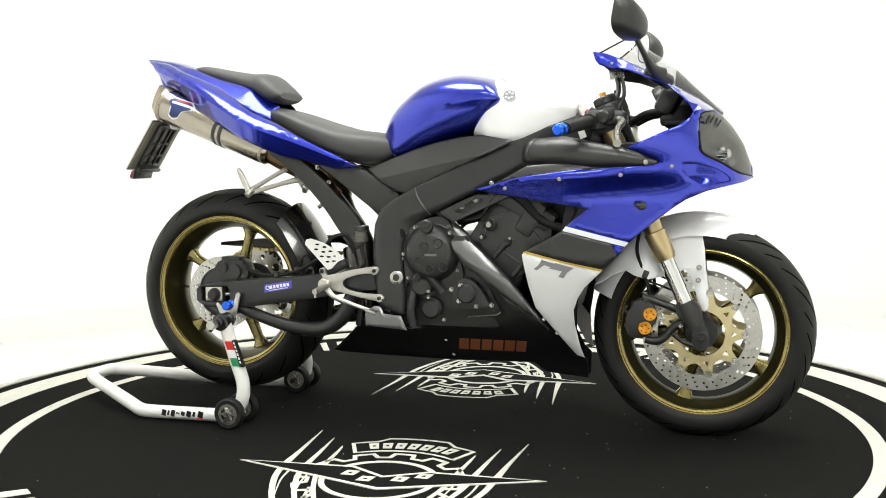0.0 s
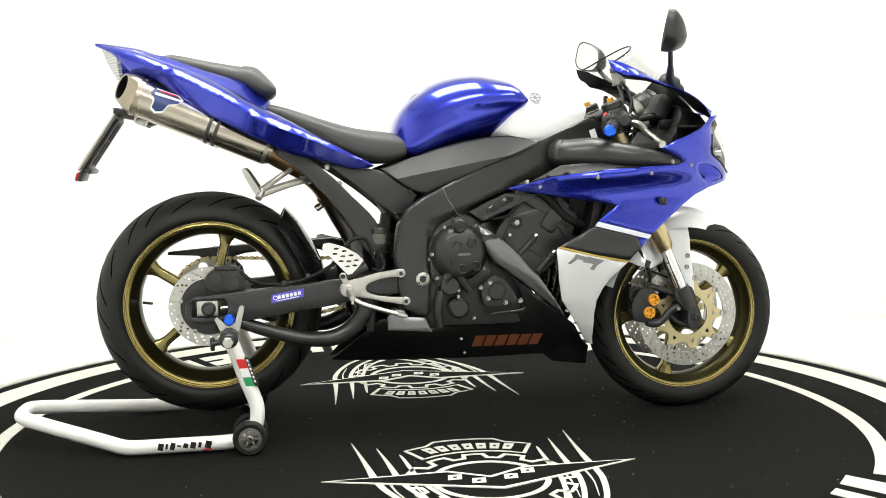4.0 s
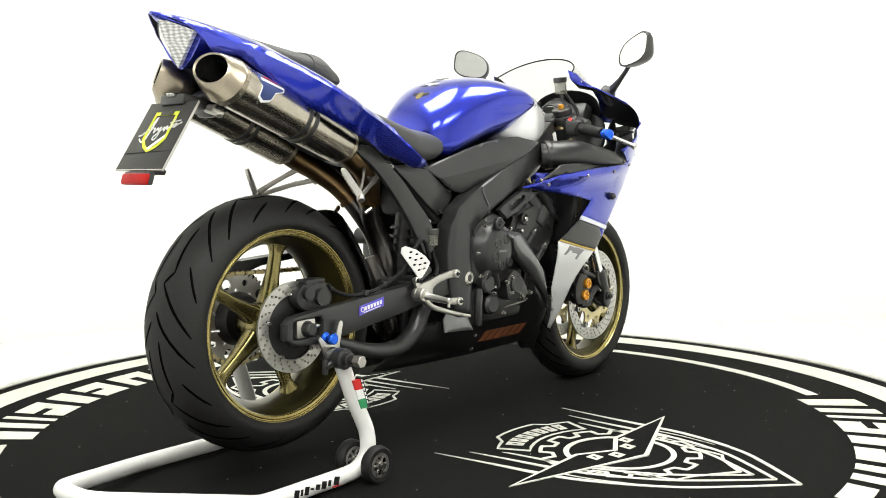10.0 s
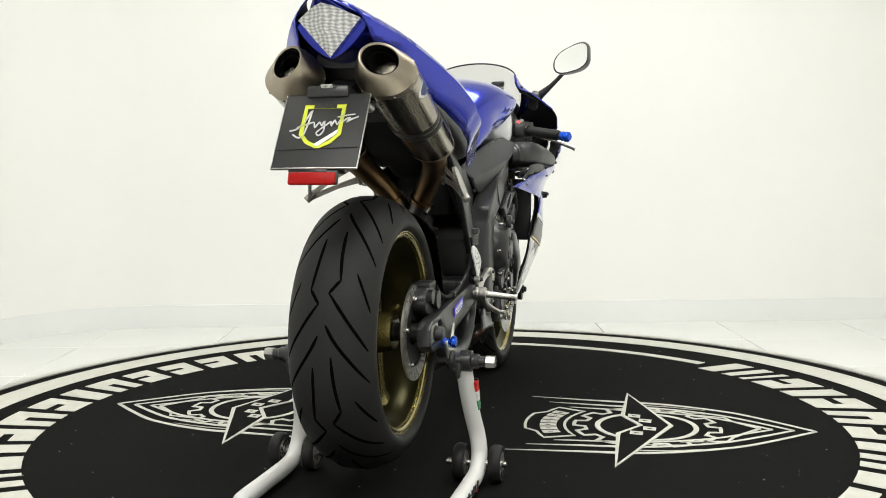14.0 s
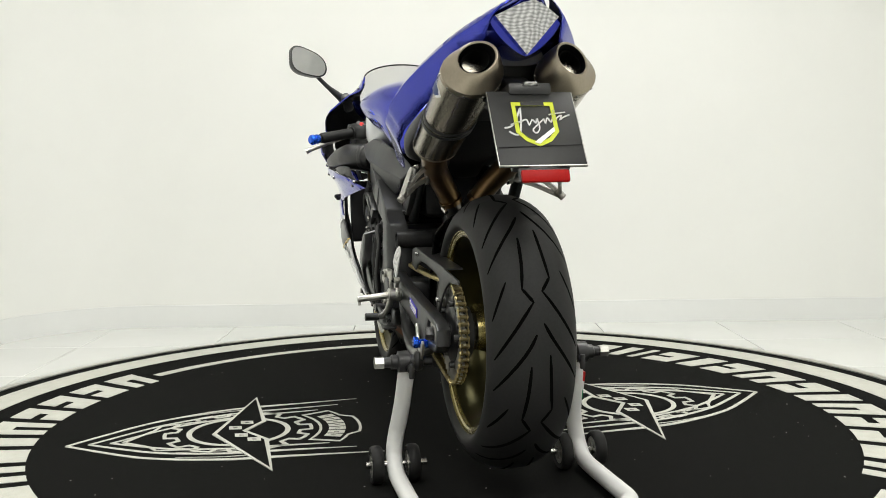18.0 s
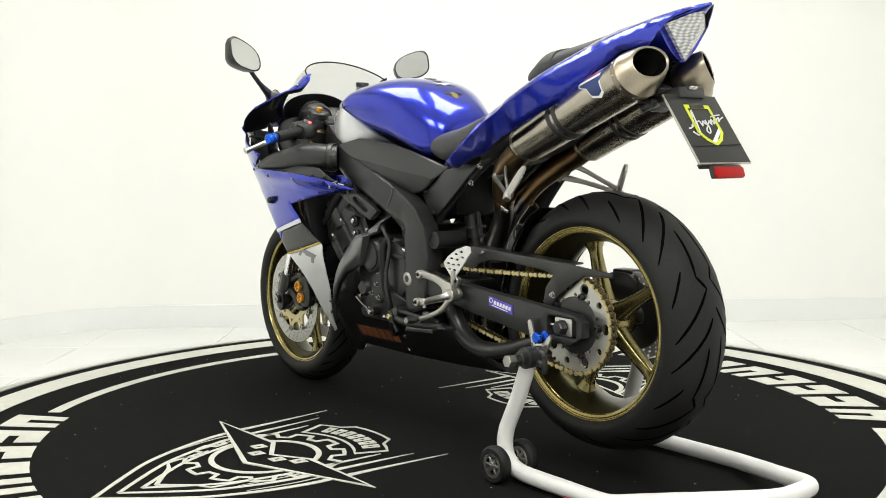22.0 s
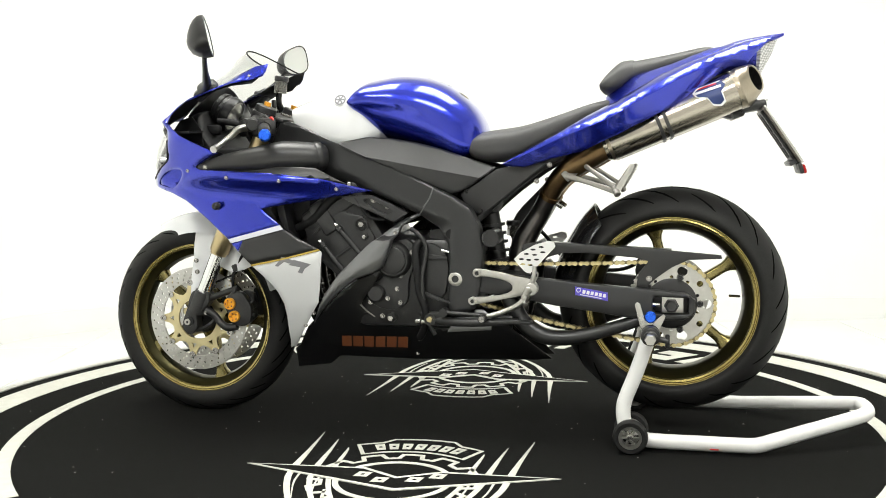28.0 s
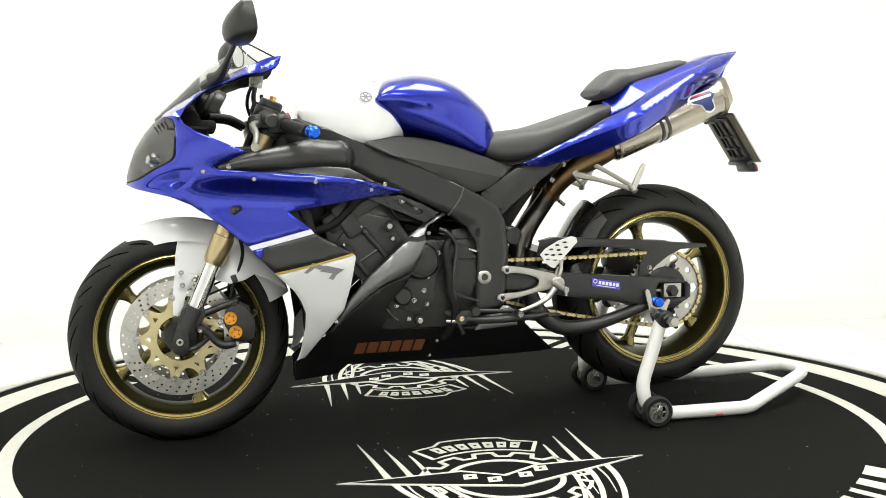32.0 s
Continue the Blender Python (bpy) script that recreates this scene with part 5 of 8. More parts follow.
def spar_y(x, z):
    """Half width over the frame spar: a rounded back along the beam and down the pivot leg."""
    k = min(1.0, max(0.0, (x + z - 0.46) / 0.14))
    k = k * k * (3 - 2 * k)
    beam = min(1.0, max(0.0, 2.6 * (1 - abs(z - 0.660 - 0.44 * x) / 0.060)))
    leg = min(1.0, max(0.0, 2.4 * (1 - abs(x + 0.105) / 0.054)))
    return fy(x) - 0.036 * max(0, 0.45 - z) - 0.006 + 0.012 * (k * beam + (1 - k) * leg)


SPAR = [(0.452, 0.875), (0.42, 0.880), (0.34, 0.850), (0.251, 0.813), (0.16, 0.774), (0.08, 0.738), (0.0, 0.700), (-0.077, 0.661), (-0.122, 0.630), (-0.146, 0.584), (-0.156, 0.506), (-0.151, 0.427), (-0.138, 0.355), (-0.066, 0.331), (-0.058, 0.338), (-0.060, 0.426), (-0.064, 0.500), (-0.060, 0.535), (-0.035, 0.578), (0.016, 0.612), (0.11, 0.657), (0.20, 0.695), (0.285, 0.720), (0.34, 0.745), (0.43, 0.775), (0.47, 0.80)]
for s in (-1, 1):
    fr = part("frame_spar", panel(SPAR, s, spar_y, 0.05, 0.012, 0.016), M_FRAME, bike, "satin black aluminium frame spar")
    seam = [(0.020, 0.612), (0.003, 0.637), (-0.013, 0.662), (-0.022, 0.688)]
    part("weld_seam", tube([(x, s * (spar_y(x, z) + 0.0008), z) for x, z in seam], 0.0022, 6), M_GREY, fr)
    for x, z, r in ((-0.081, 0.437, 0.021), ):
        part("pivot_nut", lathe([(0.009, 0.004), (0.010, 0.012), (0.016, 0.012), (0.020, 0.009), (0.021, 0), (0.009, 0.0)], Matrix.Translation((x, s * 0.168, z)) @ pose(0, 0, 0, -90 * s, 0, 0), 28, True), M_ALU, fr, "bare metal swingarm pivot nut")
        part("pivot_core", rod((x, s * 0.160, z), (x, s * 0.173, z), 0.0095, n=6), M_DARK, fr)
    # no opening here: a solid black disc gives the shade of the hole
    part("frame_hole", rod((-0.069, s * 0.160, 0.561), (-0.069, s * 0.1745, 0.561), 0.0135, n=24), M_DARK, fr)
    # engine mount plate with two bolts
    slot = spline([(0.094, 0.624), (0.120, 0.640), (0.152, 0.657), (0.172, 0.658), (0.172, 0.648), (0.150, 0.634), (0.112, 0.616)], 2, True)
    mp = part("mount_plate", slab([(0.050, 0.620), (0.100, 0.646), (0.155, 0.669), (0.246, 0.665), (0.220, 0.652), (0.165, 0.627), (0.112, 0.604), (0.088, 0.594)], min(s * 0.168, s * 0.186), max(s * 0.168, s * 0.186), [slot], 0.0016), M_FRAME, bike, "satin black engine mount plate with a slot")
    part("mount_recess", slab([(0.084, 0.618), (0.150, 0.664), (0.184, 0.663), (0.180, 0.642), (0.112, 0.608)], s * 0.171 - 0.003, s * 0.171 + 0.003), M_ENGINE, mp)
    for x, z in ((0.110, 0.637), (0.150, 0.655)):
        bolt((x, s * 0.175, z), s, 0.0075, 0.009, M_BOLT, mp, "mount_bolt")
    cy = table((-0.19, 0.108), (-0.10, 0.128), (0.0, 0.152), (0.10, 0.166), (0.20, 0.174), (0.28, 0.176))
    part("side_cover", panel([(-0.186, 0.742), (-0.099, 0.772), (-0.03, 0.796), (0.034, 0.813), (0.10, 0.825), (0.165, 0.830), (0.25, 0.814), (0.243, 0.806), (0.191, 0.782), (0.081, 0.734), (0.0, 0.699), (-0.061, 0.670), (-0.09, 0.677), (-0.124, 0.695)], s, lambda x, z: cy(x) - 0.42 * max(0, z - 0.742 - 0.20 * x) + 0.25 * min(0, z - 0.742 - 0.20 * x) + 0.018, 0.006, 0.014, 0.008, ridge=[(x, 0.742 + 0.20 * x) for x in (-0.16, -0.12, -0.08, -0.04, 0.0, 0.04, 0.08, 0.12, 0.16, 0.20)]), M_SIDE, bike, "dark grey side cover below the tank", 22)
    part("subframe_plate", slab([(-0.33, 0.752), (-0.28, 0.752), (-0.19, 0.738), (-0.085, 0.668), (-0.118, 0.618), (-0.150, 0.612), (-0.20, 0.650), (-0.28, 0.715)], min(s * 0.105, s * 0.125), max(s * 0.105, s * 0.125), bevel=0.004), M_PLASTIC, bike, "black subframe plate")
    part("subframe_rail", tube([(-0.13, s * 0.10, 0.60), (-0.22, s * 0.10, 0.68), (-0.36, s * 0.10, 0.775), (-0.55, s * 0.07, 0.88), (-0.75, s * 0.05, 0.97)], 0.014, 10), M_FRAME, bike)
    for x, z in ((-0.335, 0.747), (-0.300, 0.703), (-0.105, 0.676), (-0.145, 0.622)):
        bolt((x, s * 0.126, z), s, 0.0065, 0.007, M_BOLT if x < -0.2 else M_ENGINE, bike)
part("steering_head", join(rod((0.485, 0, 0.90), (0.535, 0, 0.77), 0.04, n=24), box((0.44, 0, 0.82), (0.10, 0.20, 0.10), 0.03, (0, -24, 0))), M_FRAME, bike)
shock = part("shock_absorber", rod((-0.19, 0, 0.38), (-0.15, 0, 0.62), 0.024), M_ENGINE, bike, "rear shock absorber")
for k in range(8):
    part("spring_coil", lathe([(0.027, -0.004), (0.036, -0.004), (0.036, 0.004), (0.027, 0.004)], axis_matrix((-0.188 + 0.0045 * k, 0, 0.40 + 0.025 * k), (-0.15, 0, 0.64))[0], 20, True), M_ENGINE, shock)
part("shock_reservoir", join(rod((-0.175, 0.06, 0.548), (-0.175, 0.152, 0.548), 0.023, n=28), lathe([(0.019, 0), (0.0235, 0), (0.0235, 0.004), (0.019, 0.004)], Matrix.Translation((-0.175, 0.152, 0.548)) @ pose(0, 0, 0, -90, 0, 0), 28, True)), M_ENGINE, bike, "black shock reservoir")
rs = part("brake_reservoir", join(rod((-0.197, -0.14, 0.535), (-0.197, -0.14, 0.565), 0.020, n=24)), M_FLUID, bike, "smoked rear brake fluid reservoir")
part("reservoir_cap", rod((-0.197, -0.14, 0.564), (-0.197, -0.14, 0.580), 0.0225, n=24, cap=0.002), M_PLASTIC, rs)
part("reservoir_hose", tube([(-0.197, -0.14, 0.536), (-0.195, -0.145, 0.51), (-0.185, -0.15, 0.475), (-0.20, -0.155, 0.452)], 0.006, 8), M_DARK, rs)
part("linkage", join(tube([(-0.20, 0.0, 0.36), (-0.16, 0, 0.31), (-0.09, 0, 0.33)], 0.02, 10), box((-0.21, 0.05, 0.33), (0.02, 0.012, 0.12), 0.003), box((-0.21, -0.05, 0.33), (0.02, 0.012, 0.12), 0.003), box((-0.215, -0.11, 0.35), (0.018, 0.01, 0.13), 0.003, (0, 6, 0))), M_FRAME, bike)

# ---- rider footrests ----
for s in (-1, 1):
    out = spline([(-0.306, 0.430), (-0.285, 0.440), (-0.250, 0.447), (-0.212, 0.457), (-0.146, 0.467), (-0.133, 0.463), (-0.130, 0.452), (-0.140, 0.446), (-0.170, 0.445), (-0.205, 0.439), (-0.234, 0.428), (-0.240, 0.414), (-0.226, 0.401), (-0.180, 0.391), (-0.128, 0.388), (-0.117, 0.381), (-0.119, 0.371), (-0.132, 0.368), (-0.170, 0.374), (-0.215, 0.384), (-0.262, 0.394), (-0.300, 0.400), (-0.311, 0.412)], 2, True)
    br = part("footrest_bracket", join(slab(out, min(s * 0.171, s * 0.181), max(s * 0.171, s * 0.181), bevel=0.003), rod((-0.293, s * 0.166, 0.414), (-0.293, s * 0.200, 0.414), 0.017, n=20, cap=0.002), rod((-0.143, s * 0.163, 0.455), (-0.143, s * 0.188, 0.455), 0.0115, n=20, cap=0.002), rod((-0.130, s * 0.163, 0.378), (-0.130, s * 0.188, 0.378), 0.0115, n=20, cap=0.002), rod((-0.302, s * 0.170, 0.452), (-0.302, s * 0.186, 0.452), 0.009, n=14, cap=0.002), slab([(-0.311, 0.448), (-0.300, 0.430), (-0.284, 0.430), (-0.294, 0.456)], min(s * 0.172, s * 0.182), max(s * 0.172, s * 0.182), bevel=0.002)), M_ALU, bike, "cast silver footrest bracket")
    for x, z in ((-0.143, 0.455), (-0.130, 0.378), (-0.302, 0.452)):
        bolt((x, s * 0.188, z), s, 0.006, 0.005, M_ENGINE, br, "bracket_bolt")
    pg = part("footrest", join(stepped((-0.285, s * 0.192, 0.412), (-0.285, s * 0.280, 0.404), ((0, 0.010), (0.12, 0.011), (0.15, 0.009), (0.9, 0.008), (0.95, 0.009), (1, 0.007)), 12), rod((-0.285, s * 0.274, 0.404), (-0.285, s * 0.274, 0.388), 0.004, n=8), *[box((-0.285, s * (0.208 + 0.009 * k), 0.4125 - 0.001 * k), (0.015, 0.004, 0.006), 0.0012, seg=1) for k in range(8)]), M_ALU, br, "knurled silver footpeg")
    hp = slab([(-0.356, 0.528), (-0.352, 0.541), (-0.338, 0.544), (-0.30, 0.533), (-0.262, 0.512), (-0.244, 0.494), (-0.256, 0.478), (-0.276, 0.458), (-0.288, 0.455), (-0.302, 0.470), (-0.330, 0.500)], s * 0.176 - 0.0015, s * 0.176 + 0.0015,
              [[(x + 0.0075 * math.cos(q), z + 0.0030 * math.sin(q)) for q in (k * 0.785 for k in range(8))] for x, z in ((-0.318, 0.527), (-0.296, 0.520), (-0.322, 0.513), (-0.300, 0.506), (-0.278, 0.508), (-0.305, 0.493), (-0.284, 0.492), (-0.264, 0.494), (-0.288, 0.478), (-0.268, 0.480))])
    part("heel_guard", hp, M_STANDW, br, "pale perforated heel guard")
part("brake_pedal", join(tube([(-0.293, -0.188, 0.412), (-0.265, -0.195, 0.382), (-0.21, -0.20, 0.362), (-0.150, -0.205, 0.345)], [0.010, 0.008, 0.007, 0.006], 10), box((-0.145, -0.212, 0.344), (0.03, 0.022, 0.009), 0.003, (0, 14, 0))), M_ALU, bike, "silver brake pedal")
part("brake_master_cylinder", join(rod((-0.285, -0.165, 0.452), (-0.235, -0.160, 0.475), 0.013, n=16), rod((-0.298, -0.165, 0.445), (-0.275, -0.165, 0.456), 0.009, n=12)), M_ENGINE, bike, "black rear brake master cylinder")
part("gear_lever", join(tube([(-0.293, 0.188, 0.412), (-0.262, 0.195, 0.375), (-0.215, 0.20, 0.352), (-0.165, 0.205, 0.338)], [0.010, 0.008, 0.007, 0.006], 10), rod((-0.165, 0.19, 0.337), (-0.165, 0.245, 0.337), 0.008, n=14), tube([(-0.293, 0.188, 0.42), (-0.300, 0.192, 0.45), (-0.302, 0.192, 0.478)], 0.006, 8)), M_ALU, bike, "silver gear lever")
part("gear_peg_rubber", rod((-0.165, 0.206, 0.337), (-0.165, 0.245, 0.337), 0.0105, n=14, cap=0.002), M_PLASTIC, bike)

# ---- exhaust ----
for s in (-1, 1):
    A, B = Vector((-0.826, s * 0.102, 0.9385)), Vector((-0.480, s * 0.110, 0.793))
    dr = (A - B).normalized()
    wx = Vector((0, 1, 0)) - dr * dr.y
    wx.normalize()
    wy = dr.cross(wx)

    def oval(p, k=0.80):
        """A frame at p along the silencer whose turned pieces come out oval."""
        return Matrix(((wx.x, wy.x * k, dr.x, p.x), (wx.y, wy.y * k, dr.y, p.y), (wx.z, wy.z * k, dr.z, p.z), (0, 0, 0, 1)))
    LEN = (A - B).length
    sl = part("silencer", lathe([(0, 0), (0.046, 0), (0.053, 0.03 * LEN), (0.0565, 0.07 * LEN), (0.0600, 0.5 * LEN), (0.0645, 0.985 * LEN), (0.0645, LEN), (0, LEN)], oval(B), 48), M_TITAN, bike, "brushed titanium underseat silencer")
    for k, r in ((0.40, 0.0622), (0.455, 0.0626)):
        p0, p1 = B.lerp(A, k), B.lerp(A, k + 0.022)
        part("clamp_band", lathe([(r - 0.004, 0), (r, 0), (r, 0.006), (r - 0.001, 0.0095), (r - 0.004, 0.0095)], oval(p0), 48, True), M_PLASTIC, sl, "black clamp band")
    for k, r in ((0.03, 0.0555), (0.975, 0.0660)):
        p0, p1 = B.lerp(A, k), B.lerp(A, k + 0.022)
        part("end_band", lathe([(r - 0.004, 0), (r, 0), (r, 0.009), (r - 0.004, 0.009)], oval(p0), 48, True), M_CONE, sl)
    for k in range(10):
        M = oval(B.lerp(A, 0.987)) @ pose(0, 0, 0, 0, 0, 36 * k)
        part("rivet", lathe([(0, 0.003), (0.002, 0.0024), (0.003, 0)], M @ Matrix.Translation((0.0658, 0, 0)) @ pose(0, 0, 0, 0, 90, 0), 8), M_BOLT, sl)
    up = Vector((0, 0, 1)).cross(dr).cross(dr).normalized() * -1
    cone = bmesh.new()
    CANT = 0.50    # the outlets are cut at a slant, facing outward
    slant = Matrix(((1, 0, 0, 0), (0, 1, 0, 0), (-CANT * s, 0, 1, 0), (0, 0, 0, 1)))
    rr = []
    for t_, r, lift in ((0.0, 0.0655, 0), (0.010, 0.0650, 0.000), (0.013, 0.0635, 0.001), (0.032, 0.0520, 0.005), (0.047, 0.0425, 0.0085), (0.052, 0.0385, 0.009), (0.0525, 0.0365, 0.009), (0.050, 0.0345, 0.009)):
        c0 = Vector(A) + dr * t_ + up * lift
        rd = min(1.0, t_ / 0.05)
        ax_x, ax_y = wx, wy * (0.80 + 0.16 * rd)
        rr.append([cone.verts.new(c0 + r * (math.cos(q) * ax_x + math.sin(q) * ax_y) - dr * (CANT * s * r * math.cos(q) * rd)) for q in (2 * math.pi * k / 40 for k in range(40))])
    for p, q in zip(rr, rr[1:]):
        for i in range(40):
            cone.faces.new((p[i], p[(i + 1) % 40], q[(i + 1) % 40], q[i]))
    part("silencer_cone", cone, M_CONE, sl, "blasted titanium end cone")
    part("silencer_bore", lathe([(0.0348, 0.0500), (0.0330, 0.046), (0.0325, -0.018), (0, -0.018), (0, -0.020), (0.0348, -0.020)], Matrix.Translation(up * 0.009) @ oval(A, 0.96) @ slant, 36), M_BORE, sl, "matt black outlet bore")
    part("baffle_tube", lathe([(0.0275, 0.036), (0.0265, 0.037), (0.0255, 0.036), (0.0255, -0.016), (0.0275, -0.016)], Matrix.Translation(up * 0.009) @ oval(A, 0.96) @ slant, 32, True), M_BORE, sl, "matt black baffle tube")
    # maker sticker: navy shield with white border, red and white bars
    mt = oval(B)
    out = (mt.to_3x3().inverted() @ Vector((-0.25, s, 0.45))).to_2d()
    base_a = math.degrees(math.atan2(out.y, out.x))

    def curved(pts, r, th):
        """An outline wrapped on the silencer: (along, across) in metres."""
        p2, tr, _ = triangulated(pts, (), 0.008)
        L = (A - B).length
        sg = -1 if s > 0 else 1

        def wrap(rad_):
            return lambda u, v: mt @ Vector((rad_ * math.cos(radians(base_a) + v / r * sg), rad_ * math.sin(radians(base_a) + v / r * sg), L - u))
        return solid(p2, [list(t) for t in tr], wrap(r + th), wrap(r))
    shield = [(x * 1.16 - 0.002, y * 1.16) for x, y in [(0.028, 0.026), (0.085, 0.034), (0.100, 0.020), (0.096, 0.004), (0.075, -0.012), (0.068, -0.038), (0.052, -0.048), (0.040, -0.040), (0.040, -0.012), (0.024, 0.006)]]
    part("silencer_sticker", curved(shield, 0.0624, 0.0012), M_STKW, sl, "white edged sticker")
    part("sticker_field", curved([(x * 0.90 + 0.0074, y * 0.86) for x, y in shield], 0.0632, 0.0010), M_NAVY, sl, "navy sticker field")
    part("sticker_bar", curved([(0.042, 0.004), (0.112, 0.013), (0.110, 0.022), (0.041, 0.013)], 0.0638, 0.0009), M_STKW, sl, "white bar of maker writing")
    part("sticker_bar", curved([(0.050, 0.021), (0.098, 0.028), (0.096, 0.034), (0.050, 0.027)], 0.0638, 0.0009), M_RED, sl, "red bar of the sticker")
    part("link_pipe", tube([tuple(B - dr * -0.01), (-0.452, s * 0.105, 0.773), (-0.398, s * 0.091, 0.742), (-0.352, s * 0.062, 0.702), (-0.322, s * 0.034, 0.656)], [0.034, 0.033, 0.031, 0.029, 0.027], 18, 6), M_BRONZE, bike, "heat-bronzed link pipe")
    part("pipe_clamp", lathe([(0.0275, -0.006), (0.0310, -0.006), (0.0310, 0.006), (0.0275, 0.006)], axis_matrix((-0.326, s * 0.037, 0.661), (-0.312, s * 0.024, 0.636))[0], 28, True), M_BRONZE, bike)
    part("clamp_bolt", rod((-0.345, s * 0.062, 0.640), (-0.362, s * 0.056, 0.628), 0.006, n=8), M_BOLT, bike)
    part("down_pipe", tube([(-0.322, s * 0.034, 0.656), (-0.298, s * 0.012, 0.612), (-0.268, s * 0.002, 0.566), (-0.246, 0, 0.520), (-0.232, 0, 0.440)], [0.027, 0.028, 0.031, 0.034, 0.036], 18, 6), M_BLUED, bike, "heat-blued down pipe")
part("heat_shield", slab(spline([(-0.478, 0.788), (-0.43, 0.800), (-0.33, 0.728), (-0.27, 0.668), (-0.206, 0.600), (-0.185, 0.535), (-0.225, 0.510), (-0.256, 0.553), (-0.32, 0.645), (-0.41, 0.740)], 3, True), -0.148, -0.132, bevel=0.005), M_ENGINE, bike, "black heat shield over the pipe")

# ---- passenger footrests, licence plate holder ----
for s in (-1, 1):
    pr_ = part("passenger_hanger", join(tube([(-0.420, s * 0.112, 0.752), (-0.462, s * 0.152, 0.722), (-0.518, s * 0.193, 0.682)], [0.0085, 0.0060, 0.0072], 8, flat=0.62), tube([(-0.380, s * 0.112, 0.716), (-0.440, s * 0.150, 0.700), (-0.518, s * 0.193, 0.674)], [0.0095, 0.0065, 0.0072], 8, flat=0.62), box((-0.400, s * 0.110, 0.733), (0.070, 0.010, 0.030), 0.004, (0, 40, 0)), rod((-0.512, s * 0.186, 0.686), (-0.522, s * 0.204, 0.667), 0.0095, n=14, cap=0.002)), M_CAST, bike, "satin footrest hanger")
    peg = slab([(-0.009, -0.006), (0.009, -0.006), (0.0085, 0.030), (0.0070, 0.066), (0.004, 0.080), (-0.002, 0.083), (-0.006, 0.078), (-0.0085, 0.040)], -0.0045, 0.0045, bevel=0.0015)
    aim = Matrix.Translation((-0.518, s * 0.196, 0.678)) @ pose(0, 0, 0, 0, -33, s * 22)
    pp = part("passenger_peg", xform(peg, aim), M_ALU, pr_, "folded bare aluminium passenger footpeg")
    for k in range(6):
        part("peg_rib", xform(box((-0.0075, 0, 0.018 + 0.0095 * k), (0.004, 0.0105, 0.0035), 0.001, seg=1), aim), M_ALU, pp)
P0, P1 = Vector((-0.893, 0, 0.897)), Vector((-0.992, 0, 0.748))
pd = (P1 - P0).normalized()
pn = Vector((pd.z, 0, -pd.x)).normalized()
pm = Matrix((( 0, pd.x, -pn.x, (P0.x + P1.x) / 2), (1, 0, 0, 0), (0, pd.z, -pn.z, (P0.z + P1.z) / 2), (0, 0, 0, 1)))
pl = part("plate_board", xform(box((0, 0, 0), (0.177, 0.177, 0.006), 0.002), pm), M_PLATE, bike, "black board in place of a plate")
nz = 1 if (pm.to_3x3() @ Vector((0, 0, 1))).x < 0 else -1
sh = [(-0.040, -0.062), (0.040, -0.062), (0.040, 0.005), (0.024, 0.024), (0.0, 0.036), (-0.024, 0.024), (-0.040, 0.005)]


def on_plate(bm, h=0.0044):
    return xform(bm, pm @ Matrix.Translation((0, 0.006, nz * h)) @ Matrix.Diagonal((-1, 1, 1, 1)))


part("plate_emblem", on_plate(ribbon([(p[0], p[1]) for p in sh], 0.0085, -0.0006, 0.0006, True)), M_YELLOW, pl, "lime shield outline")
part("plate_mark", on_plate(flat([(-0.024, -0.0665), (0.024, -0.0665), (0.024, -0.0575), (-0.024, -0.0575)], -0.0007, 0.0008)), M_PLATE, pl)
part("plate_mark", on_plate(flat([(-0.021, -0.0645), (0.021, -0.0645), (0.021, -0.0595), (-0.021, -0.0595)], -0.0004, 0.0010)), M_YELLOW, pl, "lime bar of writing")
for stroke, sw in (([(-0.066, -0.004), (-0.052, -0.008), (-0.040, -0.022), (-0.030, -0.046), (-0.027, -0.050), (-0.030, -0.020), (-0.036, 0.008), (-0.046, 0.012), (-0.058, 0.004)], 0.0034),
                   ([(-0.052, -0.012), (-0.030, -0.020), (-0.018, -0.024), (-0.014, -0.012), (-0.006, -0.024), (0.000, -0.016), (0.004, -0.026), (0.006, -0.004), (-0.002, 0.008), (-0.008, 0.000), (0.010, -0.018), (0.018, -0.026)], 0.0028),
                   ([(0.018, -0.026), (0.020, -0.016), (0.026, -0.028), (0.032, -0.018), (0.038, -0.032), (0.042, -0.046), (0.040, -0.022), (0.048, -0.030), (0.056, -0.034), (0.052, -0.024), (0.060, -0.030), (0.074, -0.036)], 0.0028), ([(0.030, -0.036), (0.050, -0.040), (0.066, -0.042)], 0.0024)):
    part("plate_script", on_plate(ribbon(spline(stroke, 4), sw, -0.0004, 0.0013)), M_STKW, pl, "white flowing stroke in place of a name")
part("plate_wedge", on_plate(flat([(-0.010, 0.030), (0.036, -0.006), (0.036, 0.004), (0.0, 0.034)], -0.0005, 0.0009)), M_STKW, pl, "silver wedge")
part("plate_crease", on_plate(flat([(-0.086, 0.042), (0.086, 0.036), (0.086, 0.0372), (-0.086, 0.0432)], -0.0005, 0.0006)), M_DARK, pl)
part("plate_frame", xform(box((0, 0.0895, 0), (0.179, 0.003, 0.006), 0.001), pm), M_ALU, bike, "thin metal plate frame")
for k in (-1, 1):
    part("plate_edge", xform(box((k * 0.0892, 0, 0), (0.0012, 0.177, 0.005), 0.0003), pm), M_ALU, bike, "thin metal plate edge")
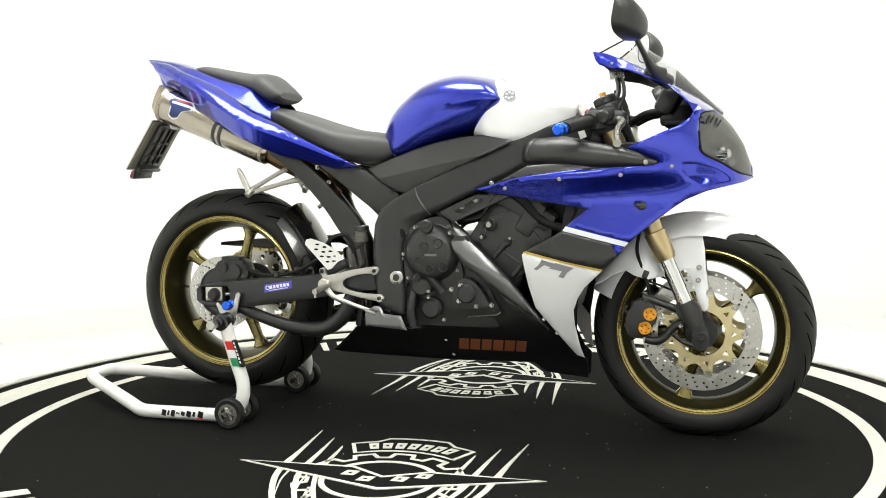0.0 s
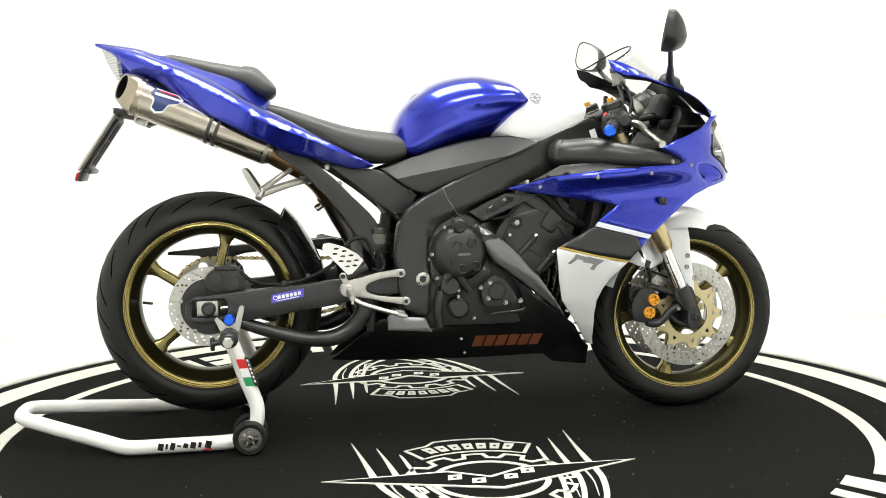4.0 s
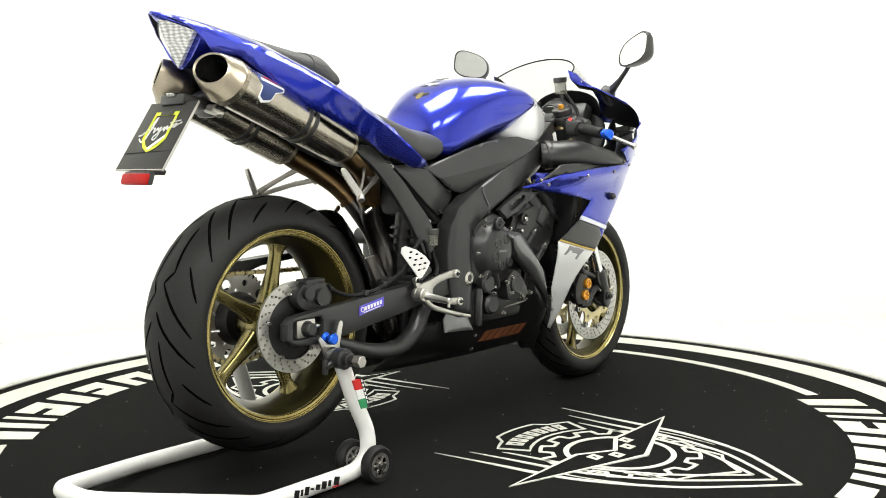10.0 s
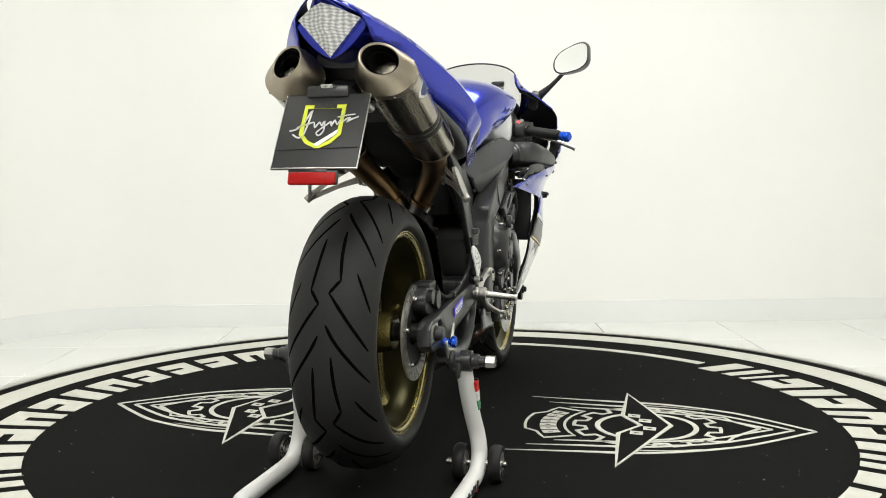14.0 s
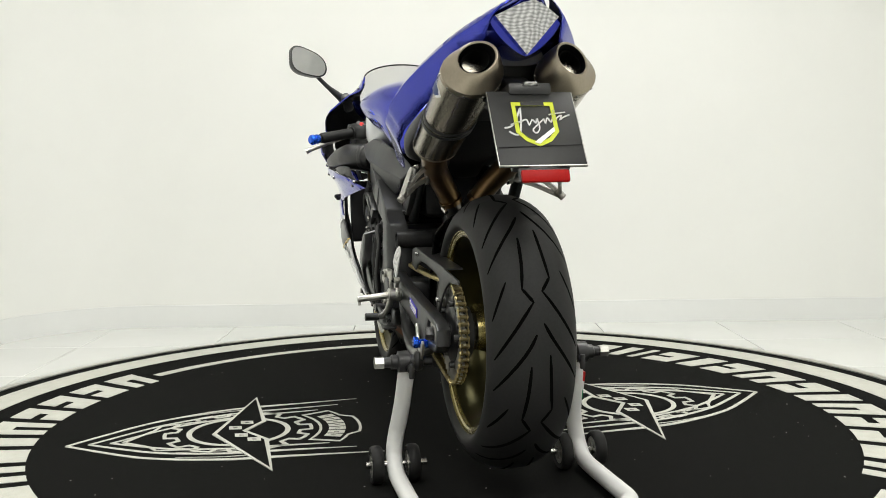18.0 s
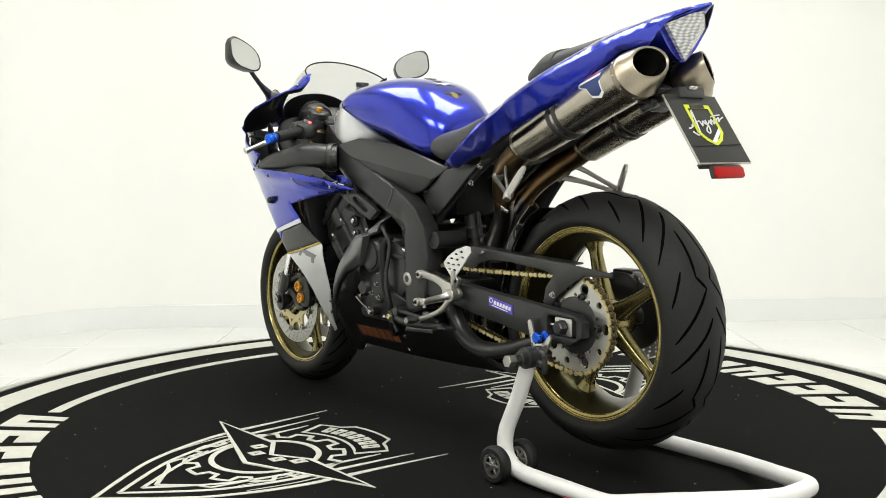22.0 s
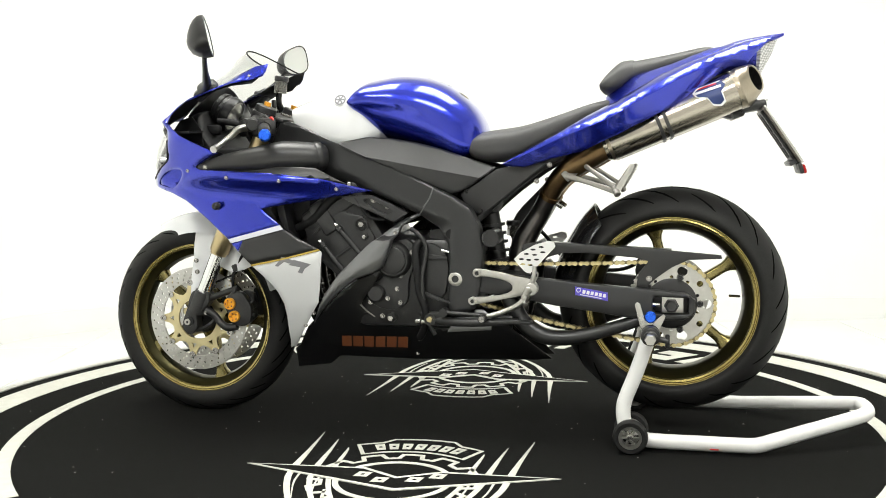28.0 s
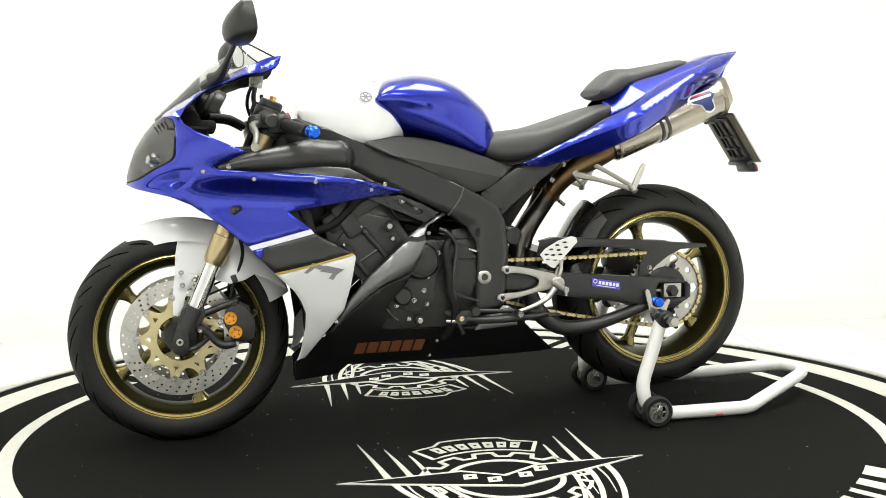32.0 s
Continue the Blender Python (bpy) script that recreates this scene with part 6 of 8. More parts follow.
pb = part("plate_bracket", join(*[xform(box((0.0485 * k, 0.0, -nz * 0.010), (0.013, 0.160, 0.009), 0.002), pm) for k in (-1, 1)], *[xform(box((0, q, -nz * 0.010), (0.110, w_, 0.009), 0.002), pm) for q, w_ in ((-0.072, 0.016), (-0.012, 0.008), (0.032, 0.008), (0.070, 0.020))]), M_PLASTIC, bike, "black open plate bracket")
part("plate_back", xform(box((0, 0, -nz * 0.0042), (0.172, 0.172, 0.002), 0.0005), pm), M_BACK, pl, "beige back of the board")
for k in (-1, 1):
    part("bracket_rib", xform(box((0.017 * k, -0.004, -nz * 0.013), (0.006, 0.140, 0.008), 0.001), pm), M_PLASTIC, pb)
part("bracket_tray", xform(box((0, 0.080, -nz * 0.017), (0.118, 0.012, 0.022), 0.003), pm), M_PLASTIC, pb)
part("bracket_arm", join(box((-0.855, 0, 0.895), (0.10, 0.09, 0.025), 0.006, (0, 10, 0)), box((-0.80, 0, 0.90), (0.06, 0.06, 0.06), 0.01, (0, -20, 0))), M_PLASTIC, pb)
part("rear_reflector", box((-1.001, 0, 0.729), (0.012, 0.098, 0.025), 0.005, (0, 18, 0)), M_REFLECT, bike, "red rear reflector")
part("reflector_mount", join(box((-0.990, 0, 0.738), (0.012, 0.06, 0.024), 0.003, (0, 18, 0)), box((-0.9935, 0, 0.7305), (0.012, 0.103, 0.029), 0.004, (0, 18, 0))), M_PLASTIC, bike)
pl2 = part("plate_lamp", join(box((-0.897, 0, 0.908), (0.012, 0.038, 0.018), 0.005, (0, -40, 0)), box((-0.885, 0, 0.905), (0.03, 0.046, 0.014), 0.004, (0, -35, 0))), M_PLASTIC, bike, "small plate lamp")
part("lamp_lens", box((-0.905, 0, 0.912), (0.004, 0.026, 0.012), 0.002, (0, -50, 0)), M_LENS, pl2)
for s in (-1, 1):
    part("indicator_plug", join(tube([(-0.83, s * 0.03, 0.885), (-0.835, s * 0.055, 0.88), (-0.815, s * 0.062, 0.872)], 0.011, 10), lathe([(0.006, -0.003), (0.012, -0.003), (0.012, 0.003), (0.006, 0.003)], Matrix.Translation((-0.835, s * 0.065, 0.880)) @ SIDE, 18, True)), M_ALU if s < 0 else M_PLASTIC, bike, "blanked indicator mount with wiring")
    part("wiring", tube([(-0.84, s * 0.06, 0.885), (-0.80, s * 0.072, 0.888), (-0.76, s * 0.06, 0.885), (-0.72, s * 0.04, 0.90)], 0.006, 8), M_DARK, bike)

part("inner_fender", loft([(-0.60, 0.868, 0.900, 0.060, 3, 0.5), (-0.52, 0.806, 0.85, 0.066, 3, 0.5), (-0.44, 0.770, 0.81, 0.062, 3, 0.5), (-0.36, 0.752, 0.785, 0.055, 3, 0.5), (-0.25, 0.715, 0.745, 0.060, 3, 0.5)], 24), M_DARK, bike, "black inner fender under the seat")

# silver bolts on both engine flanks
for s, spots in ((1, ((0.186, 0.587, 0.0085), (0.178, 0.552, 0.0065), (0.105, 0.324, 0.0085))), (-1, ((0.186, 0.587, 0.0085), (0.166, 0.553, 0.006)))):
    for x, z, r in spots:
        part("bolt_boss", rod((x, s * 0.140, z), (x, s * 0.174, z), r * 1.5, n=16, cap=0.001), M_ENGINE, bike)
        part("engine_bolt", rod((x, s * 0.170, z), (x, s * 0.183, z), r, n=6, cap=0.001), M_BOLT, bike, "zinc engine bolt")
# hoses and leads behind the panels
for s in (-1, 1):
    part("coolant_pipe", tube([(0.395, s * 0.150, 0.57), (0.33, s * 0.165, 0.60), (0.27, s * 0.172, 0.66), (0.20, s * 0.160, 0.69)], 0.013, 12), M_DARK, bike)
    part("throttle_lead", tube([(0.24, s * 0.172, 0.70), (0.20, s * 0.182, 0.66), (0.165, s * 0.178, 0.61), (0.12, s * 0.172, 0.60)], 0.0045, 8), M_DARK, bike)
    part("radiator_shroud", join(box((0.405, s * 0.172, 0.60), (0.024, 0.075, 0.20), 0.006, (0, 12, 0)), box((0.375, s * 0.128, 0.43), (0.024, 0.06, 0.14), 0.006, (0, -10, 0))), M_DARK, bike, "black radiator side shroud")

# ---- bodywork ----
DIAG_R = [(0.004, 0.626), (0.018, 0.628), (0.072, 0.597), (0.119, 0.560), (0.166, 0.518), (0.206, 0.478), (0.245, 0.437), (0.309, 0.350), (0.345, 0.298), (0.309, 0.334), (0.260, 0.372), (0.213, 0.409), (0.167, 0.443), (0.142, 0.462), (0.120, 0.476), (0.096, 0.511), (0.081, 0.550), (0.058, 0.590), (0.029, 0.614)]
DIAG_L = [(0.004, 0.624), (0.018, 0.626), (0.080, 0.595), (0.125, 0.560), (0.162, 0.530), (0.246, 0.452), (0.300, 0.385), (0.345, 0.298), (0.300, 0.352), (0.250, 0.400), (0.200, 0.435), (0.150, 0.452), (0.123, 0.466), (0.100, 0.521), (0.075, 0.584), (0.027, 0.608)]
ymax = table((0.14, 0.066), (0.19, 0.085), (0.216, 0.098), (0.26, 0.130), (0.30, 0.155), (0.38, 0.195), (0.518, 0.235), (0.60, 0.236), (0.635, 0.237), (0.684, 0.250), (0.725, 0.272), (0.75, 0.278), (0.79, 0.292), (0.84, 0.304), (0.90, 0.300))
xnose = table((0.15, 0.895), (0.60, 0.895), (0.66, 0.886), (0.709, 0.880), (0.745, 0.876), (0.797, 0.858), (0.843, 0.830), (0.876, 0.806), (0.92, 0.80))
blunt = table((0.5, 2.3), (0.70, 2.6), (0.78, 3.2), (0.88, 4.2))
# upper cowl: width and height of its lower rim and of the seam along the windscreen
rim_y = table((0.45, 0.150), (0.505, 0.163), (0.56, 0.190), (0.64, 0.232), (0.70, 0.262), (0.735, 0.258), (0.775, 0.20), (0.80, 0.12))
rim_z = table((0.45, 1.030), (0.505, 0.992), (0.56, 0.984), (0.60, 0.970), (0.66, 0.942), (0.70, 0.906), (0.73, 0.880), (0.80, 0.862))
seam_y = table((0.45, 0.150), (0.52, 0.156), (0.58, 0.154), (0.66, 0.140), (0.735, 0.098), (0.792, 0.02))
seam_z = table((0.45, 1.040), (0.52, 1.022), (0.58, 0.998), (0.66, 0.958), (0.735, 0.916), (0.792, 0.880))


def fair(x, z):
    """Half width of the fairing's outer skin."""
    u = min(1.0, max(0.0, (x - 0.40) / (xnose(z) - 0.40)))
    back = 1 - (0.20 if z > 0.55 else 0.06) * (max(0.0, 0.40 - x) / 0.25) ** 1.5
    low = max(0.004, ymax(z) * back * math.sqrt(max(0.0, 1 - u ** blunt(z))))
    # folded crease along the shoulder of the side panel
    low -= 0.55 * max(0.0, z - 0.700 - 0.055 * (x - 0.2)) * min(1.0, max(0.0, (0.58 - x) / 0.12))
    # hollow below that crease
    q = (0.700 + 0.055 * (x - 0.2) - z) / 0.095
    if 0 < q < 1:
        low -= 0.0055 * math.sin(math.pi * q ** 0.8) * min(1.0, max(0.0, (0.70 - x) / 0.10)) * min(1.0, max(0.0, (x - 0.15) / 0.10))
    k = min(1.0, max(0.0, (z - 0.845) / 0.035))
    if k == 0:
        return low
    v = min(1.0, max(0.0, (z - rim_z(x)) / max(0.012, seam_z(x) - rim_z(x))))
    up = rim_y(x) + (seam_y(x) - rim_y(x)) * v ** 2.2
    k = k * k * (3 - 2 * k)
    return low * (1 - k) + up * k


for s in (-1, 1):
    sf = part("side_fairing", panel([(0.147, 0.682), (0.277, 0.715), (0.415, 0.732), (0.55, 0.740), (0.632, 0.744), (0.645, 0.752), (0.605, 0.771), (0.565, 0.789), (0.625, 0.815), (0.685, 0.840), (0.715, 0.860), (0.724, 0.876), (0.712, 0.897), (0.672, 0.934), (0.60, 0.970), (0.56, 0.987), (0.505, 0.998), (0.480, 1.007), (0.470, 1.020), (0.463, 1.042), (0.50, 1.035), (0.58, 1.001), (0.66, 0.959), (0.735, 0.917), (0.775, 0.888), (0.766, 0.880), (0.752, 0.876), (0.7395, 0.870), (0.7365, 0.828), (0.7405, 0.784), (0.755, 0.766), (0.796, 0.746), (0.825, 0.728), (0.844, 0.719), (0.876, 0.709), (0.846, 0.697), (0.806, 0.688), (0.757, 0.677), (0.706, 0.656), (0.668, 0.630), (0.630, 0.601), (0.565, 0.546), (0.405, 0.588), (0.461, 0.633), (0.40, 0.644), (0.338, 0.653), (0.261, 0.665)], s, fair, 0.005, 0.013, 0.010,
                                    holes=[spline([(0.697, 0.737), (0.703, 0.745), (0.736, 0.745), (0.777, 0.733), (0.804, 0.717), (0.815, 0.703), (0.797, 0.698), (0.753, 0.692), (0.727, 0.703), (0.704, 0.722)], 3, True)]), M_BLUE, bike, "metallic blue side fairing and upper cowl")
    black_inside(sf, s)
    part("air_scoop", panel(spline([(0.685, 0.740), (0.698, 0.755), (0.740, 0.755), (0.784, 0.741), (0.815, 0.722), (0.826, 0.700), (0.800, 0.689), (0.748, 0.682), (0.716, 0.696), (0.690, 0.722)], 3, True), s, lambda x, z: max(0.01, fair(x, z) - 0.006 - 0.042 * min(1, max(0, (0.800 - x) / 0.07)) * min(1.0, max(0.0, (z - 0.686) / 0.030))), 0.004, 0.008, 0.0), M_BLUE, sf, "blue inner face of the scoop")
    bolt((0.515, s * (fair(0.515, 1.008) - 0.001), 1.008), s, 0.0045, 0.004, M_BOLT, sf, "fairing_screw")
    part("white_stripe", panel([(0.405, 0.588), (0.565, 0.547), (0.556, 0.536), (0.396, 0.576)], s, fair, 0.005, 0.012, 0.0, 0.0012), M_STRIPE, sf, "silver white stripe")
    part("charcoal_band", panel([(0.396, 0.5755), (0.52, 0.544), (0.535, 0.512), (0.500, 0.475), (0.40, 0.495), (0.297, 0.521), (0.31, 0.528)], s, fair, 0.005, 0.012, 0.003, 0.0), M_BAND, sf, "charcoal band")
    part("blue_wedge", panel([(0.521, 0.544), (0.556, 0.5355), (0.545, 0.523), (0.536, 0.513)], s, fair, 0.005, 0.012, 0.003, 0.0), M_BLUE, sf)
    part("gold_pinstripe", panel([(0.290, 0.5175), (0.297, 0.521), (0.40, 0.495), (0.500, 0.475), (0.496, 0.4705), (0.40, 0.4905)], s, fair, 0.005, 0.012, 0.0, 0.0012), M_GOLDLINE, sf, "gold pinstripe")
    lf = part("lower_fairing", panel([(0.287, 0.510), (0.291, 0.5165), (0.40, 0.490), (0.496, 0.470), (0.477, 0.452), (0.450, 0.425), (0.431, 0.395), (0.418, 0.360), (0.418, 0.320), (0.428, 0.245), (0.436, 0.216), (0.415, 0.224), (0.365, 0.296), (0.315, 0.365), (0.300, 0.428)], s, fair, 0.005, 0.013, 0.008), M_WHITE, bike, "white lower fairing panel")
    # model badge: plain grey slanted blocks
    for q in ([(0.345, 0.500), (0.372, 0.492), (0.362, 0.485), (0.350, 0.489), (0.335, 0.478), (0.328, 0.480), (0.341, 0.492)], [(0.372, 0.494), (0.410, 0.484), (0.395, 0.474), (0.388, 0.463), (0.378, 0.466), (0.386, 0.477), (0.360, 0.482)]):
        part("badge", panel([(0.372 - s * 1.3 * (x - 0.369), 0.482 + 1.3 * (z - 0.482) - 0.006) for x, z in q], s, fair, 0.003, 0.02, 0.0, 0.0012), M_GREYDECAL, lf, "grey badge block")
    # screws round the panels
    for x, z in ((0.205, 0.701), (0.242, 0.688), (0.393, 0.712), (0.548, 0.722), (0.610, 0.752), (0.672, 0.742)):
        bolt((x, s * (fair(x, z) - 0.001), z), s, 0.0058, 0.004, M_BOLT, sf, "fairing_screw")
    for x, z in ((0.335, 0.332), (0.368, 0.292)):
        bolt((x, s * (fair(x, z) - 0.001), z), s, 0.0050, 0.004, M_BOLT, lf, "fairing_screw")
    part("indicator_stub", join(stepped((0.598, s * 0.200, 0.641), (0.598, s * 0.238, 0.641), ((0, 0.014), (0.45, 0.014), (0.60, 0.0115), (0.90, 0.0105), (1, 0.006)), 20), rod((0.594, s * 0.232, 0.642), (0.584, s * 0.240, 0.645), 0.0065, n=12, cap=0.002)), M_PLASTIC, bike, "black blanked indicator stub")
    # dark inner lining behind the panels
    part("fairing_liner", panel([(0.30, 0.70), (0.62, 0.735), (0.67, 0.70), (0.60, 0.60), (0.52, 0.53), (0.47, 0.46), (0.43, 0.40), (0.42, 0.30), (0.33, 0.40), (0.32, 0.52), (0.42, 0.60), (0.44, 0.64)], s, lambda x, z: fair(x, z) - 0.016, 0.003, 0.025, 0.0), M_DARK, bike)
    # belly pan and the grey diagonal panel
    bp = part("belly_pan", panel([(-0.331, 0.196), (-0.26, 0.258), (-0.193, 0.318), (-0.13, 0.318), (-0.120, 0.296), (-0.075, 0.292), (-0.045, 0.288), *((0.03, 0.308), (0.117, 0.328), (0.200, 0.337), (0.215, 0.346), (0.207, 0.366), (0.191, 0.406), (0.170, 0.437), (0.213, 0.404), (0.260, 0.367), (0.309, 0.329)) * (s < 0), *((0.03, 0.296), (0.067, 0.299), (0.093, 0.296), (0.126, 0.301), (0.175, 0.335), (0.195, 0.359), (0.185, 0.378), (0.151, 0.418), (0.128, 0.460), (0.150, 0.448), (0.200, 0.430), (0.250, 0.395), (0.300, 0.347)) * (s > 0), (0.37, 0.285), (0.415, 0.222), (0.437, 0.206), (0.438, 0.146), (0.323, 0.165), (0.291, 0.192), (0.06, 0.187), (-0.15, 0.190), (-0.291, 0.192)], s, lambda x, z: fair(x, z) - 0.012 - 0.05 * max(0, (-0.15 - x)) - 0.25 * max(0.0, x - 0.34), 0.004, 0.016, 0.008), M_BELLY, bike, "black belly pan")
    part("belly_lip", panel([(-0.180, 0.331), (-0.156, 0.352), (-0.133, 0.353), (-0.125, 0.331), (-0.073, 0.327), (-0.066, 0.310), (-0.055, 0.287), (-0.120, 0.292), (-0.178, 0.296)], s, lambda x, z: 0.168 + 0.10 * (0.33 - z), 0.006, 0.012, 0.004), M_GREY, bp, "dark grey metallic lip")
    rim_line = ((-0.12, 0.293), (-0.075, 0.287), (-0.054, 0.285), (0.03, 0.307), (0.117, 0.328), (0.196, 0.337), (0.214, 0.346)) if s < 0 else ((0.067, 0.302), (0.093, 0.297), (0.126, 0.301), (0.175, 0.335), (0.195, 0.359))
    # the chamfer's highlight, added as a thin tube of paler metal
    part("belly_rim", tube([(x, s * (fair(x, z) - 0.010), z) for x, z in rim_line], 0.0024, 6), M_CAST, bp, "pale strip for the highlight on the chamfered edge")
    for k in range(6):
        x = 0.078 + 0.0335 * k
        sk = -0.004 * s
        part("belly_mark", panel([(x - sk, 0.224), (x + 0.028 - sk, 0.224), (x + 0.028 + sk, 0.259), (x + sk, 0.259)], s, lambda x, z: fair(x, z) - 0.012, 0.003, 0.03, 0.0, 0.0012), M_BROWN, bp, "faded copper block of lettering")
    for x, z in ((0.04, 0.252), (0.055, 0.206)):
        bolt((x, s * (fair(x, z) - 0.012), z), s, 0.005, 0.004, M_BOLT, bp, "fairing_screw")
    dp = part("diagonal_panel", panel(DIAG_R if s < 0 else DIAG_L, s, lambda x, z: min(0.192 + 0.018 * math.sin(max(0, min(1, x / 0.32)) * math.pi), fair(x, z) - 0.006) - 0.10 * max(0.0, 0.64 - z - 0.85 * x) + 0.012 * max(0.0, 1 - ((0.68 * x + 0.73 * z - 0.451) / 0.036) ** 2) - 0.006, 0.024, 0.012, 0.008), M_GREY, bike, "dark grey diagonal side panel")
    bolt((0.082, s * 0.2005, 0.566), s, 0.005, 0.004, M_BOLT, dp, "fairing_screw")
    # air duct in the cockpit
    part("air_duct", tube([(0.305, s * 0.150, 0.775), (0.335, s * 0.180, 0.776), (0.40, s * 0.208, 0.778), (0.48, s * 0.232, 0.770), (0.56, s * 0.246, 0.762), (0.635, s * 0.252, 0.750)], [0.037, 0.042, 0.043, 0.034, 0.024, 0.006], 20, 6), M_PLASTIC, bike, "black rounded air duct")
    part("duct_collar", lathe([(0.036, -0.010), (0.0415, -0.010), (0.0440, -0.006), (0.0440, 0.008), (0.0415, 0.012), (0.036, 0.012)], axis_matrix((0.318, s * 0.163, 0.7755), (0.365, s * 0.194, 0.777))[0], 28, True), M_PLASTIC, bike, "black duct collar")
    part("duct_filler", panel([(0.215, 0.700), (0.30, 0.745), (0.36, 0.750), (0.55, 0.748), (0.62, 0.745), (0.415, 0.728), (0.277, 0.712)], s, lambda x, z: fair(x, z) - 0.012, 0.004, 0.02, 0.003), M_PLASTIC, bike)
    # headlight: bowl, lens and dark surround
    HL = [(0.7405, 0.868), (0.7375, 0.828), (0.7415, 0.785), (0.756, 0.768), (0.796, 0.748), (0.825, 0.730), (0.844, 0.721), (0.869, 0.714), (0.866, 0.745), (0.847, 0.797), (0.818, 0.843), (0.793, 0.868), (0.770, 0.877), (0.755, 0.874)]
    hl = part("headlight", panel(HL, s, lambda x, z: fair(x, z) - 0.004, 0.003, 0.010, 0.003), M_HEAD, bike, "clear headlight lens", 80)
    part("headlight_reflector", panel(HL, s, lambda x, z: max(0.003, fair(x, z) - 0.016 - 0.050 * max(0.0, 1 - ((x - 0.792) / 0.055) ** 2 - ((z - 0.790) / 0.062) ** 2)), 0.003, 0.012, 0.0), M_REFLECTOR, hl, "grey headlight reflector")
    hy = fair(0.800, 0.770)
    part("headlight_bulb", join(rod((0.797, s * (hy - 0.048), 0.752), (0.790, s * (hy - 0.040), 0.790), 0.0095, n=16, cap=0.003), rod((0.780, s * (hy - 0.046), 0.768), (0.812, s * (hy - 0.034), 0.772), 0.013, n=18, cap=0.003)), M_CHROME, hl, "chrome bulb shield")
    part("headlight_shelf", join(*[box((0.757 + 0.009 * k, s * (fair(0.757 + 0.009 * k, 0.855) - 0.016), 0.858 - 0.004 * k), (0.0035, 0.012, 0.024), 0.001, (0, 30, 0), seg=1) for k in range(4)]), M_DARK, hl, "dark ribs at the top of the lamp")
    part("headlight_seal", tube([(x, s * (fair(x, z) - 0.0015), z) for x, z in ((0.7385, 0.828), (0.7425, 0.785), (0.756, 0.767), (0.796, 0.747), (0.825, 0.729), (0.844, 0.720), (0.868, 0.713))], 0.0022, 6), M_DARK, hl, "black lens seal")
    # tail cowl
    tl = table((-0.96, 0.012), (-0.90, 0.068), (-0.80, 0.128), (-0.70, 0.174), (-0.60, 0.214), (-0.49, 0.234), (-0.42, 0.218), (-0.33, 0.190), (-0.20, 0.155))
    tz = table((-0.95, 1.078), (-0.90, 1.056), (-0.75, 0.998), (-0.62, 0.933), (-0.49, 0.862), (-0.40, 0.828), (-0.25, 0.765))

    def tail(x, z, tl=tl, tz=tz):
        """Tail skin: a side face tucked in below a sharp crease and a shoulder leaning in above it."""
        d = z - tz(x)
        seam = min(1.0, max(0.0, (x + 0.532) / 0.010))
        return max(0.008, tl(x) - (0.20 * d + 32.0 * d * d if d > 0 else -0.55 * d) - 0.005 * seam * seam * (3 - 2 * seam))
    tc_ = part("tail_cowl", panel([(-0.946, 1.088), (-0.84, 1.066), (-0.764, 1.034), (-0.700, 1.011), (-0.632, 0.982), (-0.575, 0.948), (-0.518, 0.913), (-0.441, 0.876), (-0.347, 0.823), (-0.205, 0.750), (-0.222, 0.744), (-0.270, 0.742), (-0.344, 0.764), (-0.423, 0.781), (-0.469, 0.801), (-0.5285, 0.828), (-0.593, 0.861), (-0.670, 0.901), (-0.747, 0.957), (-0.800, 0.997), (-0.846, 1.003), (-0.868, 1.030), (-0.90, 1.062)], s, tail, 0.005, 0.012, 0.010, ridge=[(x, tz(x)) for x in (-0.92, -0.85, -0.78, -0.70, -0.62, -0.57, -0.50, -0.44, -0.38, -0.32, -0.26)]), M_BLUE, bike, "metallic blue tail cowl and seat panel", 24)
    black_inside(tc_, s)
    # faceted inner cowl under the passenger seat
    gz = table((-0.86, 1.058), (-0.764, 1.030), (-0.700, 1.008), (-0.632, 0.980), (-0.575, 0.946), (-0.518, 0.912), (-0.49, 0.895))

    def inner(x, z, tl=tl, tz=tz, gz=gz):
        """Inner cowl skin: rises from the groove and folds in ahead of a slanted edge."""
        ahead = x - (-0.589 + 0.84 * (z - 0.934))
        return max(0.03, tl(x) - 0.20 * (gz(x) - tz(x)) - 32.0 * (gz(x) - tz(x)) ** 2 - 0.010 - 1.6 * (z - gz(x)) - 0.55 * max(0.0, ahead))
    ic = part("inner_cowl", panel([(-0.86, 1.066), (-0.756, 1.049), (-0.655, 1.010), (-0.575, 0.988), (-0.548, 0.980), (-0.515, 0.950), (-0.482, 0.930), (-0.486, 0.890), (-0.518, 0.904), (-0.575, 0.938), (-0.632, 0.972), (-0.700, 1.000), (-0.764, 1.022), (-0.85, 1.052)], s, inner, 0.005, 0.010, 0.002, ridge=[(-0.589 + 0.84 * q, 0.934 + q) for q in (0.012, 0.022, 0.032, 0.042)]), M_BLUE, bike, "faceted blue inner cowl below the seat", 20)
    black_inside(ic, s)
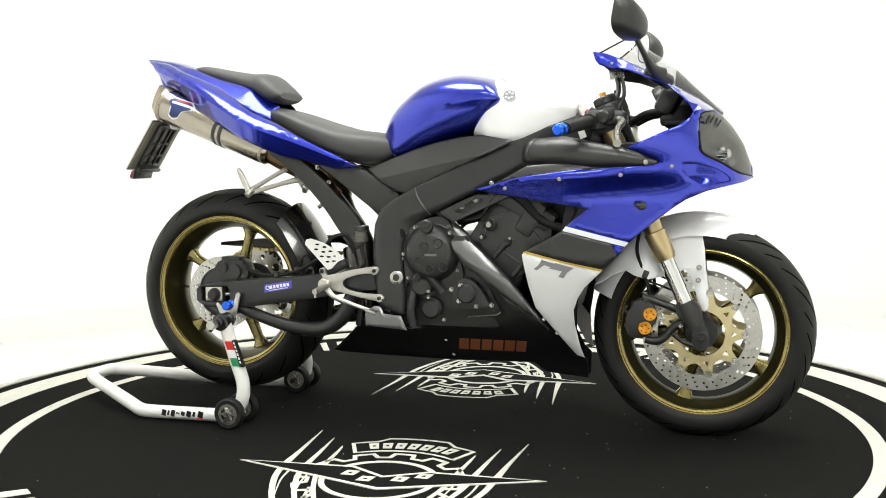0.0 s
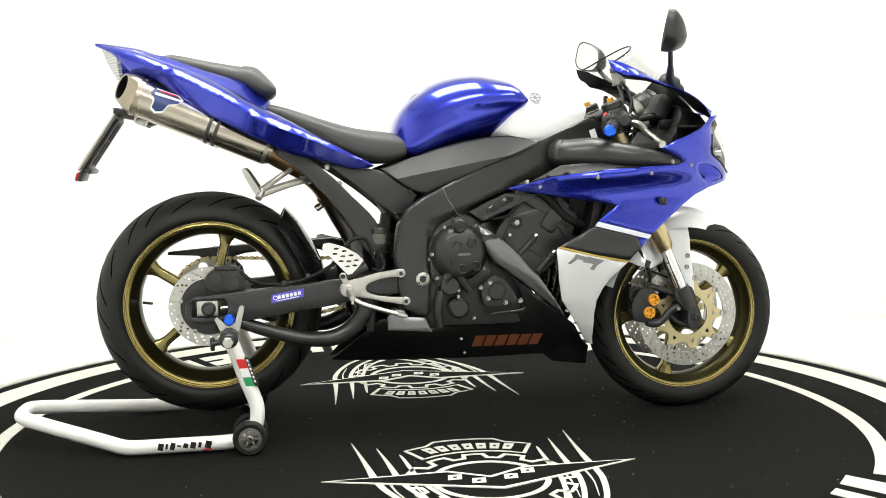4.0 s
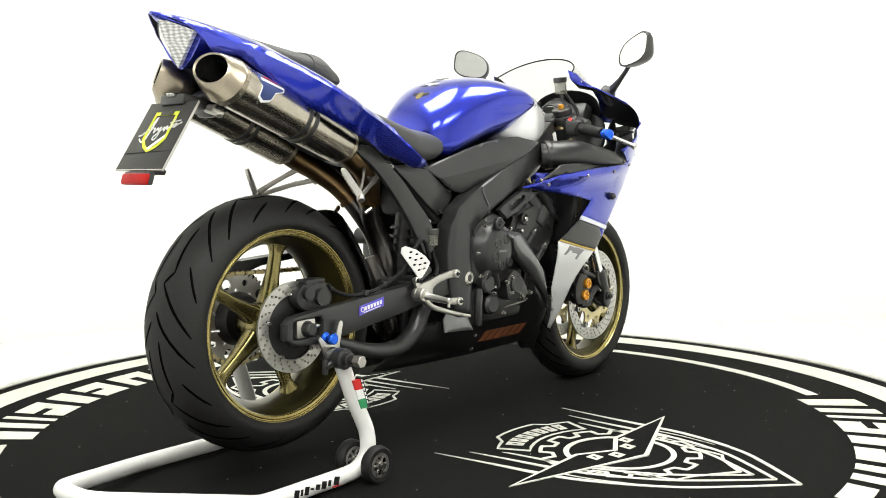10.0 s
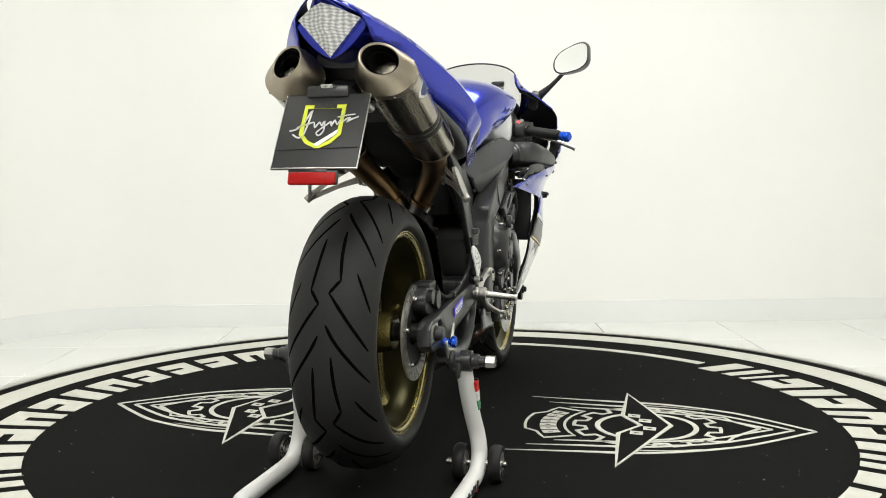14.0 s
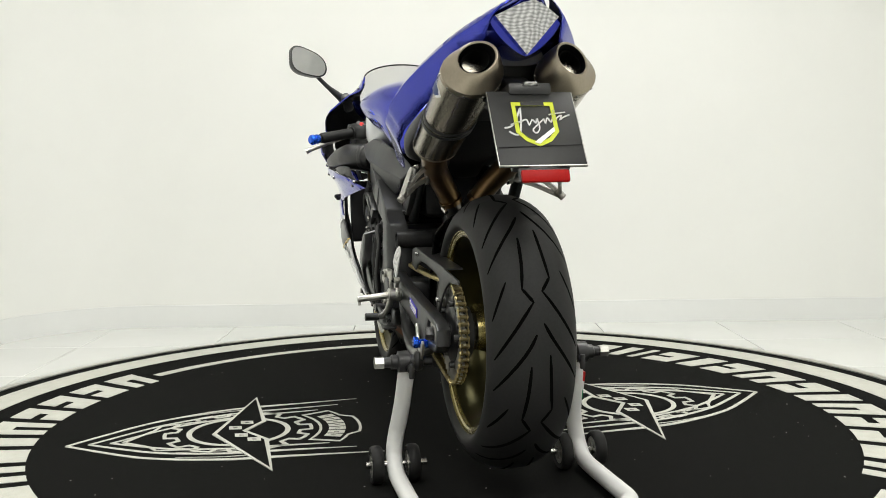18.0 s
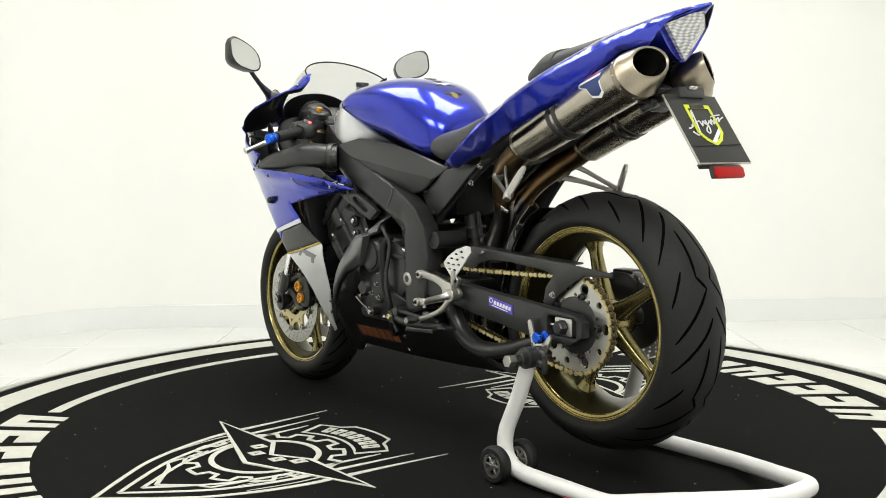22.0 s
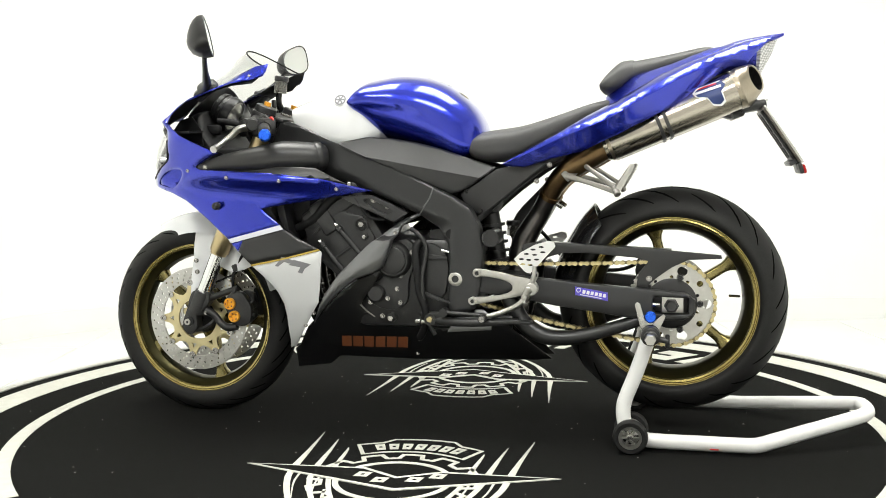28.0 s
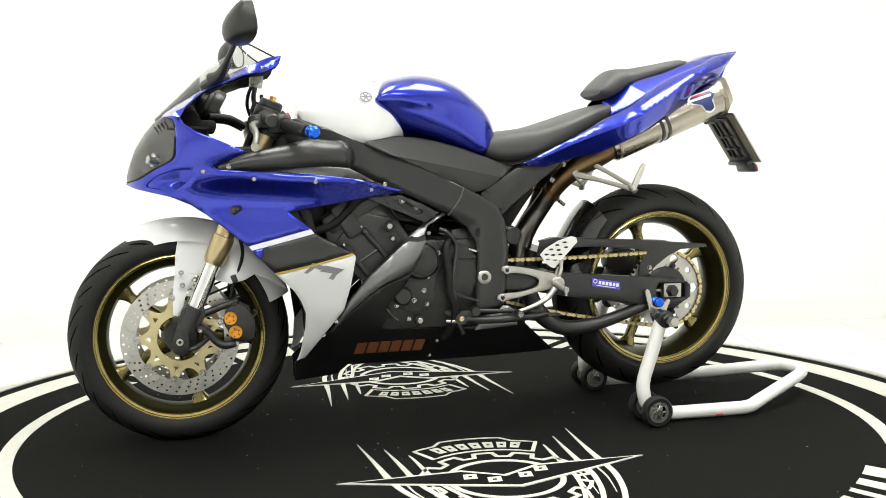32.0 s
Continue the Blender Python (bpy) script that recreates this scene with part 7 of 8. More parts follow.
# nose centre, tail top, underside
part("nose_bridge", loft([(0.74, 0.870, 0.908, 0.10, 2.5, 0.5), (0.785, 0.845, 0.884, 0.05, 2.3, 0.5), (0.835, 0.77, 0.815, 0.018, 2.2, 0.5), (0.872, 0.708, 0.735, 0.010, 2.2, 0.5)], 20), M_BLUE, bike)
part("tail_top", loft([(-0.948, 1.083, 1.091, 0.006, 2.5, 0.4), (-0.90, 1.060, 1.086, 0.035, 2.5, 0.3), (-0.82, 1.030, 1.072, 0.070, 2.6, 0.3), (-0.73, 0.995, 1.036, 0.100, 2.6, 0.3), (-0.58, 0.93, 0.974, 0.118, 2.6, 0.3), (-0.50, 0.86, 0.90, 0.12, 2.6, 0.3)], 32), M_BLUE, bike)
part("tail_inner", loft([(-0.874, 0.970, 1.064, 0.076, 1.35, 0.78), (-0.82, 0.972, 1.06, 0.092, 1.5, 0.76), (-0.74, 0.950, 1.03, 0.107, 2.0, 0.7), (-0.66, 0.930, 1.00, 0.120, 2.6, 0.7)], 32), M_BLUE, bike, "blue inner tail round the lamp")
part("tail_underside", loft([(-0.80, 0.958, 1.00, 0.060, 3, 0.6), (-0.72, 0.925, 0.99, 0.09, 3, 0.6), (-0.65, 0.890, 0.97, 0.12, 3, 0.6), (-0.48, 0.80, 0.87, 0.15, 3, 0.6), (-0.33, 0.745, 0.80, 0.12, 3, 0.6)], 24), M_PLASTIC, bike, "black undertail")
bm = bmesh.new()
V = [bm.verts.new(p) for p in ((-0.934, 0.0, 1.080), (-0.886, 0.067, 1.049), (-0.884, 0.0, 0.972), (-0.886, -0.067, 1.049), (-0.918, 0.0, 1.036), (-0.840, 0.055, 1.045), (-0.835, 0, 0.99), (-0.840, -0.055, 1.045), (-0.86, 0, 1.068))]
for f in ((0, 1, 4), (1, 2, 4), (2, 3, 4), (3, 0, 4), (1, 5, 6, 2), (2, 6, 7, 3), (0, 8, 5, 1), (3, 7, 8, 0)):
    bm.faces.new([V[i] for i in f])
bmesh.ops.subdivide_edges(bm, edges=bm.edges[:], cuts=2, use_grid_fill=True)
lamp = part("tail_light", bm, M_LENS, bike, "clear wedge tail light", 50)

# tank: blue body and the white front cover
TANK = [(-0.148, 0.808, 0.838, 0.045, 2.3, 0.4), (-0.138, 0.785, 0.874, 0.090, 2.5, 0.36), (-0.115, 0.768, 0.912, 0.118, 2.7, 0.34), (-0.080, 0.758, 0.945, 0.138, 2.7, 0.40), (-0.030, 0.774, 0.980, 0.157, 2.6, 0.46), (0.030, 0.792, 1.000, 0.176, 2.5, 0.52), (0.090, 0.808, 1.006, 0.191, 2.4, 0.57), (0.140, 0.822, 1.000, 0.199, 2.3, 0.60), (0.178, 0.855, 0.990, 0.201, 2.3, 0.58), (0.203, 0.882, 0.970, 0.197, 2.3, 0.56), (0.216, 0.903, 0.948, 0.190, 2.3, 0.52), (0.220, 0.918, 0.934, 0.184, 2.3, 0.5)]
tk = loft(TANK, 88)
for v in tk.verts:
    # flattened flank under a shoulder line
    k = min(1.0, max(0.0, (0.905 + 0.12 * v.co.x - v.co.z) / 0.012)) * min(1.0, max(0.0, (v.co.x + 0.02) / 0.06)) * min(1.0, max(0.0, (0.20 - v.co.x) / 0.05))
    v.co.y *= 1 - 0.045 * k * min(1.0, abs(v.co.y) / 0.10)
tank = part("fuel_tank", tk, M_BLUE, bike, "metallic blue fuel tank", 30)
part("tank_cover", loft([(0.100, 0.830, 0.975, 0.100, 2.6, 0.3), (0.150, 0.808, 0.984, 0.150, 3.0, 0.36), (0.185, 0.790, 0.985, 0.176, 3.2, 0.42), (0.240, 0.788, 0.974, 0.178, 3.4, 0.40), (0.300, 0.802, 0.958, 0.156, 3.5, 0.36), (0.360, 0.822, 0.943, 0.128, 3.6, 0.32), (0.400, 0.850, 0.931, 0.103, 3.4, 0.3), (0.416, 0.885, 0.922, 0.092, 3.0, 0.4)], 72), M_WHITE, bike, "white front tank cover", 32)


def on_tank(x, y):
    """Height of the tank's top over a place."""
    xs = [q[0] for q in TANK]
    lo, hi, w_, p, b = (float(np.interp(x, xs, [q[i] for q in TANK])) for i in range(1, 6))
    zc = lo + (hi - lo) * b
    return zc + (hi - zc) * max(0.0, 1 - (abs(y) / w_) ** p) ** (1 / p)


def decal(outer, lift=0.0015):
    pts, tris, _ = triangulated(outer, (), 0.010)
    return solid(pts, [list(t) for t in tris], lambda x, y: (x, y, on_tank(x, y) + lift), lambda x, y: (x, y, on_tank(x, y) - 0.001))


for s in (-1, 1):
    em = part("tank_emblem", lathe([(0, 0.0022), (0.0175, 0.0022), (0.0188, 0.0008), (0.0188, -0.003), (0, -0.003)], Matrix.Translation((0.243, s * 0.1655, 0.933)) @ pose(0, 0, 0, -62 * s, 0, 0), 28), M_WHITE, bike, "round grey tank emblem")
    part("emblem_ring", lathe([(0.0125, 0.0032), (0.0165, 0.0032), (0.0165, 0.002), (0.0125, 0.002)], Matrix.Translation((0.243, s * 0.1655, 0.933)) @ pose(0, 0, 0, -62 * s, 0, 0), 28, True), M_GREYDECAL, em)
    for k in range(3):
        part("emblem_bar", xform(box((0, 0, 0.003), (0.024, 0.0032, 0.0014), rot=(0, 0, 60 * k)), Matrix.Translation((0.243, s * 0.1655, 0.933)) @ pose(0, 0, 0, -62 * s, 0, 0)), M_GREYDECAL, em)
fc = part("fuel_cap", lathe([(0, 0.008), (0.030, 0.008), (0.036, 0.005), (0.040, 0), (0.052, -0.002), (0.052, -0.006), (0, -0.006)], Matrix.Translation((0.165, 0, 0.987)) @ pose(0, 0, 0, 0, 10, 0), 40), M_ALU, bike, "silver fuel filler cap")
for k in range(7):
    b = k * 0.8976
    part("cap_bolt", rod((0.165 + 0.044 * math.cos(b), 0.044 * math.sin(b), 0.980 - 0.176 * 0.044 * math.cos(b)), (0.165 + 0.044 * math.cos(b), 0.044 * math.sin(b), 0.988 - 0.176 * 0.044 * math.cos(b)), 0.004, n=8), M_BOLT, fc)
# printed pad down the back of the tank: white and black shapes, gold roundel
for outer, mt_, lift, lab in (([(0.055, -0.010), (0.055, 0.030), (0.035, 0.042), (-0.02, 0.030), (-0.035, 0.0), (-0.02, -0.030), (0.035, -0.036)], M_STKW, 0.0012, "white print on the tank pad"),
                              ([(0.045, -0.006), (0.045, 0.022), (0.020, 0.030), (0.012, 0.004), (0.025, -0.022)], M_STKK, 0.0020, "black print on the tank pad"),
                              ([(0.004, -0.018), (0.006, 0.020), (-0.014, 0.022), (-0.022, 0.002)], M_STKK, 0.0020, "black print on the tank pad"),
                              ([(-0.030, 0.010), (-0.036, 0.036), (-0.075, 0.030), (-0.085, 0.0), (-0.075, -0.030), (-0.036, -0.036), (-0.030, -0.010), (-0.050, 0.0)], M_STKK, 0.0012, "black print on the tank pad"),
                              (circle(-0.078, 0.0, 0.012, 18), M_GOLD, 0.0022, "gold roundel on the tank pad")):
    part("tank_pad", decal(outer, lift), mt_, tank, lab)

# seats
part("rider_seat", loft([(-0.540, 0.905, 0.935, 0.060, 3, 0.5), (-0.515, 0.885, 0.930, 0.085, 3, 0.55), (-0.443, 0.852, 0.914, 0.118, 3.2, 0.55), (-0.348, 0.805, 0.883, 0.142, 3.2, 0.5), (-0.269, 0.770, 0.860, 0.146, 3.2, 0.5), (-0.221, 0.757, 0.852, 0.138, 3.2, 0.5), (-0.170, 0.755, 0.846, 0.128, 3.2, 0.5), (-0.135, 0.758, 0.840, 0.122, 3.0, 0.5), (-0.106, 0.772, 0.830, 0.112, 2.6, 0.5), (-0.094, 0.785, 0.805, 0.09, 2.2, 0.5)], 40), M_SEAT, bike, "black vinyl rider seat")
pse = part("passenger_seat", loft([(-0.776, 1.044, 1.056, 0.030, 2.6, 0.4), (-0.74, 1.026, 1.060, 0.045, 2.4, 0.4), (-0.66, 1.000, 1.045, 0.064, 2.4, 0.4), (-0.57, 0.97, 1.030, 0.084, 2.4, 0.4), (-0.545, 0.962, 1.028, 0.088, 2.4, 0.4)], 36), M_SEAT, bike, "black vinyl passenger seat")
part("seat_roll", loft([(-0.556, 0.966, 1.031, 0.088, 2.5, 0.4), (-0.523, 0.945, 1.027, 0.094, 2.6, 0.4), (-0.498, 0.938, 1.008, 0.094, 2.6, 0.4), (-0.478, 0.940, 0.986, 0.090, 2.6, 0.5), (-0.466, 0.950, 0.970, 0.08, 2.4, 0.5)], 40), M_SEAT, pse, "rounded front roll of the seat")

# ---- cockpit ----
sc = bmesh.new()
rings = []
for x, w_, zb, zc in spline([(0.796, 0.020, 0.878, 0.886), (0.735, 0.098, 0.914, 0.944), (0.66, 0.140, 0.956, 1.014), (0.58, 0.154, 0.996, 1.064), (0.52, 0.156, 1.020, 1.086), (0.475, 0.150, 1.034, 1.094)], 5):
    ring = []
    for j in range(21):
        u = -1 + 2 * j / 20
        xx = x + 0.095 * (1 - u * u) * max(0, (0.60 - x) / 0.125)
        ring.append(sc.verts.new((xx, w_ * math.sin(u * 1.45) / math.sin(1.45), zb + (zc - zb) * (math.cos(u * 1.45) - math.cos(1.45)) / (1 - math.cos(1.45)))))
    rings.append(ring)
for p, q in zip(rings, rings[1:]):
    for j in range(20):
        sc.faces.new((p[j], p[j + 1], q[j + 1], q[j]))
rim_pts = [tuple(v.co) for v in rings[-1]]
low_rings = [[tuple(v.co) for v in r_] for r_ in rings if r_[10].co.x > 0.672]
bmesh.ops.solidify(sc, geom=sc.faces[:], thickness=0.0025)
ws = part("windscreen", sc, M_SCREEN, bike, "clear smoked windscreen bubble")
ws.visible_shadow = False
mask = bmesh.new()
rows_ = [[mask.verts.new((v[0] - 0.002, v[1] * 0.975, v[2] - 0.004)) for v in r_] for r_ in low_rings]
for p, q in zip(rows_, rows_[1:]):
    for j in range(20):
        mask.faces.new((p[j], p[j + 1], q[j + 1], q[j]))
bmesh.ops.solidify(mask, geom=mask.faces[:], thickness=0.002)
part("windscreen_mask", mask, M_PLASTIC, ws, "black band under the foot of the screen")
part("windscreen_edge", tube([Vector(p) + Vector((0, 0, 0)) for p in rim_pts[::2]], 0.0024, 6, 3), M_DARK, ws, "dark windscreen edge")
dial_m = axis_matrix((0.684, 0.022, 0.934), (0.620, 0.022, 0.899))[0]
part("instrument_panel", join(lathe([(0, 0.0), (0.030, 0.0), (0.048, 0.010), (0.052, 0.024), (0.048, 0.027), (0.048, 0.036), (0.053, 0.040), (0.053, 0.060), (0.050, 0.066), (0.046, 0.066), (0.044, 0.062), (0, 0.062)], dial_m, 36), xform(box((0, 0, 0), (0.052, 0.086, 0.070), 0.014), Matrix.Translation((0.652, -0.060, 0.912)) @ pose(0, 0, 0, 0, 28, 0))), M_ENGINE, bike, "black instrument cluster with round drum")
part("tachometer_face", lathe([(0, 0.0635), (0.040, 0.0635), (0.0435, 0.0665), (0.046, 0.0645), (0.046, 0.060), (0, 0.060)], dial_m, 36), M_ALU, bike, "round tachometer with silver bezel")
part("fairing_stay", join(box((0.72, 0, 0.86), (0.07, 0.14, 0.05), 0.015, (0, 20, 0)), box((0.66, 0.10, 0.86), (0.05, 0.03, 0.03), 0.010), box((0.66, -0.10, 0.86), (0.05, 0.03, 0.03), 0.010), box((0.60, 0, 0.78), (0.16, 0.30, 0.05), 0.02), tube([(0.56, -0.06, 0.86), (0.60, -0.08, 0.88), (0.65, -0.09, 0.885)], 0.010, 10), tube([(0.56, 0.06, 0.86), (0.60, 0.08, 0.88), (0.65, 0.09, 0.885)], 0.010, 10)), M_DARK, bike)
yk = part("top_yoke", box((0.475, 0, 0.893), (0.075, 0.20, 0.016), 0.006, (0, -22, 0)), M_ENGINE, bike, "black top yoke")
for y in (-0.105, 0.105):
    part("clamp_ring", lathe([(0.0262, -0.016), (0.034, -0.016), (0.036, -0.012), (0.036, 0.012), (0.034, 0.016), (0.0262, 0.016)], axis_matrix((0.5005, y, 0.890), (0.492, y, 0.912))[0], 28, True), M_ENGINE, yk, "black fork clamp")
    part("fork_top", stepped((0.512, y, 0.860), (0.4865, y, 0.926), ((0, 0.0258), (0.72, 0.0258), (0.73, 0.031), (0.95, 0.031), (1, 0.027)), 28), M_ENGINE, yk, "black fork top")
    part("preload_adjuster", rod((0.4865, y, 0.926), (0.483, y, 0.937), 0.010, n=6), M_ORANGE, yk, "gold preload adjuster")
part("steering_nut", rod((0.475, 0, 0.885), (0.468, 0, 0.905), 0.018, n=6), M_BOLT, bike)
part("ignition_switch", join(rod((0.525, 0, 0.895), (0.512, 0, 0.925), 0.020, n=24), box((0.508, 0, 0.935), (0.01, 0.02, 0.03), 0.003)), M_DARK, bike, "black ignition switch with key")
part("lower_yoke", box((0.545, 0, 0.745), (0.07, 0.26, 0.035), 0.01, (0, -24, 0)), M_FRAME, bike)
for s in (-1, 1):
    b0, b1 = Vector((0.497, s * 0.112, 0.872)), Vector((0.412, s * 0.308, 0.838))
    hb = part("handlebar", join(rod(b0, b1, 0.0105, n=16), lathe([(0.026, -0.018), (0.034, -0.018), (0.034, 0.018), (0.026, 0.018)], axis_matrix(on_fork(0.03, s * 0.105), on_fork(0.1, s * 0.105))[0], 24, True)), M_ENGINE, bike, "black clip-on handlebar")
    part("grip", stepped(b0.lerp(b1, 0.40), b0.lerp(b1, 0.97), ((0, 0.021), (0.05, 0.021), (0.06, 0.0165), (0.3, 0.0172), (0.6, 0.0168), (0.95, 0.0175), (1, 0.015)), 20), M_RUBBER, hb, "black rubber grip")
    part("bar_end", stepped(b1, b1 + (b1 - b0).normalized() * 0.034, ((0, 0.014), (0.25, 0.016), (0.35, 0.013), (0.5, 0.0165), (0.85, 0.0165), (1, 0.011)), 20), M_ANOBLUE, hb, "blue anodised bar end")
    part("switch_pod", join(xform(box((0, 0, 0), (0.055, 0.056, 0.052), 0.012), Matrix.Translation(b0.lerp(b1, 0.28)) @ pose(0, 0, 0, 0, 0, s * -22)), rod(b0.lerp(b1, 0.30) + Vector((0, 0, 0.02)), b0.lerp(b1, 0.30) + Vector((-0.012, 0, 0.03)), 0.008)), M_PLASTIC, hb, "black switch pod")
    part("switch_button", rod(b0.lerp(b1, 0.26) + Vector((-0.018, 0, 0.018)), b0.lerp(b1, 0.26) + Vector((-0.028, 0, 0.024)), 0.007, n=12), M_RED, hb, "red switch")
    l0 = b0.lerp(b1, 0.22) + Vector((0.045, 0, 0.0))
    part("lever", tube([tuple(l0), tuple(l0 + Vector((0.020, s * 0.03, -0.008))), tuple(l0 + Vector((0.015, s * 0.10, -0.032))), tuple(l0 + Vector((0.022, s * 0.165, -0.058))), tuple(l0 + Vector((0.024, s * 0.185, -0.066)))], [0.0115, 0.0105, 0.0085, 0.0075, 0.0105], 10), M_ALU, hb, "silver hand lever")
    part("lever_perch", xform(box((0, 0, 0), (0.04, 0.03, 0.028), 0.006), Matrix.Translation(l0 + Vector((-0.02, 0, 0))) @ pose(0, 0, 0, 0, 0, s * -20)), M_ENGINE, hb)
    part("master_cylinder", join(rod(l0 + Vector((-0.012, -s * 0.035, 0.020)), l0 + Vector((-0.030, s * 0.045, 0.004)), 0.019, n=18, cap=0.004), xform(box((0, 0, 0), (0.040, 0.050, 0.034), 0.010), Matrix.Translation(l0 + Vector((0.006, -s * 0.012, 0.006))) @ pose(0, 0, 0, 0, 15, s * -20)), rod(b0.lerp(b1, 0.10), b0.lerp(b1, 0.20), 0.022, n=18, cap=0.003)), M_PLASTIC, hb, "black lever master cylinder")
    part("control_cable", tube([tuple(l0), tuple(l0 + Vector((0.012, -s * 0.035, -0.025))), (0.545, s * 0.055, 0.815), (0.53, s * 0.03, 0.76)], 0.005, 8), M_DARK, bike)
    # mirror: black shell, stalk and glass
    H = Vector((0.570, s * 0.327, 1.096))
    mm = Matrix.Translation(H) @ pose(0, 0, 0, s * 4, 10, s * 20)
    shell = bmesh.new()
    rr = []
    for t_, k_ in ((-0.014, 0.93), (-0.012, 1.0), (0.004, 0.99), (0.019, 0.89), (0.033, 0.69), (0.042, 0.40), (0.046, 0.12)):
        ring = []
        for q in range(36):
            a = 2 * math.pi * q / 36
            c, n_ = math.cos(a), math.sin(a)
            yy = 0.066 * k_ * math.copysign(abs(c) ** 0.72, c)
            zz = 0.0455 * k_ * math.copysign(abs(n_) ** 0.72, n_) + s * yy * 0.12 + 0.012 * (yy * s / 0.066) * (n_ > 0) * k_
            ring.append(shell.verts.new((t_ * (1 - 5.5 * zz) if t_ > 0 else t_, yy, zz)))
        rr.append(ring)
    for p, q in zip(rr, rr[1:]):
        for i in range(36):
            shell.faces.new((p[i], p[(i + 1) % 36], q[(i + 1) % 36], q[i]))
    shell.faces.new(rr[-1])
    glass_v = [v.co.copy() for v in rr[0]]
    mi = part("mirror", xform(shell, mm), M_PLASTIC, bike, "black mirror housing")
    gb = bmesh.new()
    gb.faces.new([gb.verts.new((-0.0125, v.y * 0.985, v.z * 0.985)) for v in glass_v])
    bmesh.ops.solidify(gb, geom=gb.faces[:], thickness=0.002)
    part("mirror_glass", xform(gb, mm), M_MIRROR, mi, "silvered mirror glass")
    part("mirror_stalk", tube([(0.640, s * 0.190, 0.972), (0.622, s * 0.212, 0.986), (0.606, s * 0.252, 1.016), (0.588, s * 0.292, 1.052), (0.580, s * 0.305, 1.066)], [0.022, 0.014, 0.0078, 0.0066, 0.009], 12), M_PLASTIC, mi)
    part("mirror_base", xform(box((0, 0, 0), (0.080, 0.036, 0.036), 0.012), Matrix.Translation((0.636, s * 0.188, 0.968)) @ pose(0, 0, 0, s * -28, 30, s * -16)), M_PLASTIC, mi)
# front brake reservoir on the right bar, clutch-side reservoir stub on the left
rv = part("brake_fluid_pot", rod((0.520, -0.082, 0.975), (0.515, -0.082, 1.012), 0.0195, n=24), M_FLUID, bike, "clear front brake fluid pot")
part("pot_cap", rod((0.515, -0.082, 1.011), (0.513, -0.082, 1.027), 0.022, n=24, cap=0.002), M_PLASTIC, rv)
part("pot_arm", tube([(0.520, -0.082, 0.977), (0.525, -0.09, 0.945), (0.515, -0.12, 0.90)], 0.007, 8), M_PLASTIC, rv)
part("pot_hose", tube([(0.525, -0.085, 0.985), (0.538, -0.100, 0.960), (0.542, -0.125, 0.925), (0.530, -0.145, 0.890)], 0.005, 8), M_DARK, rv)
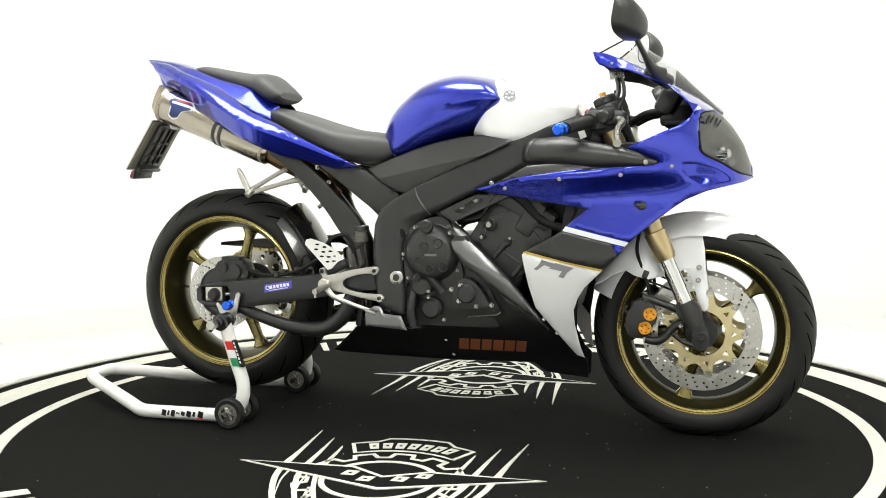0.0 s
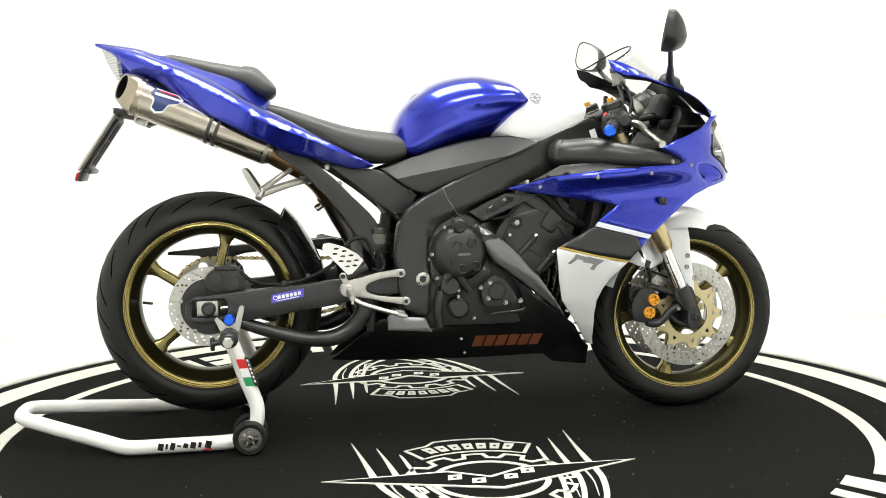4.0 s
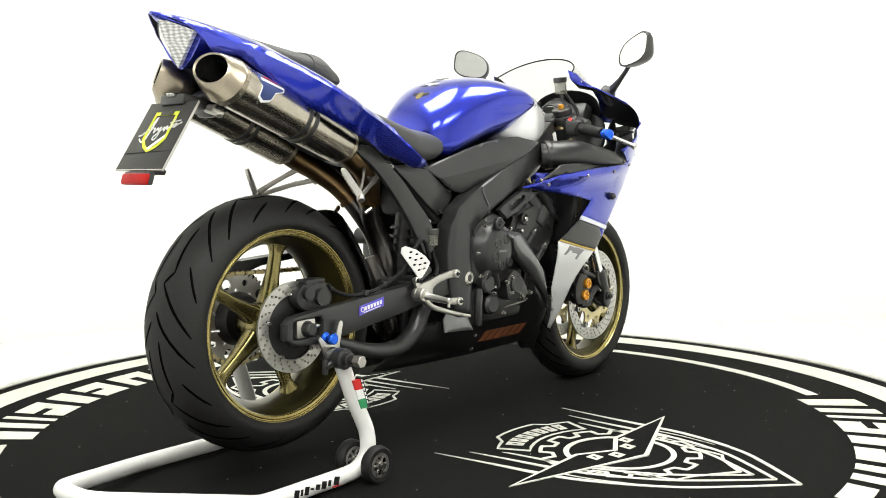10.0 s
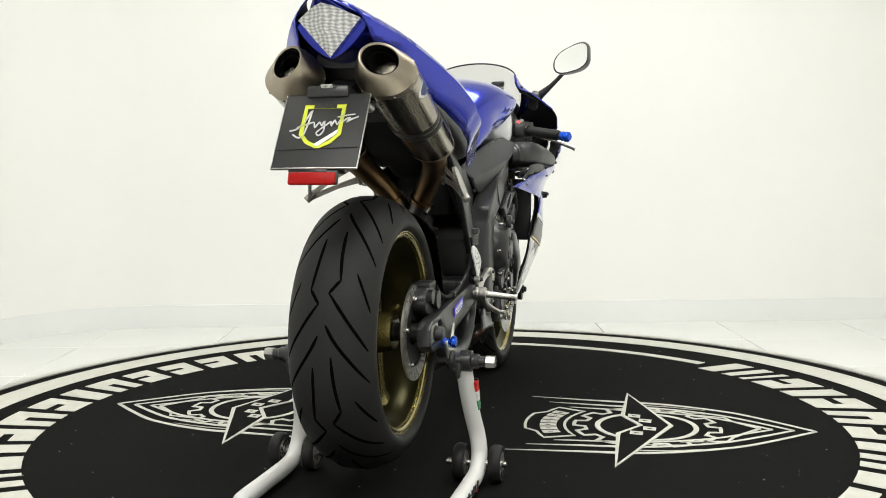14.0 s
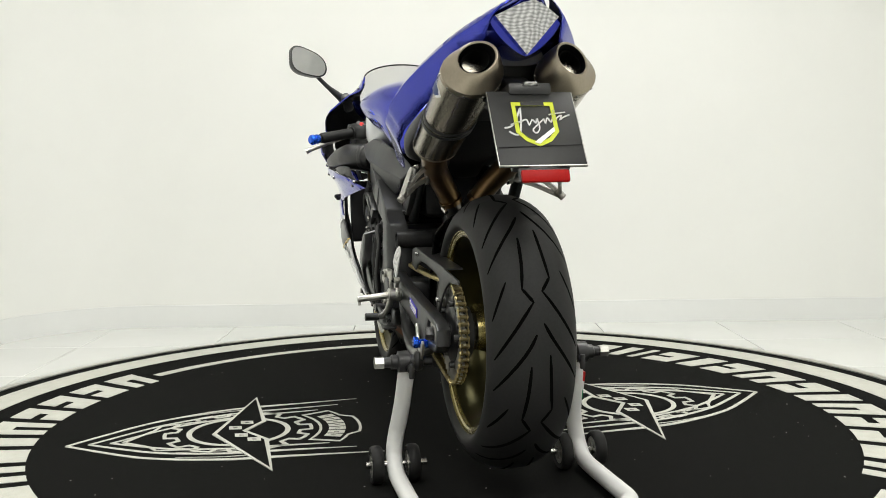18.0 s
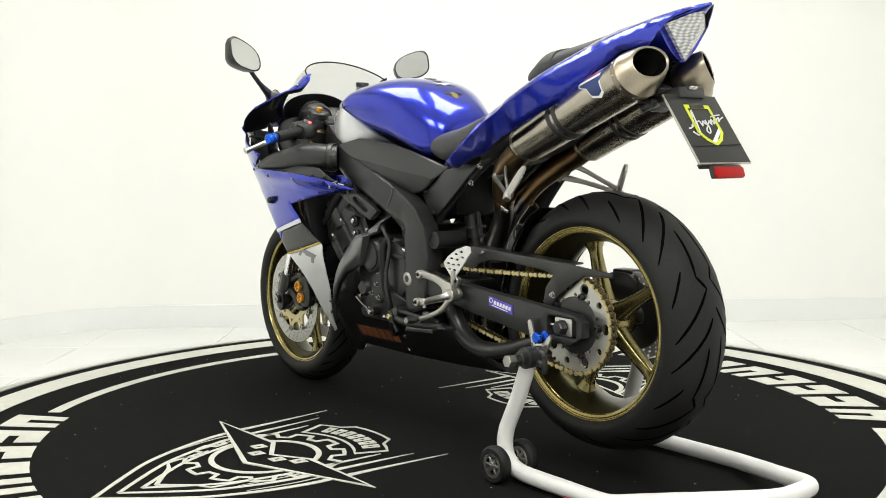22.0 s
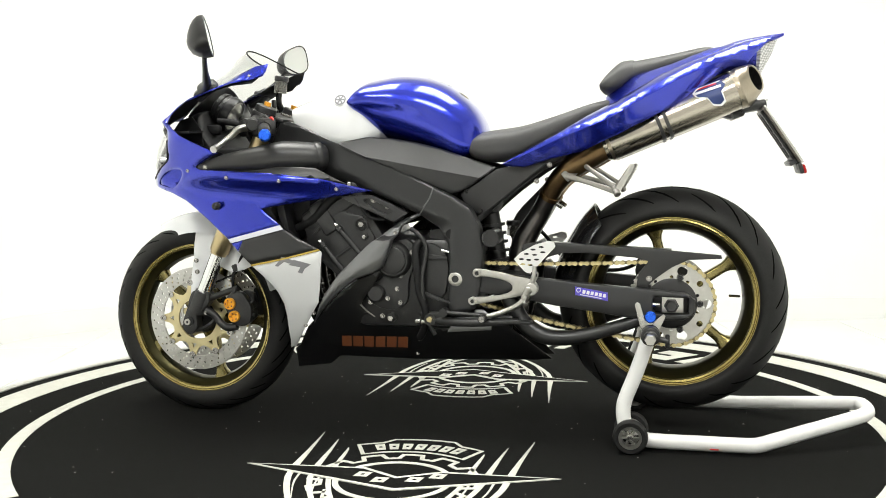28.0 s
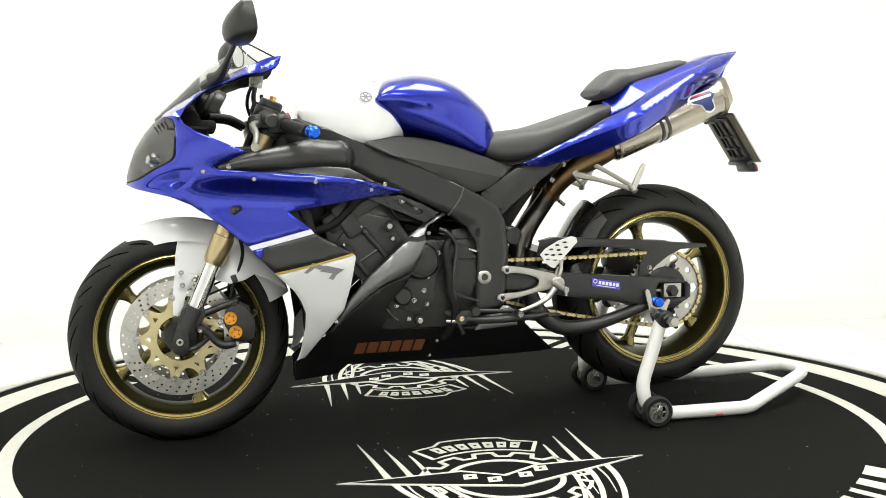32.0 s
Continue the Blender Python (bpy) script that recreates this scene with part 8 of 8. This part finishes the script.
# black inner shells of the cowl
part("cockpit_tray", loft([(0.585, 0.775, 0.792, 0.10, 3, 0.5), (0.630, 0.775, 0.806, 0.150, 3, 0.5), (0.660, 0.780, 0.850, 0.158, 3, 0.5), (0.685, 0.785, 0.905, 0.150, 3, 0.5), (0.70, 0.79, 0.920, 0.140, 3, 0.5), (0.75, 0.80, 0.906, 0.105, 3, 0.5), (0.785, 0.81, 0.880, 0.055, 3, 0.5)], 32), M_DARK, bike, "black inner nose tray")
for s in (-1, 1):
    part("cowl_lining", panel([(0.470, 1.022), (0.58, 0.988), (0.66, 0.950), (0.735, 0.908), (0.770, 0.878), (0.742, 0.862), (0.735, 0.82), (0.745, 0.79), (0.69, 0.80), (0.64, 0.815), (0.685, 0.838), (0.716, 0.858), (0.726, 0.875), (0.714, 0.896), (0.674, 0.931), (0.60, 0.966), (0.56, 0.980), (0.51, 0.987)], s, lambda x, z: fair(x, z + 0.006) - 0.007, 0.002, 0.02, 0.0), M_DARK, bike)
    part("fairing_lining", panel([(0.45, 0.738), (0.632, 0.745), (0.600, 0.772), (0.572, 0.789), (0.659, 0.825), (0.73, 0.868), (0.735, 0.80), (0.685, 0.76), (0.675, 0.665), (0.60, 0.60)], s, lambda x, z: fair(x, z) - 0.009, 0.002, 0.025, 0.0), M_DARK, bike)
    part("inner_nose_wall", panel([(0.655, 0.80), (0.662, 0.858), (0.690, 0.896), (0.735, 0.888), (0.765, 0.860), (0.765, 0.80)], s, lambda x, z: 0.175 - 0.5 * max(0, x - 0.70), 0.005, 0.03, 0.0), M_DARK, bike)
    # dark tray that closes the nose between its inner wall and the cowl
    bm = bmesh.new()
    rows_ = []
    for k in range(7):
        x = 0.655 + 0.017 * k
        yi = 0.172 - 0.5 * max(0, x - 0.70)
        yo = max(yi + 0.01, fair(x, 0.852) - 0.014)
        rows_.append([bm.verts.new((x, s * y, z)) for y, z in ((yi, 0.856), (yo, 0.852), (yo, 0.846), (yi, 0.850))])
    for a, b in zip(rows_, rows_[1:]):
        for q in range(4):
            bm.faces.new((a[q], a[(q + 1) % 4], b[(q + 1) % 4], b[q]))
    bm.faces.new(rows_[0]); bm.faces.new(rows_[-1])
    bmesh.ops.recalc_face_normals(bm, faces=bm.faces)
    part("nose_tray", bm, M_DARK, bike)
    # dark inner ledge between the fork and the panel
    part("inner_ledge", panel([(0.50, 0.700), (0.56, 0.775), (0.62, 0.80), (0.72, 0.835), (0.745, 0.80), (0.74, 0.74), (0.62, 0.70)], s, lambda x, z: 0.155 + 0.3 * (z - 0.70) - 0.25 * max(0, x - 0.62), 0.006, 0.03, 0.0), M_DARK, bike)
for k, (x, y) in enumerate(((0.445, -0.03), (0.45, 0.035), (0.42, 0.0))):
    part("main_wiring", tube([(0.50, y, 0.87), (x, y * 1.5, 0.84), (0.43, y * 2, 0.79)], 0.008, 8), M_DARK, bike)
part("decal_tag", box((0.43, -0.118, 0.832), (0.018, 0.001, 0.03), rot=(0, -20, 0)), M_STKW, bike)


# ---- what turns: the table with all that stands on it ----
TURNS = ((0, -103.0), (2, -90.0), (4, -76.95), (6, -63.9), (9, -44.1), (11, -30.9), (13, -17.6), (16, 2.1), (19, 21.65), (21, 34.7), (23, 47.7), (25.5, 64.0), (28, 80.4), (30, 93.5), (32, 106.7))


def motions():
    rows = [(t, pose(0, 0, 0, 0, 0, a + 86.9) @ Matrix.Translation((0, 0.005, 0))) for t, a in TURNS]
    centred = [(t, pose(0, 0, 0, 0, 0, a + 86.9)) for t, a in TURNS]
    walk(turn, centred)
    walk(stand, rows)
    walk(bike, rows)


motions()
